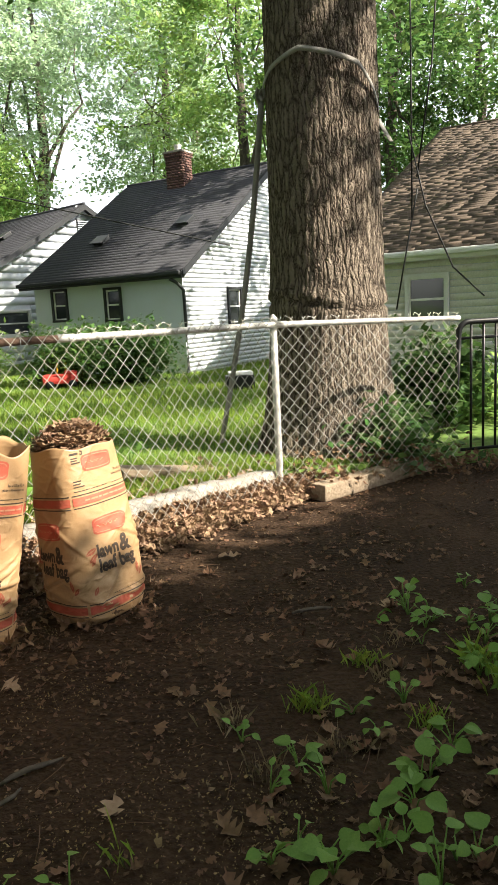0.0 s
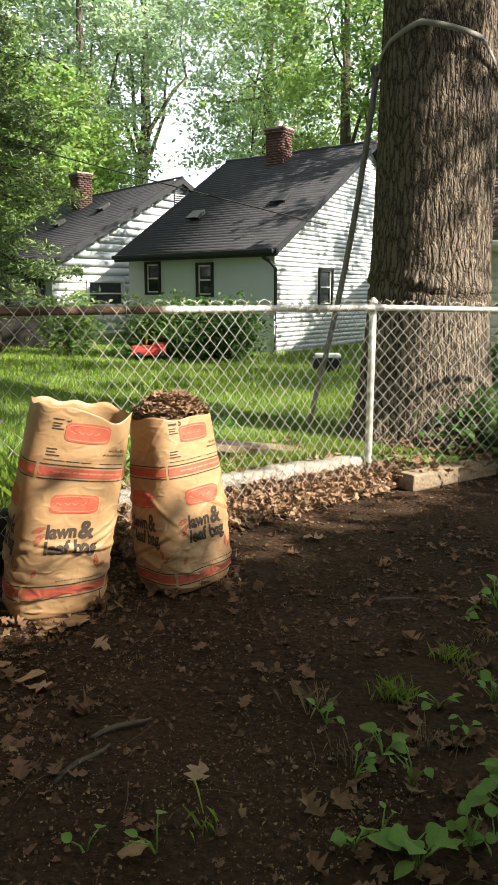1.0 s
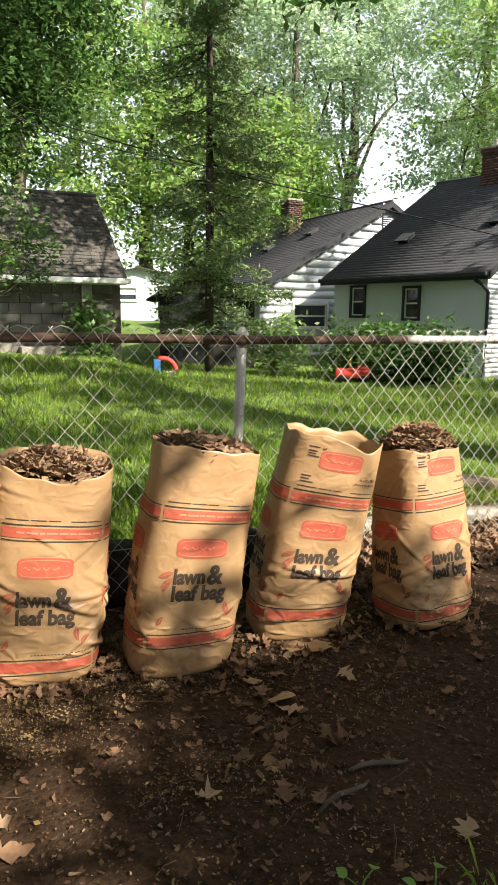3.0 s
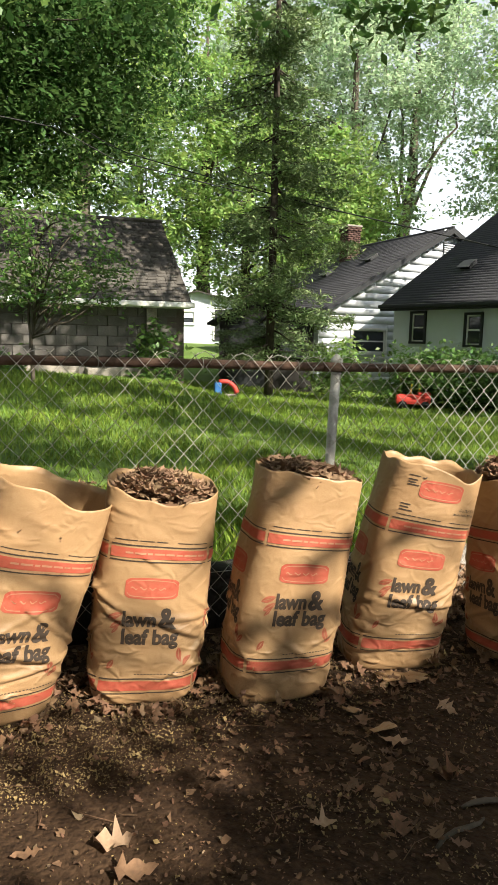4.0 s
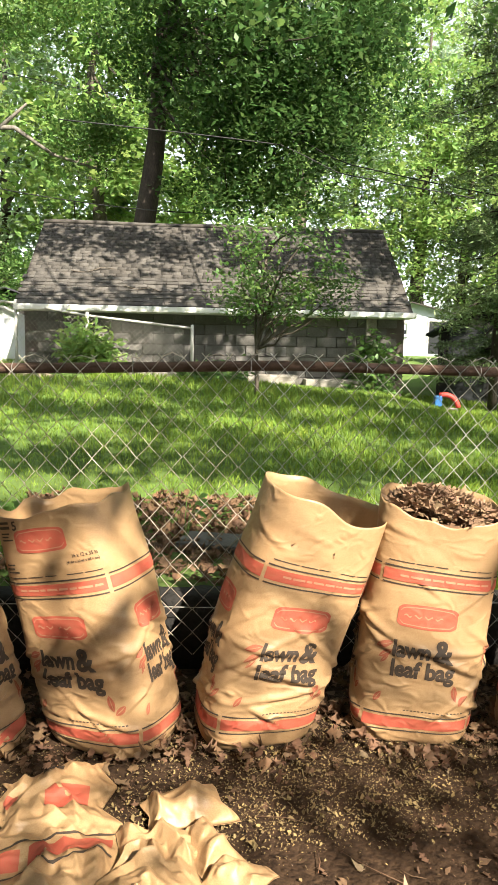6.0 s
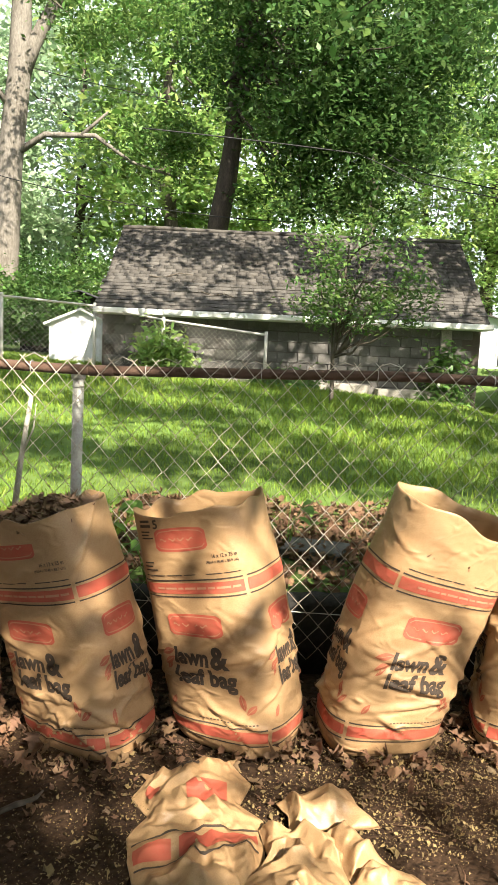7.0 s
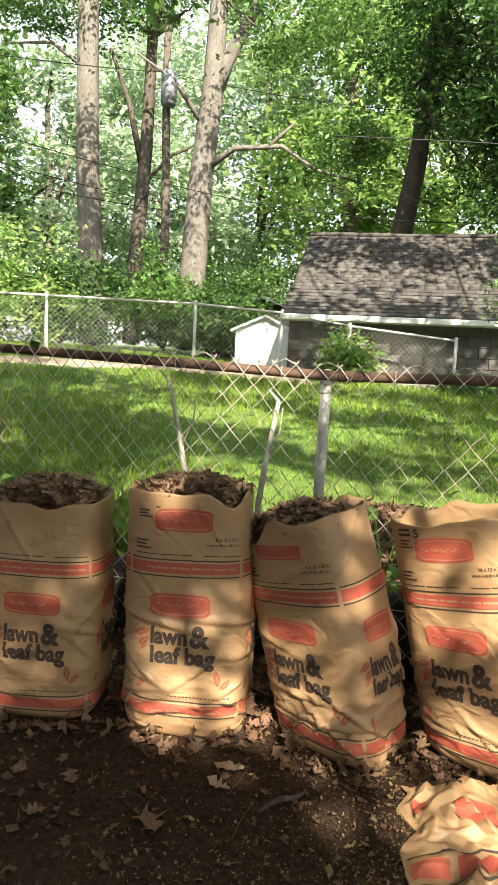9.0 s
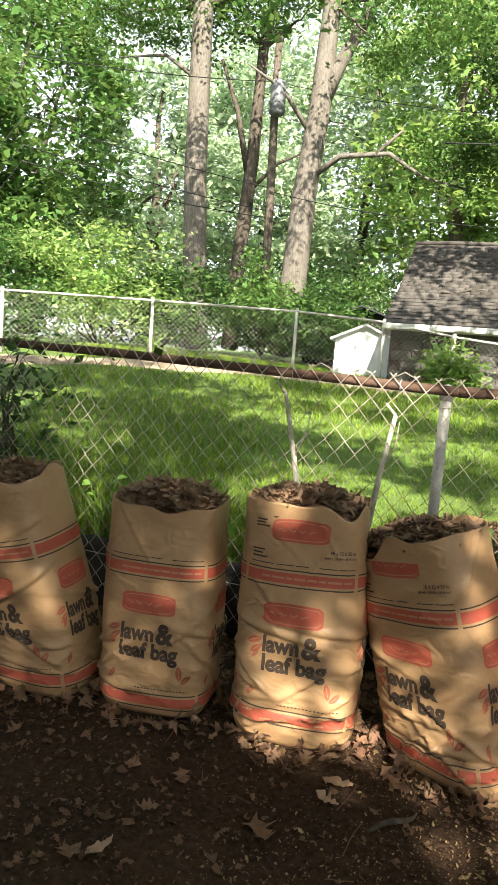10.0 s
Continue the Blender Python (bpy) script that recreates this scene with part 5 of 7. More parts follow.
def panel_prints(p0, scale, H, full, drop=935.0, plain=False):
    """The print of one panel from p0 on: (name, material, flat mesh)."""
    out = []
    y = lambda mm: H * (1 - mm / drop)

    def X(mm):
        return p0 + mm / 1000.0 * scale

    for top in (253, 812):
        red = flat_rect(X(8), X(397), y(top + 54), y(top + 13))
        out.append(("band", M_RED, red))
        out.append(("band_line", M_INK, join_flat([flat_rect(X(8), X(397), y(top + 5), y(top)), flat_rect(X(8), X(397), y(top + 68), y(top + 63))])))
    if full:
        out.append(("band_print", M_PALE, join_flat(bars([(X(a), X(a + w), y(286), 0.007) for a, w in ((70, 30), (106, 44), (156, 20), (182, 40), (228, 34), (268, 26), (300, 50), (356, 28))]))))
    logos = [(384, 474, 84, 292)] + ([(58, 148, 92, 298)] if full and not plain else [])
    for a, b, c, d in logos:
        lp = flat_shape(X(c), X(d), y(b), y(a), plaque)
        out.append(("logo", M_RED, lp))
        swirl = [flat_shape(X(c + 22 + 36 * q), X(c + 22 + 36 * q + 26), y((a + b) / 2 + 10), y((a + b) / 2 - 12), lambda t, q=q: (0.35 + 0.2 * np.sin(6 * t + q), 0.58 + 0.2 * np.sin(6 * t + q)), 10, 3) for q in range(4)]
        edges = [flat_shape(X(c + 9), X(d - 9), y(b), y(a), lambda t: (plaque(t)[1] - 0.13, plaque(t)[1] - 0.09), 26, 2), flat_shape(X(c + 9), X(d - 9), y(b), y(a), lambda t: (plaque(t)[0] + 0.09, plaque(t)[0] + 0.13), 26, 2)]
        out.append(("logo_print", M_PALE, join_flat(swirl + edges)))
    k = 1.0 if full else 1.0
    out.append(("lettering", M_INK, join_flat([fit_width(T_LAWN, X(86), X(216), y(586)), fit_width(T_AMP, X(224), X(294), y(590)), fit_width(T_LEAFBAG, X(86), X(312), y(662))])))
    # printed leaves: a filled blade with a bare rib beside the words, and pairs lower down
    for cx, cy, ln, wd, ang in ((55, 548, 62, 24, 200), (62, 582, 58, 22, 215), (60, 604, 40, 13, 230), (322, 712, 58, 24, 100), (350, 738, 50, 20, 40), (52, 752, 44, 20, 60)):
        for side in (1, -1):
            out.append(("leaf_print", M_LEAFINK, half_leaf(X(cx), y(cy), ln / 1000, wd / 1000, ang, side, scale)))
    if full:
        small = [] if plain else [fit_width(T_FIVE, X(92), X(112), y(58)), fit_width(T_SIZE, X(306), X(392), y(178)), fit_width(T_CM, X(280), X(394), y(198))]
        small += [] if plain else bars([(X(30), X(78), y(30), 0.008), (X(28), X(80), y(48), 0.009), (X(30), X(72), y(70), 0.005), (X(30), X(66), y(82), 0.005), (X(30), X(84), y(94), 0.005), (X(24), X(70), y(186), 0.005), (X(24), X(64), y(200), 0.005), (X(24), X(84), y(214), 0.005)])
        small += bars([(X(a), X(a + w), y(236), 0.003) for a, w in ((20, 90), (118, 60), (186, 44), (270, 60), (336, 58))])
        small += bars([(X(150 + 13 * q), X(158 + 13 * q), y(794), 0.0035) for q in range(17)])
        out.append(("small_print", M_INK, join_flat(small)))
    return out


def leaf_bag(bag, loc, label, fill, drop, plain):
    root = empty("leaf_bag", (loc[0], loc[1], 0.004))
    na, nb = 150, 112
    P = np.linspace(0, PER, na, endpoint=False)
    q = np.linspace(0, 1, nb)
    PP = np.repeat(P[:, None], nb, 1)
    VV = q[None] * bag.top(P)[:, None]
    out = bag.S(PP, VV)
    ni = 14
    qi = np.linspace(1, 0.62, ni)
    Pi = np.repeat(P[:, None], ni, 1)
    inn = bag.S(Pi, qi[None] * bag.top(P)[:, None], -0.004)
    V = np.vstack([out.reshape(-1, 3), inn.reshape(-1, 3)])
    F = grid_faces(na, nb, True)
    Fi = grid_faces(na, ni, True) + na * nb
    i = np.arange(na)
    j = (i + 1) % na
    rim = np.stack([i * nb + nb - 1, j * nb + nb - 1, na * nb + j * ni, na * nb + i * ni], -1)
    raw("body", V, np.vstack([F, Fi, rim]), M_PAPER, root, smooth=True)
    base = bag.S(P, 0 * P)
    c = base.mean(0)
    b2 = np.vstack([base, c])
    raw("bottom", b2, np.stack([(i + 1) % na, i, np.full(na, na)], -1), M_PAPER, root)
    prints = panel_prints(0.0, 1.0, bag.H, True, drop, plain) + panel_prints(0.405, 0.305 / 0.405, bag.H, False, drop) + panel_prints(-0.305, 0.305 / 0.405, bag.H, False, drop)
    for name, m, (v, f) in prints:
        v = np.array(v)
        lim = bag.top(v[:, 0]).min() - 0.004
        vy = np.minimum(v[:, 1], lim)
        W = bag.S(v[:, 0], vy, 0.0022 if m is not M_PALE else 0.0032)
        raw(name, W, f, m, root)
    tagged(root, label, "leaf bag", "paper leaf bags along the fence")
    # dry leaves inside
    if fill:
        r = np.random.default_rng(int(loc[0] * -1000))
        n, lvl, mound = int(fill[0] * 1.8), fill[1], fill[2]
        f = r.uniform(0, PER, n)
        k = np.sqrt(r.uniform(0, 1, n))
        hl = bag.H + lvl
        ring = bag.S(P, np.full(na, hl))
        mid = ring.mean(0)
        pts = mid + (bag.S(f, np.full(n, hl)) - mid) * k[:, None] * 0.84
        pts[:, 2] += mound * (1 - k ** 2) + r.normal(0, 0.010, n)
        heap = leaf_heap("dry_leaves", pts, 0.074, M_FILL, int(-loc[0] * 777), 0.22, curl=0.4)
        heap.location = (loc[0], loc[1], 0.004)
        raw("leaf_mass", np.vstack([mid + (ring - mid) * 0.95 - np.array((0, 0, 0.03)), mid + np.array((0, 0, mound - 0.02))]), np.stack([i, (i + 1) % na, np.full(na, na)], -1), M_LITTER, heap)
        tagged(heap, "dry brown oak leaves filling a paper bag", "leaves", kind="stuff")
    return root


BAGS = [  # base, lean, facing, height, taper, slump, rim, cuts, fill, how far down the print sits, blank above its band, label
    ((-0.704, 3.689), (-0.070, 0.032), 148.4 - 90, 0.800, 0.15, 1.2, 0.016, [(0.14, 0.15, 0.03)], (420, 0.0, 0.07), 935, False, "bulging kraft paper leaf bag heaped with brown leaves"),
    ((-1.196, 3.303), (0.140, 0.090), 127.3 - 90, 0.883, 0.03, 1.0, 0.010, [(0.22, 0.05, 0.04)], (120, -0.14, 0.02), 985, False, "leaning kraft paper leaf bag with a torn rim"),
    ((-1.498, 2.798), (0.088, 0.099), 136.4 - 90, 0.880, 0.02, 0.8, 0.012, None, (260, -0.01, 0.03), 1030, True, "upright kraft paper leaf bag filled to its rim"),
    ((-1.931, 2.511), (0.059, 0.066), 128.2 - 90, 0.847, 0.0, 1.4, 0.012, [(0.14, 0.2, 0.07)], (460, -0.05, 0.05), 935, True, "crumpled kraft paper leaf bag full of brown leaves"),
    ((-2.293, 2.072), (0.163, 0.184), 151.2 - 90, 0.881, 0.0, 1.2, 0.016, [(0.2, 0.1, 0.06)], (160, -0.16, 0.02), 950, True, "leaning kraft paper leaf bag with a slumped open top"),
    ((-2.589, 1.695), (-0.144, -0.111), 114.5 - 90, 0.836, 0.0, 1.0, 0.014, [(0.12, 0.04, 0.02)], (140, -0.16, 0.02), 935, False, "tilted kraft paper leaf bag with a scalloped rim"),
    ((-2.870, 1.263), (-0.129, -0.143), 111.4 - 90, 0.811, 0.03, 1.6, 0.024, [(0.03, 0.09, 0.07)], (420, -0.04, 0.05), 935, False, "tilted kraft paper leaf bag spilling brown leaves"),
    ((-3.202, 0.818), (-0.024, -0.005), 147.1 - 90, 0.843, 0.0, 1.3, 0.016, [(0.26, 0.05, 0.04)], (360, -0.02, 0.04), 970, False, "full kraft paper leaf bag with a folded corner"),
    ((-3.504, 0.378), (-0.018, 0.008), 148.6 - 90, 0.788, 0.0, 1.3, 0.008, [(0.14, 0.2, 0.03)], (420, -0.02, 0.05), 920, True, "shaded kraft paper leaf bag full of brown leaves"),
    ((-3.750, -0.017), (-0.021, -0.209), 136.4 - 90, 0.832, 0.0, 1.4, 0.03, [(0.05, 0.08, 0.05)], (360, -0.03, 0.05), 935, True, "leaning kraft paper leaf bag topped with dry leaves"),
]
for k, (b, lean, turn, H, taper, slump, rim, cut, fill, drop, plain, lab) in enumerate(BAGS):
    leaf_bag(Bag(H, lean, turn, 40 + k, taper, slump, rim, cut), b, lab, fill, drop, plain)


# ---- the black gate, the timber edging and what lies by them ----
def build_gate():
    root = empty("garden_gate", (1.57, 6.44, 0.0), 17)
    w, h, c = 1.0, 1.18, 0.09
    arc = [(c - c * math.cos(a), 0, h - c + c * math.sin(a)) for a in np.linspace(0, math.pi / 2, 6)]
    arc2 = [(w - x, y, z) for x, y, z in arc[::-1]]
    tubes("frame", [([(0, 0, 0.02), (0, 0, 0.6)] + arc + arc2 + [(w, 0, 0.6), (w, 0, 0.02)], 0.024)], M_BLACK, root, sides=10)
    tubes("lower_rail", [([(0.02, 0, 0.14), (w - 0.02, 0, 0.14)], 0.014)], M_BLACK, root, sides=8)
    tubes("upper_rail", [([(0.02, 0, h - 0.13), (w - 0.02, 0, h - 0.13)], 0.012)], M_BLACK, root, sides=8)
    for k in range(1, 9):
        tubes("bar", [([(k * w / 9, 0, 0.14), (k * w / 9, 0, 0.6), (k * w / 9, 0, h - 0.02)], 0.011)], M_BLACK, root, sides=8)
    tagged(root, "black round-topped metal garden gate beside the fence", "gate")
    tm = empty("timber_edging", (0.40, 5.52, 0.0), 44)
    bm = bmesh.new()
    add_box(bm, (0.62, 0, 0.06), (1.28, 0.14, 0.12), None, 0.012)
    for v in bm.verts:
        v.co.z += 0.006 * math.sin(v.co.x * 5)
    part("beam", bm, M_TIMBER, tm)
    tagged(tm, "weathered square timber beam edging the soil", "timber")


build_gate()


# ---- far fence, shed, buildings, pole and wires ----
def build_far_fence():
    pts = np.array([(-15.58, -3.28), (-15.35, -0.27), (-15.15, 2.53), (-14.36, 5.28), (-13.37, 6.71), (-12.24, 7.54), (-10.98, 9.01)])
    zt = np.array((2.07, 2.13, 2.19, 2.20, 2.10, 1.88, 1.69))
    seg = np.r_[0, np.cumsum(np.hypot(*np.diff(pts, axis=0).T))]
    L = seg[-1]
    root = empty("far_fence", (-15.15, 2.53, 1.0))
    o = np.array((-15.15, 2.53, 1.0))

    def at(s, z):
        return np.array((np.interp(s, seg, pts[:, 0]), np.interp(s, seg, pts[:, 1]), z)) - o

    P = 0.1
    lines = []
    for k in range(int(L / P) - 1):
        for mir in (0, 1):
            s0 = k * P
            top = float(np.interp(s0, seg, zt)) + 0.02
            q = [at(s0 + (P / 2 if j % 2 else (P if mir else 0)), top - j * P / 2) for j in range(22)]
            lines.append((q, 0.0028))
    tubes("wire_mesh", lines, M_WIRE, root, sides=3)
    tubes("top_rail", [([at(s, float(np.interp(s, seg, zt))) for s in np.linspace(0, L, 60)], 0.022)], M_GALV, root, sides=8)
    for s in seg[1:]:
        tubes("post", [([at(s, z) for z in (0.5, 1.4, float(np.interp(s, seg, zt)) + 0.06)], 0.032)], M_GALV, root, sides=10)
    tagged(root, "grey chain-link fence at the end of the lawn", "fence", kind="structure")


build_far_fence()


def build_strip():
    t = np.linspace(0, 1, 40)
    c = np.stack([np.interp(t, [0, 0.4, 0.75, 1], [-14.6, -14.0, -13.2, -12.2]), np.interp(t, [0, 0.4, 0.75, 1], [-4.1, 1.6, 4.8, 6.6])], -1)
    V = []
    for k, (x, y) in enumerate(c):
        for q, w in enumerate(np.linspace(-0.55, 0.55, 7)):
            px, py = x + w * (1 + 0.25 * math.sin(k * 0.7 + q)), y - 0.2 * w
            V.append((px, py, float(ground_z(np.array(px), np.array(py))) + (0.03 if 0 < q < 6 else -0.01)))
    ob = raw("dirt_path", V, grid_faces(40, 7), M_SAND, smooth=True)
    tagged(ob, "pale sandy dirt strip before the far fence", "path", kind="structure")


build_strip()


def small_building(name, label, loc, rz, w, d, h, hr, wallm, roofm, over=0.12, door=None):
    root = empty(name, loc, rz)
    bm = bmesh.new()
    v = [bm.verts.new(p) for p in ((-w / 2, 0, -0.3), (w / 2, 0, -0.3), (w / 2, 0, h), (0, 0, hr), (-w / 2, 0, h))]
    b = [bm.verts.new((q.co.x, d, q.co.z)) for q in v]
    bm.faces.new(v)
    bm.faces.new(b[::-1])
    for i in range(5):
        j = (i + 1) % 5
        bm.faces.new((v[j], v[i], b[i], b[j]))
    bmesh.ops.recalc_face_normals(bm, faces=bm.faces)
    part("wall_shell", bm, wallm, root)
    for sg in (-1, 1):
        bm = bmesh.new()
        dx, dz = sg * w / 2, hr - h
        k = 1 + over / (w / 2)
        p = [(0, -over, hr), (dx * k, -over, hr - dz * k), (dx * k, d + over, hr - dz * k), (0, d + over, hr)]
        vs = [bm.verts.new(q) for q in p] + [bm.verts.new((x, y, z + 0.05)) for x, y, z in p]
        for f in ((0, 1, 2, 3), (7, 6, 5, 4), (0, 4, 5, 1), (1, 5, 6, 2), (2, 6, 7, 3), (3, 7, 4, 0)):
            bm.faces.new([vs[i] for i in f])
        bmesh.ops.recalc_face_normals(bm, faces=bm.faces)
        part("roof_panel", bm, roofm, root)
    if door:
        x, dw, dh, dm = door
        box("door", (x, -0.012, dh / 2), (dw, 0.03, dh), dm, root)
        bm = bmesh.new()
        for c, s in (((x - dw / 2 - 0.03, -0.015, dh / 2), (0.06, 0.04, dh)), ((x + dw / 2 + 0.03, -0.015, dh / 2), (0.06, 0.04, dh)), ((x, -0.016, dh + 0.03), (dw + 0.12, 0.042, 0.06))):
            add_box(bm, c, s)
        part("door_frame", bm, M_TRIMD if wallm is M_DARKWOOD else M_TRIMW, root)
    tagged(root, label, "shed")
    return root


shed = small_building("garden_shed", "small white metal garden shed behind the far fence", (-15.95, 7.75, 0.48), 62, 1.34, 1.5, 0.64, 0.95, M_SHED, M_TRIMW)
for x in np.arange(-0.6, 0.65, 0.12):
    box("rib", (x, -0.006, 0.31), (0.012, 0.012, 0.62), M_SHED, shed)
porch = small_building("garden_shed", "dark brown timber shed beneath the conifer", (-9.0, 16.9, 0), 27, 2.4, 2.0, 1.9, 2.6, M_DARKWOOD, M_ROOFD, 0.3, (-0.5, 0.8, 1.9, M_TRIMD))
window(porch, pose(0.7, -0.02, 1.35), 0.6, 0.7, M_TRIMD, M_TRIMD)
white = small_building("outbuilding", "white rendered outbuilding far across the neighbouring yards", (-17.9, 27.2, 1.15), 33, 4.6, 5.0, 1.5, 2.1, M_STUCCO, M_ROOFG2, 0.3, (1.1, 0.7, 1.35, M_TRIMD))
white["category"] = "building"
window(white, pose(-0.6, -0.02, 1.0), 0.9, 0.5, M_TRIMW, M_TRIMW)
low = small_building("garden_shed", "low dark-roofed building behind the white shed", (-21.5, 10.5, 0.1), 60, 3.5, 3.0, 1.3, 1.9, M_DARKWOOD, M_ROOFD, 0.3)


def build_pole():
    root = empty("utility_pole", (-23.56, 7.85, 0.3))
    tubes("shaft", [([(0, 0, 0), (0, 0, 4), (-0.05, -0.1, 8.3), (-0.05, -0.1, 9.9)], [0.15, 0.14, 0.12, 0.11])], M_BARK2, root, "brown weathered wooden shaft", sides=12)
    tubes("transformer", [([(0.22, -0.1, z) for z in (7.35, 7.4, 7.9, 8.3, 8.36, 8.42)], [0.18, 0.24, 0.24, 0.24, 0.21, 0.06])], M_DARKGALV, root, "grey steel transformer can", sides=18)
    tubes("bracket", [([(0.0, -0.1, 8.0), (0.1, -0.1, 8.02)], 0.04)], M_BLACK, root, sides=6)
    tubes("insulator", [([(0.22, -0.1, z) for z in (8.42, 8.48, 8.54, 8.6, 8.66)], [0.03, 0.05, 0.03, 0.05, 0.02])], M_CONC, root, sides=8)
    tagged(root, "wooden utility pole carrying a grey transformer", "utility pole")


build_pole()


def cable(a, b, sag, r=0.014, label="thin dark overhead cable"):
    a, b = np.array(a), np.array(b)
    t = np.linspace(0, 1, 24)[:, None]
    P = a + (b - a) * t - np.array((0, 0, 1.0)) * sag * 4 * t * (1 - t)
    ob = tubes("overhead_cable", [(P, r)], M_CABLE, sides=5)
    tagged(ob, label, "cable", "overhead cables between the yards")


cable((-20.3, -4.5, 7.1), (-23.65, 7.6, 8.7), 0.25)
cable((-23.65, 7.6, 8.7), (-21.5, 17.5, 8.8), 0.2)
cable((-20.6, -4.0, 6.6), (-23.55, 7.88, 5.5), 0.2)
cable((-20.7, -4.0, 5.9), (-23.6, 7.85, 4.8), 0.2)
cable((-20.7, -4.0, 5.6), (-23.6, 7.85, 4.6), 0.35)
cable((-23.55, 7.85, 5.4), (-14.9, 14.5, 4.2), 0.3)
cable((-15.3, 8.86, 5.5), (-9.75, 17.0, 5.1), -0.1)
cable((-13.5, 14.0, 6.1), (-0.9, 15.4, 2.75), 0.05)


# ---- woods, trees and shrubs past the lawn ----
def polar(az, d):
    return np.array((-0.3 + d * math.cos(radians(az)), 0.3 + d * math.sin(radians(az))))


def far_tree(az, d, h, r, mat_, seed, bark=M_BARK2, size=0.21, z0=3.0, n=150, label="tall leafy tree standing behind the houses", clump=0.5, per=78):
    x, y = polar(az, d)
    b = (x, y, -0.1)
    zc = (z0 + h) / 2
    return tree(label, b, (x + 0.3, y, h * 0.85), 0.024 * h, 0.06, [((x, y, zc), (r, r, (h - z0) / 2), n)], mat_, bark, size, seed, per=per, clump=clump)


far_tree(81.5, 30, 16, 4.2, M_LEAFD, 101, n=180, z0=4.2, size=0.16, per=110)
far_tree(76, 34, 16, 5.0, M_LEAF, 102, n=130, z0=3.5)
far_tree(93, 34, 19, 4.8, M_LEAFY, 103, n=210, z0=2.6, size=0.17, per=110)
# crowns in M_LEAFH have haze and sunlight in their colour
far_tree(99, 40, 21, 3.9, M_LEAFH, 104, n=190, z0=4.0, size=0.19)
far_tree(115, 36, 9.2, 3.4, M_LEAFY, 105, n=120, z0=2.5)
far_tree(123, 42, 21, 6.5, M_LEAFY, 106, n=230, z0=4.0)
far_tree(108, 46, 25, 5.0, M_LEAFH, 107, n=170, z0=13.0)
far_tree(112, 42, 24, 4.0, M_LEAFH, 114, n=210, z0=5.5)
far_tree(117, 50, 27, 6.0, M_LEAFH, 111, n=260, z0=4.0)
far_tree(113.5, 39, 13, 3.2, M_LEAFY, 115, n=130, z0=2.6)
far_tree(119.5, 40, 16, 4.5, M_LEAFY, 116, n=170, z0=2.6)
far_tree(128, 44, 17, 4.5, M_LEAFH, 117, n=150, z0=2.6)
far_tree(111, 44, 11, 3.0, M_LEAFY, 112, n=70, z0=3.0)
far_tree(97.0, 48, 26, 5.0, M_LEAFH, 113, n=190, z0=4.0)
far_tree(132, 38, 20, 6.0, M_LEAFY, 108, n=210, z0=3.0)
far_tree(140, 36, 18, 5.5, M_LEAFY, 109, n=170, z0=2.5)
tree("tall tree leaning behind the garage, its leaf colour darkened for shade", (-18.7, 13.0, 0), (-17.9, 13.9, 12), 0.40, 0.16, [((-15.2, 15.2, 9.4), (4.6, 4.4, 3.6), 330), ((-14.4, 14.2, 5.3), (2.8, 2.0, 1.6), 60), ((-13.2, 14.6, 7.0), (2.3, 2.3, 2.0), 60)], M_LEAFD, M_BARKD, 0.12, 120, per=130, n_limb=9, clump=0.40, first=0.72, limb_r=0.2)
far_tree(147, 34, 18, 5.0, M_LEAFY, 121, n=208, z0=2.0, size=0.27, per=75, clump=0.6)
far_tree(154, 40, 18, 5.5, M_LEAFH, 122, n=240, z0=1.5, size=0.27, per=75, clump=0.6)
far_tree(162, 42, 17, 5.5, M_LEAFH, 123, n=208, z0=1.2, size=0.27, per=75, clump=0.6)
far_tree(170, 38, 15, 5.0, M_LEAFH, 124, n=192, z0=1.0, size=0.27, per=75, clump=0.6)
far_tree(179, 36, 17, 5.0, M_LEAF, 125, n=224, z0=0.8, size=0.27, per=75, clump=0.6)
far_tree(187, 30, 13, 5.0, M_LEAF, 126, n=272, z0=0.4, size=0.27, per=75, clump=0.6)
far_tree(174, 50, 9, 5.5, M_LEAFY, 127, n=130, z0=0.5)
far_tree(158, 54, 9, 6, M_LEAFY, 128, n=130, z0=0.5)
# undergrowth past the far fence, its darker leaf colours standing in for shade
for q, (x, y, rx, h, m) in enumerate(((-20.5, -1.2, 2.4, 3.6, M_LEAFD), (-20.6, 2.2, 2.2, 3.0, M_LEAFY), (-22.0, 4.2, 1.6, 2.2, M_LEAFD), (-21.5, 7.2, 1.3, 2.4, M_LEAF), (-20.3, 8.6, 1.2, 1.9, M_LEAFD), (-25.5, 6.6, 2.0, 2.6, M_LEAFD), (-26.0, 10.5, 3.2, 3.4, M_LEAFD), (-24, 13.0, 2.4, 3.2, M_LEAF))):
    C, cc = clumps((0, 0, h * 0.45), (rx, rx, h * 0.55), 90, 80, 0.3, 300 + q, hollow=0.2, zmin=0.02)
    root = empty("shrub", (x, y, 0.35))
    leaf_cloud("foliage", C, 0.11, m, 310 + q, root)
    for k in range(8):
        tubes("stem", [limb((0, 0, -0.1), cc[k], 0.03, 0.006, 330 + q * 20 + k, 6, 0.1)], M_BARK2, root, sides=5)
    tagged(root, "dense leafy undergrowth shrub past the far fence", "shrub", "shrubs past the far fence")

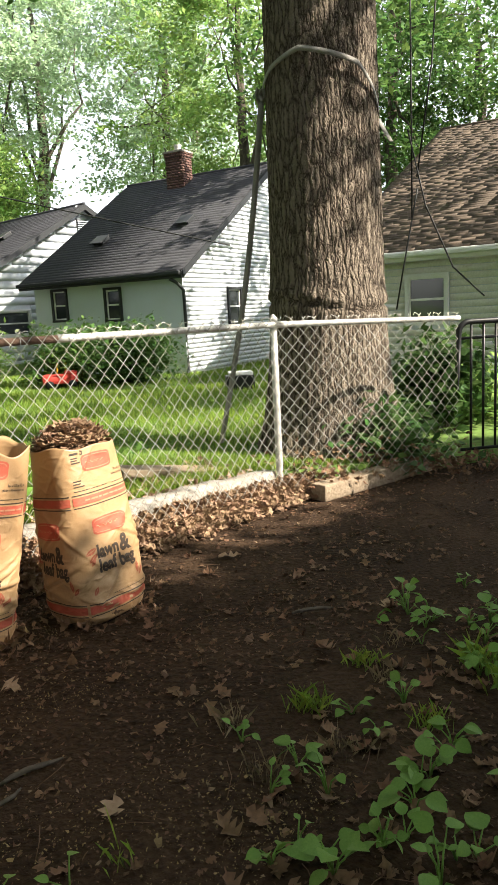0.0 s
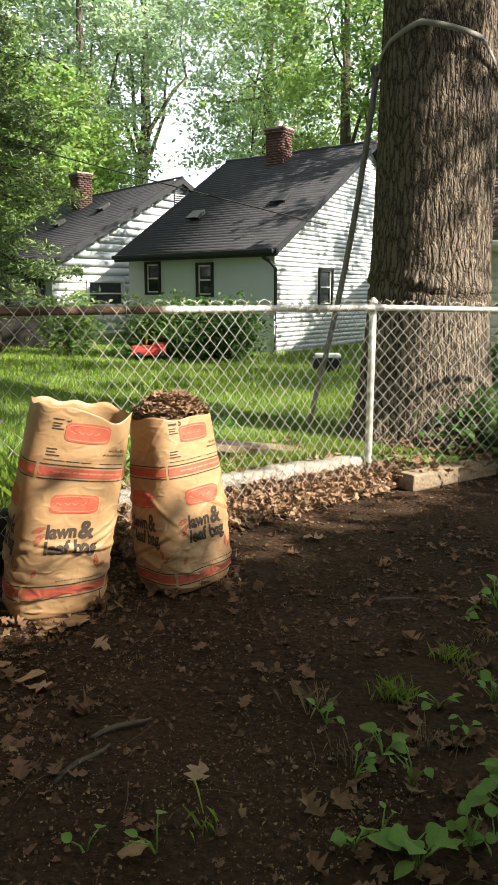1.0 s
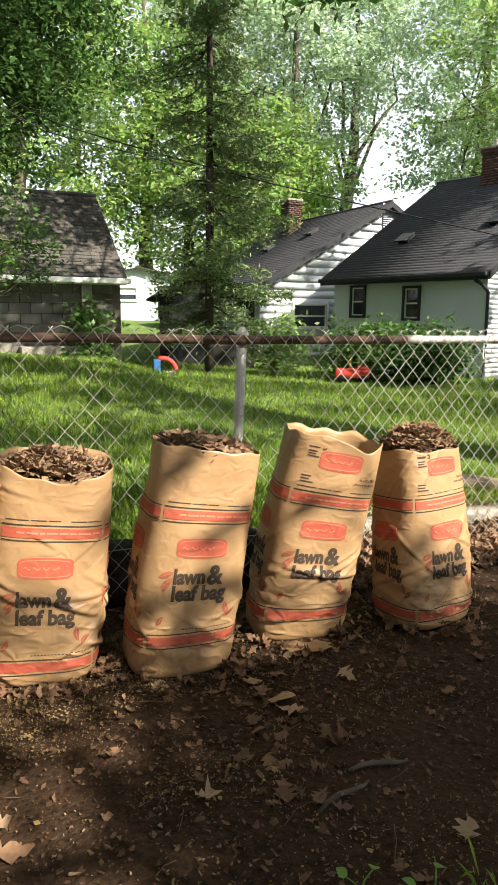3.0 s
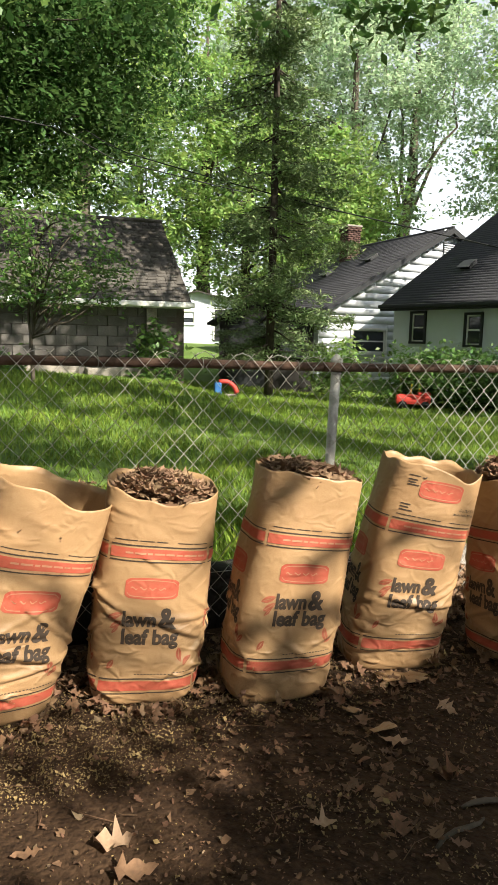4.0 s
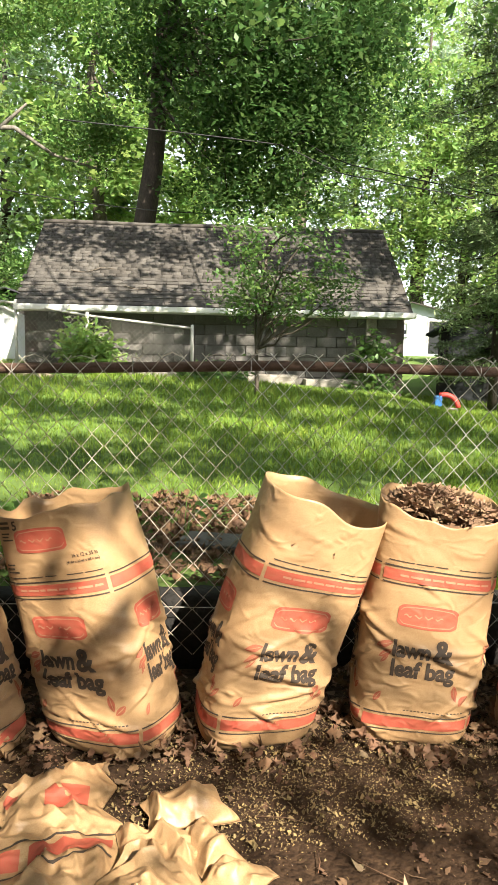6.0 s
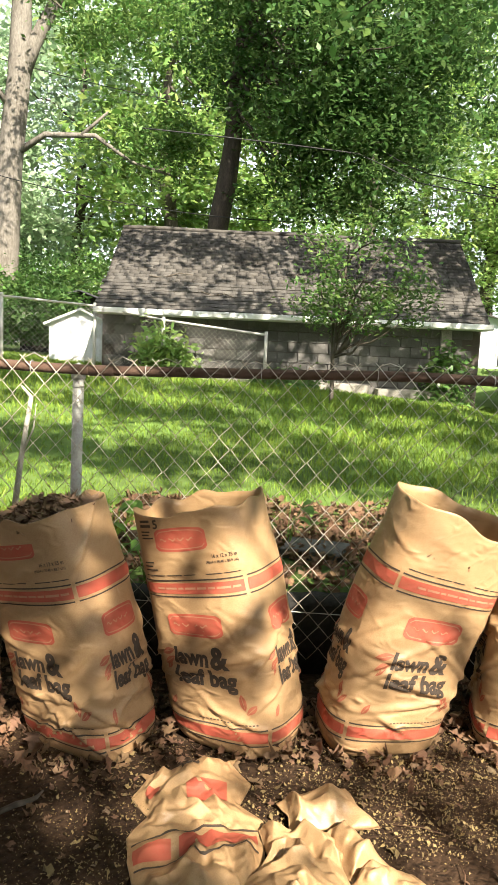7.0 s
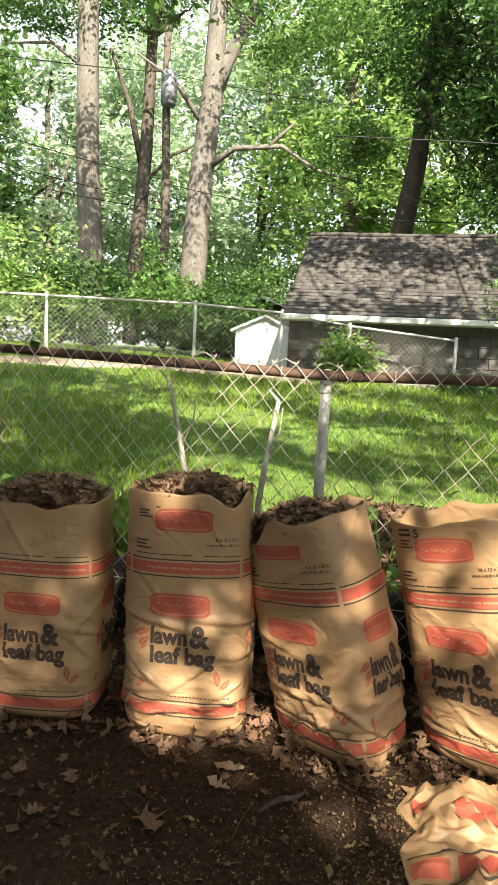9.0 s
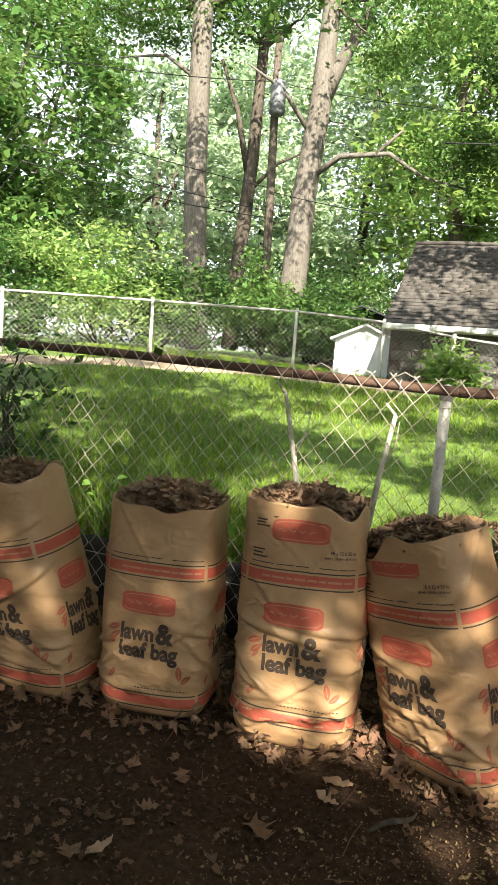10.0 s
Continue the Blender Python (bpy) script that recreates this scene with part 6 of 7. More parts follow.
# tall trunks past the far fence
def fork_tree(label, P, R, forks, crowns, m, seed):
    base = np.array(P[0])
    root = empty("tree", base)
    tubes("trunk", [(np.array(P) - base, R)], m, root, sides=14)
    for f, rr in forks:
        tubes("limb", [(np.array(f) - base, np.linspace(rr[0], rr[1], len(f)))], m, root, sides=10)
    allC, lines = [], []
    for q, (c, rad, n) in enumerate(crowns):
        C, cc = clumps(c, rad, n, 120, 0.42, seed * 13 + q)
        allC.append(C)
        for k in range(9):
            fork = np.array(P[-2 if k % 2 else -1])
            if np.linalg.norm(cc[k] - fork) < 5.0:
                lines.append(limb(fork - base, cc[k] - base, 0.07, 0.01, seed + k, 8, 0.15))
    for ln in lines:
        tubes("limb", [ln], M_BARK2, root, sides=6)
    leaf_cloud("crown", np.vstack(allC) - base, 0.12, M_LEAF, seed, root)
    tagged(root, label, "tree")


fork_tree("tall straight tree with patchy bark toned pale for sun past the far fence", [(-24.2, 5.75, 0.3), (-24.2, 5.7, 1.7), (-24.27, 5.47, 5.8), (-24.3, 5.4, 10.7), (-24.3, 5.3, 14)], [0.5, 0.40, 0.36, 0.32, 0.26],
          [(((-24.25, 5.45, 8.5), (-24.6, 4.4, 9.2), (-25.0, 3.0, 9.0)), (0.09, 0.02))], [((-25, 3.4, 11.4), (2.8, 2.8, 2.4), 60), ((-24, 7.5, 12.5), (2.6, 2.6, 1.8), 40)], M_PALEBARK, 410)
fork_tree("tall forked tree with bark toned pale for dappled sun past the far fence", [(-23.2, 8.55, 0.3), (-23.2, 8.75, 3.0), (-23.17, 8.87, 5.6), (-23.07, 9.11, 8.2), (-23.02, 9.2, 11.1), (-23.0, 9.2, 14)], [0.5, 0.42, 0.38, 0.34, 0.27, 0.2],
          [(((-23.05, 9.1, 8.0), (-22.9, 9.5, 9.2), (-22.6, 10.2, 10.8), (-22.3, 10.9, 13)), (0.26, 0.14)),
           (((-23.1, 8.95, 5.9), (-22.3, 9.6, 6.5), (-21.23, 10.7, 6.5), (-20.7, 11.6, 5.85), (-19.96, 12.8, 5.5)), (0.11, 0.03)),
           (((-21.5, 10.4, 6.5), (-21.06, 11.0, 7.2)), (0.07, 0.03)),
           (((-23.1, 8.9, 7.2), (-23.2, 7.9, 8.4), (-23.4, 6.8, 9.0)), (0.10, 0.03))], [((-22, 11.6, 11.2), (2.8, 2.8, 1.9), 60), ((-20.4, 12.6, 6.3), (1.3, 1.3, 0.8), 22)], M_PALEBARK, 420)
# its second crown, out of view, is added to shade the pale trunks
fork_tree("slim dark tree past the far fence", [(-24.8, 7.2, 0.3), (-24.81, 7.24, 2.5), (-24.72, 7.5, 6.5), (-24.7, 7.6, 10), (-24.5, 8.0, 13)], [0.3, 0.25, 0.21, 0.17, 0.12],
          [(((-24.75, 7.4, 6.0), (-24.8, 6.9, 8.0), (-24.9, 6.3, 9.5)), (0.12, 0.05)), (((-24.75, 7.45, 5.5), (-24.2, 8.2, 6.4), (-23.6, 9.0, 6.8)), (0.07, 0.03))], [((-24.9, 6.8, 11.8), (2.4, 2.4, 1.8), 45), ((-17.2, 5.2, 10.4), (2.8, 4.2, 1.5), 70)], M_BARK2, 430)


def conifer(base, h, seed):
    root = empty("conifer", base)
    r = np.random.default_rng(seed)
    tubes("trunk", [([(0, 0, 0), (0.03, 0, h * 0.3), (0, 0.05, h * 0.7), (0.02, 0, h)], [0.10, 0.085, 0.05, 0.015])], M_BARKD, root, sides=10)
    lines, C, D = [], [], []
    z = 1.3
    while z < h - 0.3:
        n = r.integers(4, 7)
        for k in range(n):
            if r.random() < 0.30:
                continue
            a = r.uniform(0, 6.28)
            ln = (0.45 + 1.55 * (1 - z / h) ** 0.8) * r.uniform(0.5, 1.35)
            t = np.linspace(0, 1, 6)
            droop = -0.35 * ln * t + 0.22 * ln * t ** 2
            P = np.stack([np.cos(a) * ln * t, np.sin(a) * ln * t, z + droop + 0.05 * r.standard_normal(6)], -1)
            lines.append((P, np.linspace(0.022, 0.004, 6)))
            m = int(260 * ln)
            tt = r.uniform(0.12, 1, m)
            q = np.stack([np.interp(tt, t, P[:, j]) for j in range(3)], -1)
            side = np.array((-math.sin(a), math.cos(a), 0)) * (r.normal(0, 0.2, m) * (1.15 - tt * 0.6))[:, None]
            C.append(q + side + np.stack([0 * tt, 0 * tt, -np.abs(r.normal(0, 0.14, m))], -1))
        z += r.uniform(0.2, 0.4)
    for ln in lines:
        tubes("branch", [ln], M_BARKD, root, sides=5)
    leaf_cloud("needles", np.vstack(C), 0.042, M_NEEDLE, seed, root, flat=0.9, long=3.0)
    tagged(root, "tall thin dark conifer with drooping branches", "tree")


conifer((-7.75, 14.5, -0.05), 12.5, 500)


def bush(name, label, loc, radii, n, per, size, m, seed, spread=0.18, group="", stems=10):
    C, cc = clumps((0, 0, radii[2]), radii, n, per, spread, seed, hollow=0.15, zmin=0.01)
    root = empty(name, loc)
    leaf_cloud("foliage", C, size, m, seed, root)
    for k in range(min(stems, n)):
        tubes("stem", [limb((0.05 * math.cos(k), 0.05 * math.sin(k), -0.05), cc[k], 0.012, 0.004, seed + k, 6, 0.1)], M_BARK2, root, sides=5)
    tagged(root, label, "shrub" if name == "shrub" else "plant", group)
    return root


bush("shrub", "feathery dark green hedge bush in front of the white house", (-4.5, 15.9, -0.05), (0.85, 0.7, 0.72), 120, 45, 0.08, M_LEAF, 520)
bush("shrub", "feathery dark green hedge bush in front of the white house", (-3.1, 15.6, -0.05), (0.8, 0.7, 0.66), 110, 45, 0.08, M_LEAFD, 521)
bush("shrub", "small light green shrub beside the boarded house", (-6.6, 15.6, -0.05), (0.6, 0.6, 0.7), 60, 40, 0.09, M_LEAFY, 522)
bush("shrub", "leafy green vine bush against the far fence", (-12.2, 7.7, 0.1), (0.45, 0.45, 0.5), 60, 36, 0.11, M_LEAFY, 523)
bush("shrub", "leafy green vine on the garage corner", (-8.9, 11.9, -0.1), (0.35, 0.35, 0.9), 50, 30, 0.09, M_LEAF, 524)
bush("shrub", "low weeds along the block garage", (-10.6, 9.4, -0.05), (0.6, 0.7, 0.3), 50, 30, 0.09, M_LEAF, 525)
bush("shrub", "broad-leaved green bush by the cream house", (1.75, 7.95, 0.1), (0.36, 0.3, 0.46), 60, 26, 0.10, M_LEAFD, 526)
bush("shrub", "bright low ground cover behind the fence", (1.9, 8.6, 0.05), (0.9, 0.5, 0.22), 90, 30, 0.09, M_LEAFY, 527)
bush("shrub", "dark vine creeping over the rail of the fence", fpt(5.02, 0.05, 0.62), (0.15, 0.15, 0.34), 26, 26, 0.045, M_LEAFD, 528)
bush("shrub", "low ivy at the foot of the oak", (1.05, 6.35, 0.05), (0.22, 0.2, 0.22), 30, 24, 0.07, M_LEAFD, 529)
# sapling in front of the garage
tree("young leafy sapling in front of the garage", (-8.3, 8.25, 0.1), (-8.2, 8.35, 2.6), 0.035, 0.012, [((-8.0, 8.45, 2.35), (0.9, 0.9, 0.8), 34), ((-7.55, 8.85, 1.75), (0.5, 0.5, 0.4), 16), ((-8.1, 8.4, 1.7), (0.75, 0.75, 0.5), 28)], M_LEAF, M_BARK2, 0.058, 530, per=50, n_limb=9, clump=0.17)


# ---- the far yards rise gently: things past the lawn's end are set out along their bearings to full height ----
BEARING = (112, 119, 122, 128, 132, 143, 150, 161)


def far_point(x, y, z):
    """Where a point of the level sketch of the far yards lies on the rising ground, with its turn and size there."""
    az = math.degrees(math.atan2(y - 0.1, x + 0.6))
    ex = np.interp(az, BEARING, (-0.02, -0.28, -0.35, -0.46, -0.56, -0.84, -0.90, -0.95))
    ey = np.interp(az, BEARING, (0.52, 0.38, 0.33, 0.34, 0.40, 0.02, -0.10, -0.20))
    turn = radians(np.interp(az, BEARING, (0.28, 0.33, 0.33, 0.45, 0.80, 0.35, 0.23, 0.07)))
    rise = radians(np.interp(az, BEARING, (0, 0.2, 0.3, 0.6, 2.15, 2.3, 2.45, 2.65)))
    d, a = math.hypot(x - ex, y - ey), math.atan2(y - ey, x - ex) + turn
    h = 1.335 + d * math.tan(math.atan2(z - 1.38, d) + rise)
    return Vector((ex + d * math.cos(a), ey + d * math.sin(a), h)), turn, 1.015


def set_out(ob, height):
    """Moves a thing as a whole, held at the given height of it."""
    p = ob.matrix_world.translation.copy()
    to, turn, size = far_point(p.x, p.y, p.z + height)
    ob.matrix_world = Matrix.Translation(to - Vector((0, 0, size * height))) @ Matrix.Rotation(turn, 4, "Z") @ Matrix.Scale(size, 4) @ Matrix.Translation(-p) @ ob.matrix_world


bpy.context.view_layer.update()
for ob in [o for o in scene.objects if o.parent is None]:
    kind_of = ob.name.split(".")[0]
    p = ob.matrix_world.translation
    if kind_of in ("tree", "shrub", "utility_pole", "garden_shed", "outbuilding") and p.y > -1.5 and p.x < -5 and math.atan2(p.y - 0.1, p.x + 0.6) > radians(116):
        set_out(ob, 6.0 if kind_of in ("tree", "utility_pole") else 1.0)
    elif kind_of == "overhead_cable":
        for v in ob.data.vertices:
            v.co = far_point(*v.co)[0]
bpy.context.view_layer.update()


# ---- unseen trees behind the camera, crowns placed by where shade should fall ----
def shade_trees():
    def keep_dark(s, n):
        front = np.interp(s, [-3.3, -3.0, 0.55, 0.8, 1.9, 2.1, 3.0, 3.2], [-0.1, -0.9, -0.8, -1.8, -2.0, -1.4, -1.3, -0.95])
        return np.clip((front - n) / 0.25, 0, 1) * np.interp(s, [2.6, 3.4], [0.97, 0.6])

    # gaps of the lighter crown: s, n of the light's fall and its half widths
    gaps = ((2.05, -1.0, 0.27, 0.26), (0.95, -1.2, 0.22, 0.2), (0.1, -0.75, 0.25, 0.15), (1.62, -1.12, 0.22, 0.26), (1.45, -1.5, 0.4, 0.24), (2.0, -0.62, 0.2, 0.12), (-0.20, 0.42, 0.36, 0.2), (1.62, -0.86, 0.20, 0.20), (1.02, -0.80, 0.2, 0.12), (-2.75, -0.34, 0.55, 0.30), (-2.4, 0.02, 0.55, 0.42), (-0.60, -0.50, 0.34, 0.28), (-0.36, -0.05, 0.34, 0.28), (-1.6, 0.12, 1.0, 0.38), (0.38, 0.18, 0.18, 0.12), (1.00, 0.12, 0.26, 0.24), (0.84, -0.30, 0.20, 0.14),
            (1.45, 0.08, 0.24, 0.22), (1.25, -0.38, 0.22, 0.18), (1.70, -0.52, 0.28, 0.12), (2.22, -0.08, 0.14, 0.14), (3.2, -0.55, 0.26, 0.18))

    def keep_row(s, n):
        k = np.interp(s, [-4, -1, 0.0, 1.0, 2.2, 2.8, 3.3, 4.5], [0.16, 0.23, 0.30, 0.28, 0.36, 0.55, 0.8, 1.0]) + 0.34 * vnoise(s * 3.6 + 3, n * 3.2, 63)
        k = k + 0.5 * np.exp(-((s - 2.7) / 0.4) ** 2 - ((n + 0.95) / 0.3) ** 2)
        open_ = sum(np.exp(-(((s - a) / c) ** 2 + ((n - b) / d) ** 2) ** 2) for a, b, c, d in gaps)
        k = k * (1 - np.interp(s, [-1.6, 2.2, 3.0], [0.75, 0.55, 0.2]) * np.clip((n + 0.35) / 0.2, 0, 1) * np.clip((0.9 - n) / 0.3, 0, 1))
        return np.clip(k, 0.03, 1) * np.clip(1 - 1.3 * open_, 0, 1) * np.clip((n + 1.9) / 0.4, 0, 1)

    def keep_lawn(s, n):
        edge = 4.3 + 0.42 * (n - 2.2) + 1.1 * (vnoise(s * 0.9, n * 0.9, 65) - 0.5)
        return np.clip((s - edge) / 0.5, 0, 1) * np.clip(0.45 + 0.7 * vnoise(s * 1.7, n * 1.7, 66), 0, 1)

    for base, h, args, fn, seed, per, spread, thick, leaf, lab in (((9.6, -3.4, 0), 7.0, (-5, 7.5, -7.0, -0.05, 4300, 5.2, 8.2), keep_dark, 611, 26, 0.2, 0.07, 0.15, "broad unseen tree placed behind the camera to shade the yard"),
                                                      ((7.6, 3.2, 0), 5.5, (-4.6, 6.5, -1.7, 1.3, 860, 5.0, 7.0), keep_row, 612, 22, 0.15, 0.022, 0.12, "lighter unseen tree placed to cast dappled shade over the bags"),
                                                      ((4.6, -4.4, 0), 6.5, (3.9, 10.5, 1.0, 8.6, 900, 7.2, 9.2), keep_lawn, 613, 26, 0.24, 0.07, 0.15, "tall unseen tree placed to shade the end of the lawn")):
        root = empty("shade_tree", base)
        o = np.array(base)
        P, R = limb((0, 0, -0.1), (0.2, 0.1, h), 0.34, 0.14, seed, 12, 0.04)
        tubes("trunk", [(P, R)], M_BARK2, root, sides=14)
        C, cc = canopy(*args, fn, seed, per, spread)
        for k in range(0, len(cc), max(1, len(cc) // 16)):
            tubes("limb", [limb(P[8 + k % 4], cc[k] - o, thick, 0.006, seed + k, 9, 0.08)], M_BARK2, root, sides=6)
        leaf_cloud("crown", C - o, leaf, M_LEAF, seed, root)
        tagged(root, lab, "tree")


shade_trees()
# unseen trees added behind the camera to cut the sky's fill light
for k, (x, y, h, w) in enumerate(((3.5, -6.8, 13, 4.2), (-3.0, -7.0, 14, 4.4), (-9.5, -7.5, 13, 4.4), (10.5, -8.5, 14, 4.6), (20, -4, 13, 4.4), (20, 7, 13, 4.4))):
    tree("unseen leafy tree added behind the camera against sky light", (x, y, 0), (x + 0.2, y, h * 0.8), 0.3, 0.08, [((x, y, h * 0.55), (w, w * 0.85, h * 0.48), 190)], M_LEAF, M_BARK2, 0.42, 640 + k, per=30, clump=0.62)


# ---- lawn grass ----
def blades(name, X, Y, H, W, material, seed, label, category):
    r = np.random.default_rng(seed)
    n = len(X)
    Z = ground_z(X, Y) - 0.005
    a = r.uniform(0, 6.28, n)
    lean = r.normal(0, 0.35, (n, 2)) * H[:, None]
    dx, dy = np.cos(a) * W, np.sin(a) * W
    V = np.stack([np.stack([X - dx, Y - dy, Z], -1), np.stack([X + dx, Y + dy, Z], -1),
                  np.stack([X + dx * 0.7 + lean[:, 0] * 0.45, Y + dy * 0.7 + lean[:, 1] * 0.45, Z + H * 0.6], -1),
                  np.stack([X + lean[:, 0], Y + lean[:, 1], Z + H], -1)], 1).reshape(-1, 3)
    F = np.arange(4 * n).reshape(-1, 4)
    ob = raw(name, V, F, material)
    tagged(ob, label, category, kind="stuff")


def build_lawn():
    r = np.random.default_rng(21)
    n = 135000
    nn = 0.22 + 15.5 * r.uniform(0, 1, n) ** 1.7
    ss = r.uniform(-1, 1, n) * (4.5 + nn * 0.75) + 1.0 - nn * 0.12
    p = fxy(ss, nn + fence_n(np.maximum(ss, -8)))
    X, Y = p[:, 0], p[:, 1]
    ok = (np.hypot(X - 0.55, Y - 6.9) > 0.75) & ~((ss > 1.0) & (ss < 2.8) & (nn < 1.6 + 0.3 * np.sin(ss * 5)))
    strip = np.interp(Y, [-4.1, 1.6, 4.8, 6.6], [-14.6, -14.0, -13.2, -12.2])
    ok &= ~((np.abs(X - strip) < 0.8 + 0.15 * np.sin(Y * 3)) & (Y < 7.2))
    ok &= ~((nn > 10.55) & (ss > -2.6) & (ss < 5.4))
    bare = vnoise(X * 0.8, Y * 0.8, 9)
    ok &= (bare > -0.9) | (r.random(n) < 0.3)
    X, Y, nn = X[ok], Y[ok], nn[ok]
    tall = 1 + 0.5 * vnoise(X * 1.1, Y * 1.1, 14)
    H = (0.05 + 0.03 * r.random(len(X))) * np.clip(tall, 0.5, 1.6) * (1 + 0.02 * nn)
    W = 0.0026 + 0.0007 * nn
    blades("lawn_grass", X, Y, H, W, M_GRASS, 22, "bright green uncut lawn grass past the fence", "grass")
    # rough taller grass along the fence
    n = 5200
    ss = r.uniform(-2.5, 6.5, n)
    nn = 0.2 + np.abs(r.normal(0, 0.35, n))
    ok = ~((ss > 1.0) & (ss < 2.8))
    p = fxy(ss[ok], nn[ok])
    tall = np.interp(ss[ok], [-0.9, -0.4, 0.6, 1.2], [0.35, 0.9, 0.6, 1.0])
    blades("fence_grass", p[:, 0], p[:, 1], r.uniform(0.1, 0.30, ok.sum()) * tall, np.full(ok.sum(), 0.0035), M_GRASS, 23, "rough green grass along the foot of the fence", "grass")


build_lawn()


# ---- fallen leaves ----
def yard_mask(x, y):
    s, n = sn(x, y)
    return n - fence_n(s) < -0.02


def litter_xy(n, r):
    """Places in the yard, thinning out away from its middle."""
    m = int(n * 2.9)
    x, y = r.uniform(-6.6, 4.6, m), r.uniform(-3.6, 7.8, m)
    d = np.hypot(np.maximum(0, np.maximum(-3.9 - x, x - 1.7)), np.maximum(0, np.maximum(-0.3 - y, y - 6.4)))
    ok = r.random(m) < np.exp(-d / 0.9)
    return x[ok], y[ok]


def build_litter():
    r = np.random.default_rng(33)
    # broken old leaves on the soil
    x, y = litter_xy(13500, r)
    n = len(x)
    dens = np.clip(0.45 + 0.6 * vnoise(x * 1.6, y * 1.6, 41), 0.06, 1)
    ok = yard_mask(x, y) & (r.random(n) < dens) & (np.hypot(x - 0.1, y - 0.4) > 0.0)
    P = np.stack([x[ok], y[ok], ground_z(x[ok], y[ok]) + 0.008], -1)
    tagged(leaf_heap("leaf_litter", P, 0.037, M_LITTER, 34, 0.3), "broken brown leaf litter strewn over the soil", "leaf litter", kind="stuff")
    x, y = litter_xy(72000, r)
    n = len(x)
    dens = np.clip(0.45 + 0.8 * vnoise(x * 2.3 + 5, y * 2.3, 43), 0.04, 1)
    ok = yard_mask(x, y) & (r.random(n) < dens)
    C = np.stack([x[ok], y[ok], ground_z(x[ok], y[ok]) + 0.004 + 0.005 * r.random(ok.sum())], -1)
    tagged(flakes("leaf_crumbs", C, 0.0115, M_LITTER, 35, 0.25), "fine crumbs of leaf and bark on the soil", "leaf litter", kind="stuff")
    x, y = litter_xy(12000, r)
    n = len(x)
    ok = yard_mask(x, y) & (r.random(n) < np.clip(0.3 + 0.9 * vnoise(x * 3.1 + 2, y * 3.1, 47), 0.03, 1))
    C = np.stack([x[ok], y[ok], ground_z(x[ok], y[ok]) + 0.006 + 0.006 * r.random(ok.sum())], -1)
    tagged(flakes("pale_crumbs", C, 0.0095, M_CHIP, 39, 0.35), "pale scattered bits of leaf and wood on the soil", "leaf litter", kind="stuff")
    # old curled oak leaves half trodden into the soil, thickest before the corner
    m = 1500
    ss, nn = r.uniform(-3.4, 0.6, m), r.uniform(-3.2, -0.3, m)
    p = fxy(ss, nn)
    p = p[yard_mask(p[:, 0], p[:, 1]) & (r.random(m) < np.clip(0.25 + 0.9 * vnoise(p[:, 0] * 1.9 + 7, p[:, 1] * 1.9, 49), 0.05, 1))]
    tagged(leaf_heap("trodden_leaves", np.c_[p, ground_z(p[:, 0], p[:, 1]) + 0.009], 0.075, M_DRIFT, 50, 0.28), "old brown oak leaves trodden into the soil", "leaves", kind="stuff")
    # catkins and yellow-green seed dust before the bags, massed to brighten the sunlit soil
    m = 120000
    ss, nn = r.uniform(-0.4, 3.2, m), r.uniform(-2.3, -0.35, m)
    p = fxy(ss, nn)
    keep = np.clip(0.8 * vnoise(p[:, 0] * 4.2 + 1, p[:, 1] * 4.2, 81) + 0.3, 0.04, 1) * np.clip(1.25 - np.abs(ss - 1.2) / 1.7, 0.05, 1)
    p = p[r.random(m) < keep]
    C = np.c_[p, ground_z(p[:, 0], p[:, 1]) + 0.008 + 0.005 * r.random(len(p))]
    tagged(flakes("fallen_catkins", C, 0.0052, M_CATKIN, 40, 0.4), "yellow-green fallen catkins before the bags, massed to brighten the sunlit soil", "catkins", kind="stuff")
    # thin dead stalks
    n = 420
    x, y = r.uniform(-4.2, 1.9, n), r.uniform(0.2, 6.4, n)
    ok = yard_mask(x, y)
    lines = []
    for px, py in zip(x[ok], y[ok]):
        a, ln = r.uniform(0, 6.28), r.uniform(0.02, 0.09)
        d, pz = np.array((math.cos(a), math.sin(a), 0)) * ln, float(ground_z(np.array(px), np.array(py))) + 0.01
        lines.append(([np.array((px, py, pz)) - d, np.array((px + r.normal(0, 0.006), py + r.normal(0, 0.006), pz + 0.006)), np.array((px, py, pz)) + d], 0.0014))
    tagged(tubes("dead_stalks", lines, M_LITTER, sides=4), "thin dead stalks and twigs lying on the soil", "twigs", kind="stuff")
    # drifts: at the bags' feet, along the edge, by the corner and the timber
    pts = []
    for (bx, by), lean, *_ in BAGS:
        m = 85
        a = r.uniform(0, 6.28, m)
        d = 0.21 + np.abs(r.normal(0, 0.07, m))
        q = np.stack([bx + d * np.cos(a), by + d * np.sin(a)], -1)
        pts.append(np.c_[q, 0.012 + np.abs(r.normal(0, 0.02, m))])
    m = 3200
    ss = r.uniform(-2.85, -0.3, m)
    hh = r.uniform(0, 1, m)
    nn = -0.02 - 0.24 * (1 - hh) ** 1.3 * r.uniform(0.4, 1.1, m) + 0.05
    p = fxy(ss, nn)
    curb = np.c_[p, 0.02 + hh * (wall_top(ss) - 0.045) * (1 - 0.25 * r.random(m))]
    # leaf colour paler than the other drifts, standing in for sun here
    tagged(leaf_heap("leaf_drift", curb, 0.058, M_FILL, 46, 0.6), "dry leaves, toned paler for sun, heaped against the low concrete edge", "leaves", kind="stuff")
    m = 420
    p = np.stack([r.normal(0.33, 0.20, m), r.normal(5.76, 0.11, m)], -1)
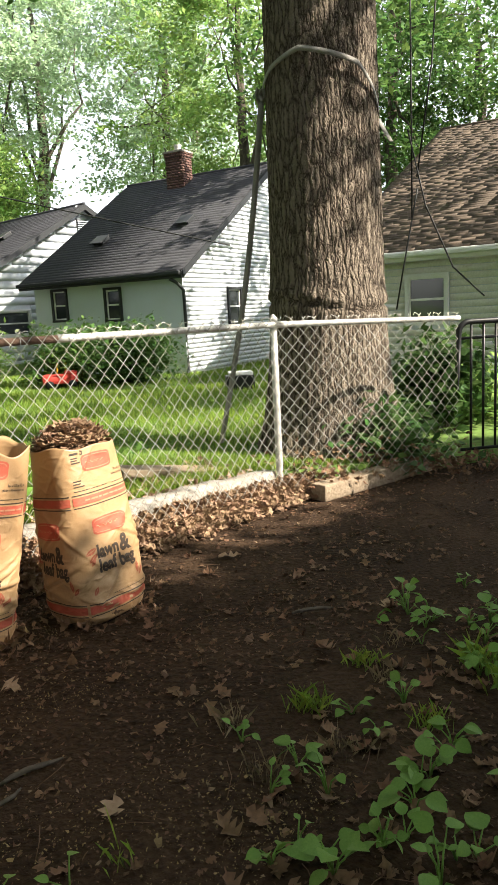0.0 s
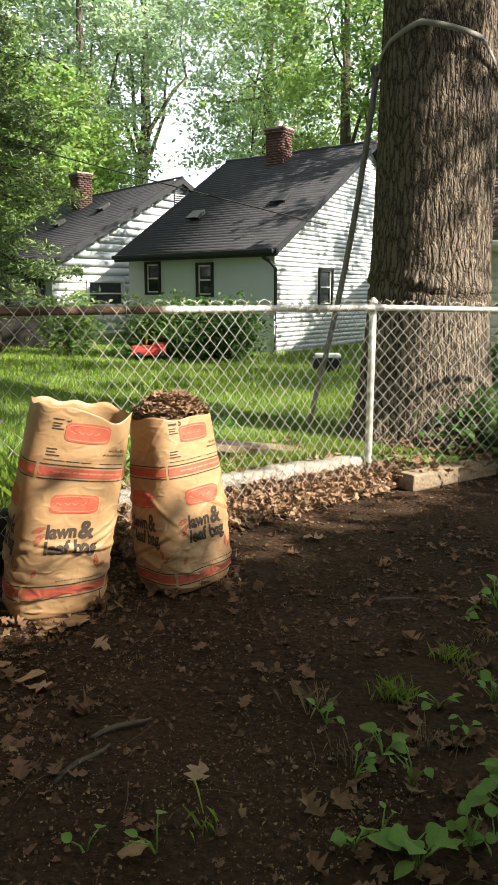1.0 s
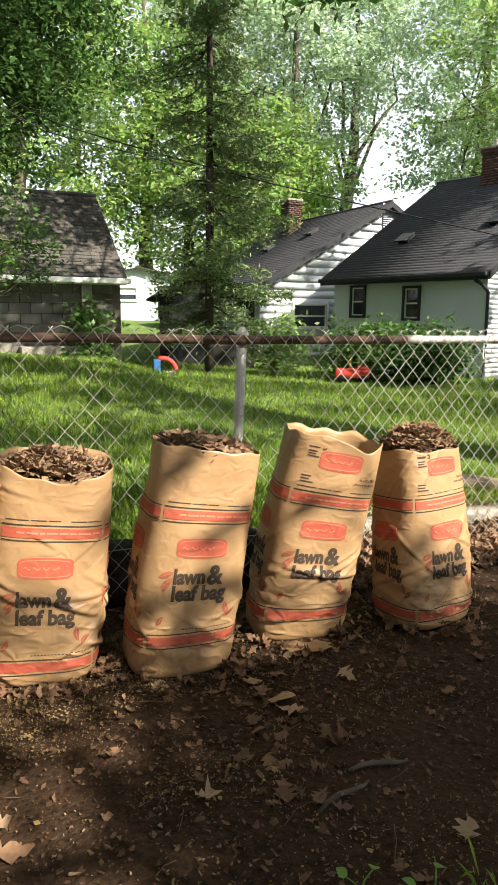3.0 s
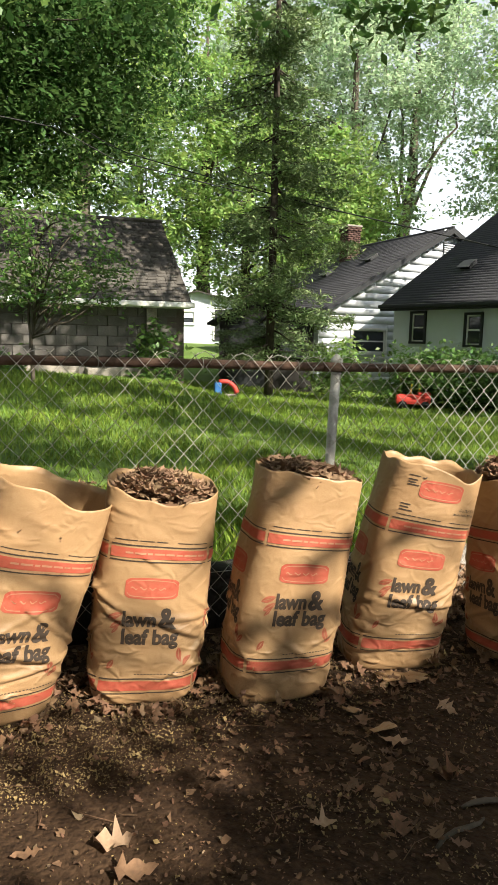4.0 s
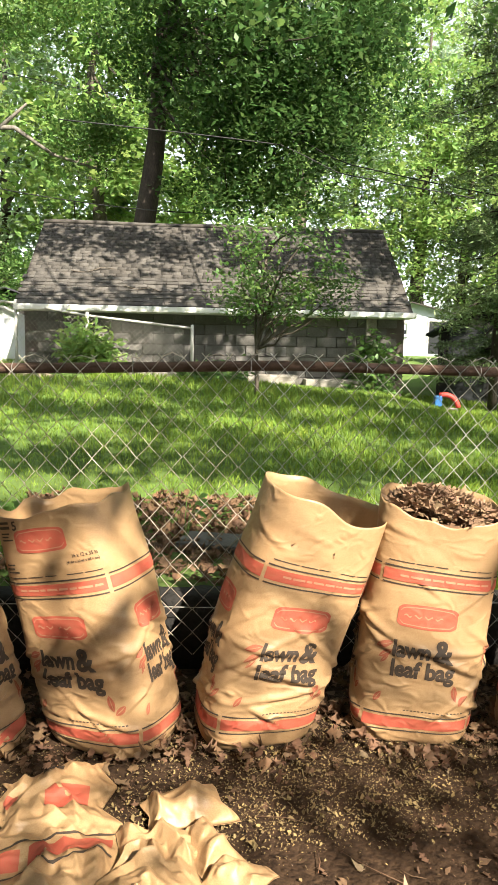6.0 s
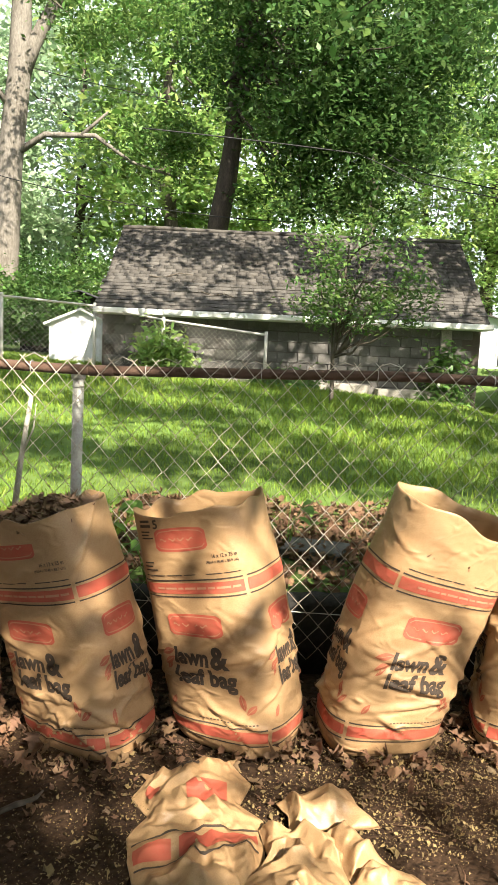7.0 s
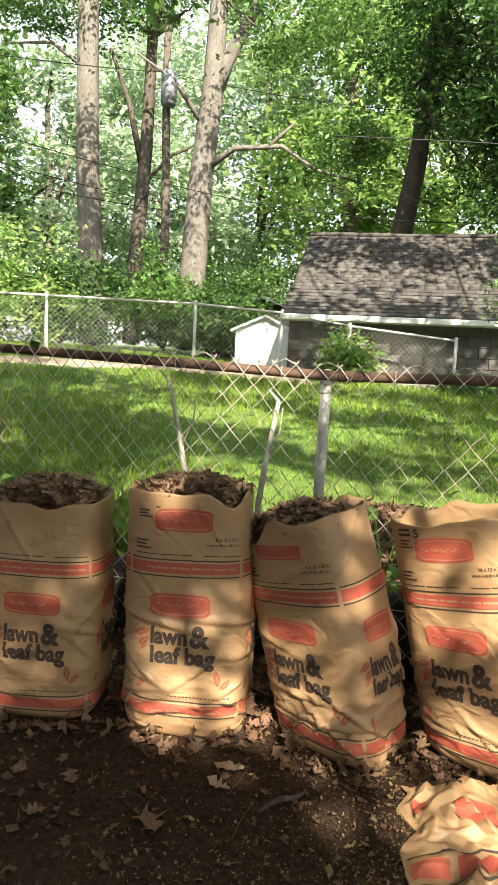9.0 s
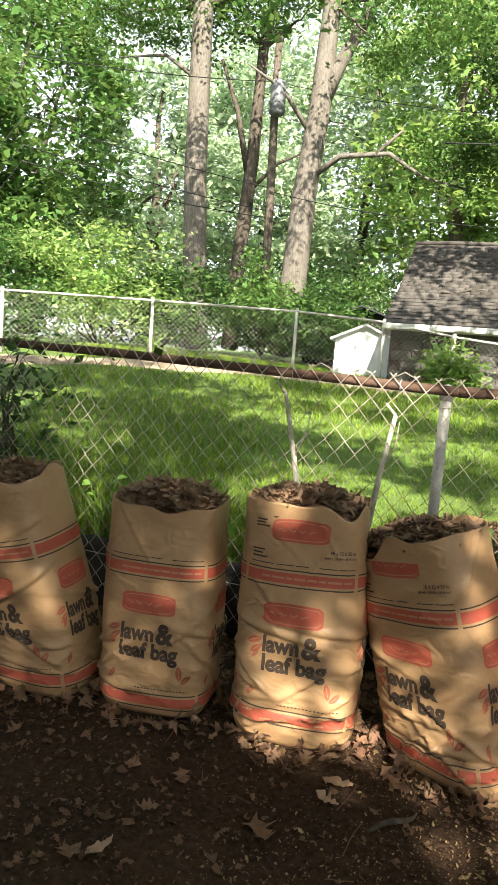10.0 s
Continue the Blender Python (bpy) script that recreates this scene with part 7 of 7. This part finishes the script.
    pts.append(np.c_[p, 0.03 + np.abs(r.normal(0, 0.11, m))])
    m = 500
    p = np.stack([r.normal(1.05, 0.28, m), r.normal(6.2, 0.15, m)], -1)
    pts.append(np.c_[p, 0.04 + np.abs(r.normal(0, 0.12, m))])
    m = 260
    p = np.stack([r.normal(1.9, 0.3, m), r.normal(6.35, 0.2, m)], -1)
    pts.append(np.c_[p, 0.03 + np.abs(r.normal(0, 0.04, m))])
    m = 500
    p = fxy(r.uniform(0.2, 4.3, m), r.uniform(-0.5, -0.02, m))
    pts.append(np.c_[p, 0.012 + np.abs(r.normal(0, 0.02, m))])
    tagged(leaf_heap("leaf_drift", np.vstack(pts), 0.056, M_DRIFT, 36, 0.55), "drifts of dry brown oak leaves against the fence and bags", "leaves", kind="stuff")
    # the leafy patch on the bank past the fence
    m = 2600
    ss, nn = r.uniform(0.9, 2.95, m), 0.2 + r.uniform(0, 1, m) ** 0.8 * 1.7
    p = fxy(ss, nn)
    z = ground_z(p[:, 0], p[:, 1]) + 0.01 + np.abs(r.normal(0, 0.025, m))
    tagged(leaf_heap("leaf_bank", np.c_[p, z], 0.065, M_DRIFT, 37, 0.45), "thick patch of dead leaves on the bank behind the fence", "leaves", kind="stuff")
    m = 500
    ss, nn = r.uniform(-2.5, -0.7, m), r.uniform(0.15, 0.75, m)
    p = fxy(ss, nn)
    z = ground_z(p[:, 0], p[:, 1]) + 0.01 + np.abs(r.normal(0, 0.02, m))
    tagged(leaf_heap("leaf_bank", np.c_[p, z], 0.07, M_DRY, 38, 0.45), "dead leaves lying behind the low concrete edge", "leaves", kind="stuff")


build_litter()

# single fallen leaves that stand out
FALLEN = [(-0.14, 4.33, 0.15), (-0.01, 4.42, 0.10), (0.34, 3.22, 0.13), (0.64, 3.67, 0.12), (-0.46, 3.02, 0.08), (-0.22, 2.68, 0.09), (-0.28, 2.27, 0.11), (-0.04, 2.91, 0.10), (0.62, 2.62, 0.13),
          (-0.83, 2.96, 0.11), (0.45, 3.15, 0.10), (0.10, 3.32, 0.08), (-1.42, 1.74, 0.14), (-1.59, 1.58, 0.10), (-1.32, 2.14, 0.08), (-0.93, 2.64, 0.14), (-1.31, 1.68, 0.15), (-1.07, 2.70, 0.10), (-0.96, 2.09, 0.09),
          (-2.96, 0.34, 0.11), (-2.68, 0.50, 0.16), (-2.76, 0.74, 0.09), (-2.84, 0.21, 0.08), (-2.70, -0.03, 0.10), (-2.70, 0.05, 0.11), (-3.35, -0.15, 0.08), (-3.04, 0.64, 0.10), (-2.83, 0.81, 0.12), (-3.05, 0.20, 0.07), (-3.07, 0.34, 0.06)]
for k, (x, y, L) in enumerate(FALLEN):
    r = np.random.default_rng(700 + k)
    V, F = lobed_leaves(np.zeros((1, 3)), np.array([L * 0.85]), r.uniform(0, 6.28, 1), r.normal(0, 0.12, 1), r.normal(0, 0.12, 1), np.array([r.uniform(0.1, 0.6)]), 700 + k)
    ob = raw("fallen_leaf", V, F, M_DRY if k % 3 == 0 else M_DRIFT)
    ob.location = (x, y, float(ground_z(np.array(x), np.array(y))) + 0.016)
    tagged(ob, "single dry brown oak leaf lying on the soil", "leaf", "fallen oak leaves on the soil")


# ---- weeds in the yard ----
def leaf_mesh(L, W, fold=0.25, n=7):
    """A pointed heart-shaped leaf lying along +y."""
    t = np.linspace(0, 1, n)
    w = W * np.sin(np.pi * np.clip(t * 0.93 + 0.07, 0, 1)) ** 0.8 * (1 - 0.35 * t)
    w[-1] = 0.001
    V = np.stack([np.stack([-w, t * L, fold * w - 0.25 * L * t * t], -1), np.stack([0 * w, t * L, -0.25 * L * t * t], -1), np.stack([w, t * L, fold * w - 0.25 * L * t * t], -1)], 0).reshape(-1, 3)
    a = np.arange(n - 1)
    F = np.vstack([np.stack([a + b * n, a + (b + 1) * n, a + 1 + (b + 1) * n, a + 1 + b * n], -1) for b in (0, 1)])
    return V, F


LEAFV, LEAFF = leaf_mesh(1.0, 0.38)
_me = []
for q in range(4):
    V, F = leaf_mesh(1.0, 0.42 + 0.06 * q, 0.15 + 0.06 * q)
    t_ = raw("leaf", V, F, M_WEED, smooth=True)
    _me.append(t_.data)
    bpy.data.objects.remove(t_)


def weed(x, y, n, h, L, seed, label="green broad-leaved weed growing in the soil"):
    r = np.random.default_rng(seed)
    root = empty("weed", (x, y, float(ground_z(np.array(x), np.array(y)))))
    for k in range(n):
        a = r.uniform(0, 6.28)
        hh = h * r.uniform(0.35, 1.0)
        ro = 0.35 * h * r.uniform(0.2, 1.0) + 0.02
        tip = np.array((math.cos(a) * ro, math.sin(a) * ro, hh))
        tubes("stem", [([(0, 0, -0.01), tip * np.array((0.35, 0.35, 0.6)), tip], [0.003, 0.0025, 0.0018])], M_WEED, root, sides=5)
        o = new("leaf", _me[r.integers(4)])
        o.parent = root
        s = L * r.uniform(0.65, 1.2)
        o.matrix_local = pose(*tip, r.uniform(-20, 40), r.normal(0, 22), math.degrees(a) - 90 + r.normal(0, 25)) @ Matrix.Diagonal((s, s, s, 1))
    tagged(root, label, "weed", "weeds in the yard")


for k, (x, y, n, h, L) in enumerate(((0.05, 2.62, 5, 0.11, 0.07), (0.15, 2.36, 6, 0.15, 0.06), (0.41, 2.77, 5, 0.12, 0.07), (0.77, 3.44, 4, 0.12, 0.08), (0.54, 2.30, 7, 0.14, 0.13), (0.70, 2.59, 6, 0.13, 0.10), (0.89, 3.02, 9, 0.20, 0.09),
                                     (0.30, 2.12, 8, 0.12, 0.08), (0.44, 2.16, 9, 0.12, 0.08), (0.66, 2.12, 7, 0.13, 0.11), (0.59, 2.84, 6, 0.13, 0.08), (0.95, 2.72, 8, 0.18, 0.10), (0.60, 2.42, 5, 0.12, 0.13), (-0.31, 2.0, 3, 0.22, 0.07), (-0.48, 1.97, 2, 0.12, 0.08), (0.16, 2.1, 6, 0.10, 0.07),
                                     (0.48, 2.66, 4, 0.10, 0.07), (0.83, 2.35, 7, 0.14, 0.12))):
    weed(x, y, n, h * 0.55, L * 0.50, 800 + k)
_r = np.random.default_rng(77)
for k in range(34):
    x, y = _r.uniform(0.2, 1.15), _r.uniform(2.0, 3.9)
    if x > 0.05 + 0.28 * (y - 1.9) or _r.random() < 0.25:
        weed(x, y, int(_r.integers(3, 8)), _r.uniform(0.05, 0.13), _r.uniform(0.03, 0.06), 870 + k)
for k, (s, n, m, h, L) in enumerate(((2.55, 0.22, 9, 0.45, 0.10), (1.35, 0.25, 8, 0.32, 0.07), (1.15, 0.3, 7, 0.25, 0.06), (2.35, 0.4, 8, 0.42, 0.09), (-0.75, 0.3, 9, 0.34, 0.08), (-1.0, 0.35, 8, 0.26, 0.08), (-0.5, 0.28, 10, 0.36, 0.07), (1.9, 0.9, 5, 0.3, 0.1), (3.9, 0.2, 9, 0.34, 0.055), (4.2, 0.18, 9, 0.36, 0.05), (-2.0, 1.0, 6, 0.3, 0.1), (4.5, 0.16, 7, 0.4, 0.05))):
    p = fxy(s, n)
    weed(float(p[0]), float(p[1]), m, h, L, 840 + k, "leafy green weed growing behind the fence")


def tuft(x, y, n, h, seed, m=M_GRASS, label="small tuft of grass in the bare soil"):
    r = np.random.default_rng(seed)
    X, Y = r.normal(0, 0.035, n), r.normal(0, 0.03, n)
    a = r.uniform(0, 6.28, n)
    H = h * r.uniform(0.5, 1.1, n)
    ln = r.normal(0, 0.5, (n, 2)) * H[:, None]
    w = 0.0016
    V = np.stack([np.stack([X - w * np.cos(a), Y - w * np.sin(a), 0 * X], -1), np.stack([X + w * np.cos(a), Y + w * np.sin(a), 0 * X], -1), np.stack([X + ln[:, 0] * 0.4 + w * 0.6, Y + ln[:, 1] * 0.4, H * 0.65], -1), np.stack([X + ln[:, 0], Y + ln[:, 1], H], -1)], 1).reshape(-1, 3)
    ob = raw("grass_tuft", V, np.arange(4 * n).reshape(-1, 4), m)
    ob.location = (x, y, float(ground_z(np.array(x), np.array(y))))
    tagged(ob, label, "grass", "grass tufts in the yard")


for k, (x, y, n, h, m) in enumerate(((0.27, 2.81, 90, 0.10, M_GRASS), (0.48, 3.11, 60, 0.10, M_GRASS), (0.01, 2.72, 30, 0.12, M_STRAW), (0.36, 2.55, 36, 0.10, M_STRAW), (0.13, 2.45, 30, 0.09, M_STRAW), (0.92, 3.1, 90, 0.15, M_GRASS), (0.55, 3.0, 26, 0.1, M_STRAW), (0.66, 2.72, 50, 0.1, M_GRASS), (0.62, 3.3, 26, 0.08, M_STRAW), (-0.2, 2.1, 14, 0.1, M_GRASS), (0.98, 2.9, 80, 0.16, M_GRASS))):
    tuft(x, y, n, h * 0.65, 900 + k, m, "small tuft of grass in the bare soil" if m is M_GRASS else "dry straw-coloured grass tuft in the soil")


# ---- crumpled empty bags and torn paper ----
def crumpled(name, label, loc, rz, L, W, hgt, seed, n=90, m=60, prints=True, ragged=0.05):
    r = np.random.default_rng(seed)
    root = empty(name, (*loc, 0.012), rz)
    la, lb = r.uniform(0, 1, (24, 24)), r.uniform(0, 1, (60, 60))

    def facets(g, u, v, cell):
        """Flat triangles between the random heights of a slanted lattice."""
        a, b = u / cell + 0.45 * v / cell + 3, v / cell * 1.1 - 0.25 * u / cell + 6
        i, j = np.floor(a).astype(int), np.floor(b).astype(int)
        x, y = a - i, b - j
        k = len(g)
        i0, i1, j0, j1 = i % k, (i + 1) % k, j % k, (j + 1) % k
        low = g[i0, j0] + (g[i1, j0] - g[i0, j0]) * x + (g[i1, j1] - g[i1, j0]) * y
        up = g[i0, j0] + (g[i1, j1] - g[i0, j1]) * x + (g[i0, j1] - g[i0, j0]) * y
        return np.where(x > y, low, up)

    def top(u, v):
        uu, vv = u + 0.018 * np.sin(v * 21 + seed), v + 0.018 * np.sin(u * 17 + seed)
        ridge = 1 - np.abs(2 * facets(la, uu + 0.4, vv + 0.7, 0.085) - 1)
        h = 0.60 * facets(la, uu, vv, 0.11) ** 1.3 + 0.50 * ridge ** 2 + 0.42 * facets(lb, vv, uu, 0.04) + 0.16 * facets(lb, uu + 1, vv, 0.024)
        eu = np.minimum(u, L - u)
        ev = np.minimum(v, W - v)
        e = np.clip(np.minimum(eu, ev) / 0.05, 0, 1)
        bulge = 0.45 + 0.55 * np.sin(np.pi * np.clip(v / W, 0, 1))
        z = hgt * (0.15 + h * bulge) * (0.35 + 0.65 * e)
        eu2, ev2 = (np.abs(u / L - 0.5) * 2) ** 3 * np.sign(u - L / 2), (np.abs(v / W - 0.5) * 2) ** 3 * np.sign(v - W / 2)
        x = u - L / 2 + ragged * 2.2 * (facets(la, v * 1.0, 0 * u + 0.3, 0.09) - 0.6) * eu2 + 0.12 * (v - W / 2) * np.sin(seed)
        y = v - W / 2 + ragged * 2.2 * (facets(la, u * 1.0, 0 * u + 0.9, 0.11) - 0.6) * ev2 - 0.08 * W * np.sin(np.pi * u / L) * np.cos(seed)
        return np.stack([x, y, z], -1)

    U, Vv = np.meshgrid(np.linspace(0, L, n), np.linspace(0, W, m), indexing="ij")
    T = top(U, Vv)
    Bm = T.copy()
    Bm[..., 2] = np.maximum(T[..., 2] - 0.003, 0.0)
    V = np.vstack([T.reshape(-1, 3), Bm.reshape(-1, 3)])
    F = grid_faces(n, m)
    k = n * m
    rim = np.r_[np.arange(m), np.arange(1, n) * m + m - 1, (n - 1) * m + np.arange(m - 2, -1, -1), np.arange(n - 2, 0, -1) * m]
    rj = np.roll(rim, -1)
    raw("paper", V, np.vstack([F, F[:, ::-1] + k, np.stack([rj, rim, rim + k, rj + k], -1)]), M_PAPER, root)
    if prints:
        for nm, mt, (v, f) in (("lettering", M_INK, (np.array(T_AMP[0]) * 0.75 + np.array((0.015, W * 0.42)), T_AMP[1])), ("logo", M_RED, flat_shape(0.13, 0.215, W * 0.42, W * 0.80, lambda t: (0.04 + 0 * t, 0.96 + 0 * t))), ("logo", M_RED, flat_shape(0.10, 0.16, W * 0.06, W * 0.2, leafy)),
                               ("band_line", M_INK, flat_rect(0.335, 0.342, 0.01, W * 0.95)), ("band", M_RED, flat_rect(0.36, 0.415, 0.012, W * 0.30)), ("band", M_RED, flat_rect(0.36, 0.415, W * 0.36, W * 0.94)), ("band_line", M_INK, flat_rect(0.432, 0.439, 0.01, W * 0.95))):
            q = top(v[:, 0], v[:, 1])
            q[:, 2] += 0.004
            raw(nm, q, f, mt, root)
    tagged(root, label, "paper bag")
    return root


def add_flap(bag, s, n, z, L, W, h, rz, ry, seed):
    """A torn piece of paper that hangs on a crumpled bag."""
    one = crumpled("flap", "torn flap of the paper", (0, 0), 0, L, W, h, seed, 44, 32, False, 0.025)
    pc = one.children[0]
    pc.parent = bag
    pc.name = "flap"
    pc.matrix_local = bag.matrix_world.inverted() @ pose(*fpt(s, n, z), 0, ry, rz)
    bpy.data.objects.remove(one)


first_bag = crumpled("crumpled_bag", "crumpled empty kraft paper leaf bag lying on the soil", (-2.15, 1.19), -33, 0.74, 0.36, 0.062, 61, 150, 76, ragged=0.04)
second_bag = crumpled("crumpled_bag", "torn crumpled kraft paper bag lying over another", fpt(1.90, -1.22, 0)[:2], -50, 0.42, 0.32, 0.072, 62, 110, 86, prints=False, ragged=0.07)
second_bag.location.z = 0.02
add_flap(second_bag, 1.84, -0.95, 0.02, 0.26, 0.18, 0.055, 62, -4, 67)
add_flap(second_bag, 1.78, -1.10, 0.01, 0.20, 0.14, 0.06, -10, 0, 68)
add_flap(second_bag, 1.70, -1.22, 0.015, 0.20, 0.15, 0.055, 20, 0, 69)
bpy.context.view_layer.update()
def torn_scrap(x, y, L, W, rz, seed):
    """A flat torn scrap of paper, its rim uneven and a little lifted."""
    r = np.random.default_rng(seed)
    m = 15
    a = np.linspace(0, 2 * np.pi, m, endpoint=False) + r.normal(0, 0.12, m)
    rad = r.uniform(0.55, 1.1, m)
    rim = np.stack([L / 2 * rad * np.cos(a), W / 2 * rad * np.sin(a), 0.008 + np.abs(r.normal(0, 0.007, m))], -1)
    half = rim * np.array((0.5, 0.5, 0.3)) + np.stack([0 * a, 0 * a, np.abs(r.normal(0.006, 0.004, m))], -1)
    V = np.vstack([rim, half, [(0, 0, 0.006)]])
    V = np.vstack([V, V - np.array((0, 0, 0.0015))])
    i = np.arange(m)
    j = (i + 1) % m
    top = np.vstack([np.stack([i, j, j + m], -1), np.stack([i, j + m, i + m], -1), np.stack([i + m, j + m, np.full(m, 2 * m)], -1)])
    o = 2 * m + 1
    side = np.vstack([np.stack([j, i, i + o], -1), np.stack([j, i + o, j + o], -1)])
    ob = raw("torn_paper", V, np.vstack([top, top[:, ::-1] + o, side]), M_PAPER)
    ob.matrix_world = pose(x, y, float(ground_z(np.array(x), np.array(y))) + 0.012, 0, 0, rz)
    tagged(ob, "torn flat scrap of kraft paper on the soil", "paper", "torn scraps of paper on the soil")


for k, (x, y, L, W, rz, h) in enumerate(((-1.06, 3.09, 0.26, 0.13, 25, 0.014), (-0.99, 2.69, 0.13, 0.05, 60, 0.012), (-1.13, 2.74, 0.08, 0.05, 10, 0.012), (-0.36, 1.98, 0.09, 0.06, 30, 0.014))):
    torn_scrap(x, y, L, W, rz, 70 + k)
for k, (x, y, L, rz) in enumerate(((-0.57, 2.47, 0.2, 40), (-0.62, 2.29, 0.22, 65), (-2.62, 0.9, 0.18, 100), (0.3, 3.6, 0.2, 15), (-1.2, 1.3, 0.15, 70))):
    d = np.array((math.cos(radians(rz)), math.sin(radians(rz)), 0)) * L
    ob = tubes("twig", [([d * t + np.array((0.01 * math.sin(t * 7), 0.01 * math.cos(t * 5), 0.012)) for t in np.linspace(-0.5, 0.5, 6)], [0.006, 0.008, 0.009, 0.008, 0.006, 0.003])], M_BARK2, sides=6)
    ob.location = (x, y, 0.0)
    tagged(ob, "short dead twig lying on the soil", "twig", "twigs on the soil")


# ---- children's toys and odds and ends on the far side of the lawn ----
def toys():
    root = empty("toy_car", (-4.66, 15.2, 0.0), 20)
    bm = bmesh.new()
    add_box(bm, (0, 0, 0.2), (0.72, 0.4, 0.2), None, 0.07)
    add_box(bm, (0.22, 0, 0.32), (0.26, 0.36, 0.08), None, 0.03)
    part("body", bm, M_RUBRED, root)
    for x in (-0.05, 0.12):
        tubes("roof_post", [([(x, 0.12, 0.28), (x + 0.02, 0.12, 0.52)], 0.02)], M_YEL, root, sides=8)
    for sx in (-0.22, 0.24):
        for sy in (-0.2, 0.2):
            tubes("wheel", [([(sx, sy - 0.04, 0.09), (sx, sy + 0.04, 0.09)], 0.09)], M_BLACK, root, sides=14)
    tagged(root, "red and yellow plastic toy car on the lawn", "toy")
    root = empty("toy_arch", (-7.85, 12.75, 0.13), 40)
    tubes("arch", [([(0.28 * math.cos(a), 0, 0.1 + 0.3 * math.sin(a)) for a in np.linspace(0.2, 1.9, 10)], 0.05)], M_RUBRED, root, sides=8)
    bm = bmesh.new()
    add_box(bm, (-0.12, 0, 0.2), (0.14, 0.2, 0.36), None, 0.03)
    part("tower", bm, M_BLUE, root)
    bm = bmesh.new()
    add_box(bm, (0.12, -0.1, 0.08), (0.24, 0.2, 0.14), None, 0.03)
    part("seat", bm, M_CONC, root)
    tagged(root, "red and blue plastic toy beside the garage", "toy")
    # plain box added in place of an unclear black object with a pale part
    b = empty("storage_tub", (-0.75, 13.2, -0.02), 10)
    bm = bmesh.new()
    add_box(bm, (0, 0, 0.15), (0.5, 0.4, 0.3), None, 0.04)
    part("tub", bm, M_BLACK, b)
    bm = bmesh.new()
    add_box(bm, (0.02, 0, 0.33), (0.42, 0.34, 0.06), None, 0.02)
    part("lid", bm, M_TRIMW, b)
    tagged(b, "black box with a white top standing in for an unclear object", "tub")
    slab = empty("stone_slab", fpt(1.75, 0.85, 0.315), 35)
    bm = bmesh.new()
    add_box(bm, (0, 0, 0), (0.34, 0.26, 0.06), None, 0.015)
    part("slab", bm, M_BLOCK, slab)
    tagged(slab, "flat grey stone slab among the dead leaves", "stone")
    plank = empty("old_board", fpt(-2.05, 0.55, 0.26), 30)
    bm = bmesh.new()
    add_box(bm, (0, 0, 0), (0.8, 0.24, 0.05), pose(0, 0, 0, 0, 8, 0), 0.008)
    part("board", bm, M_TIMBER, plank)
    tagged(plank, "old weathered board lying behind the fence", "board")


toys()
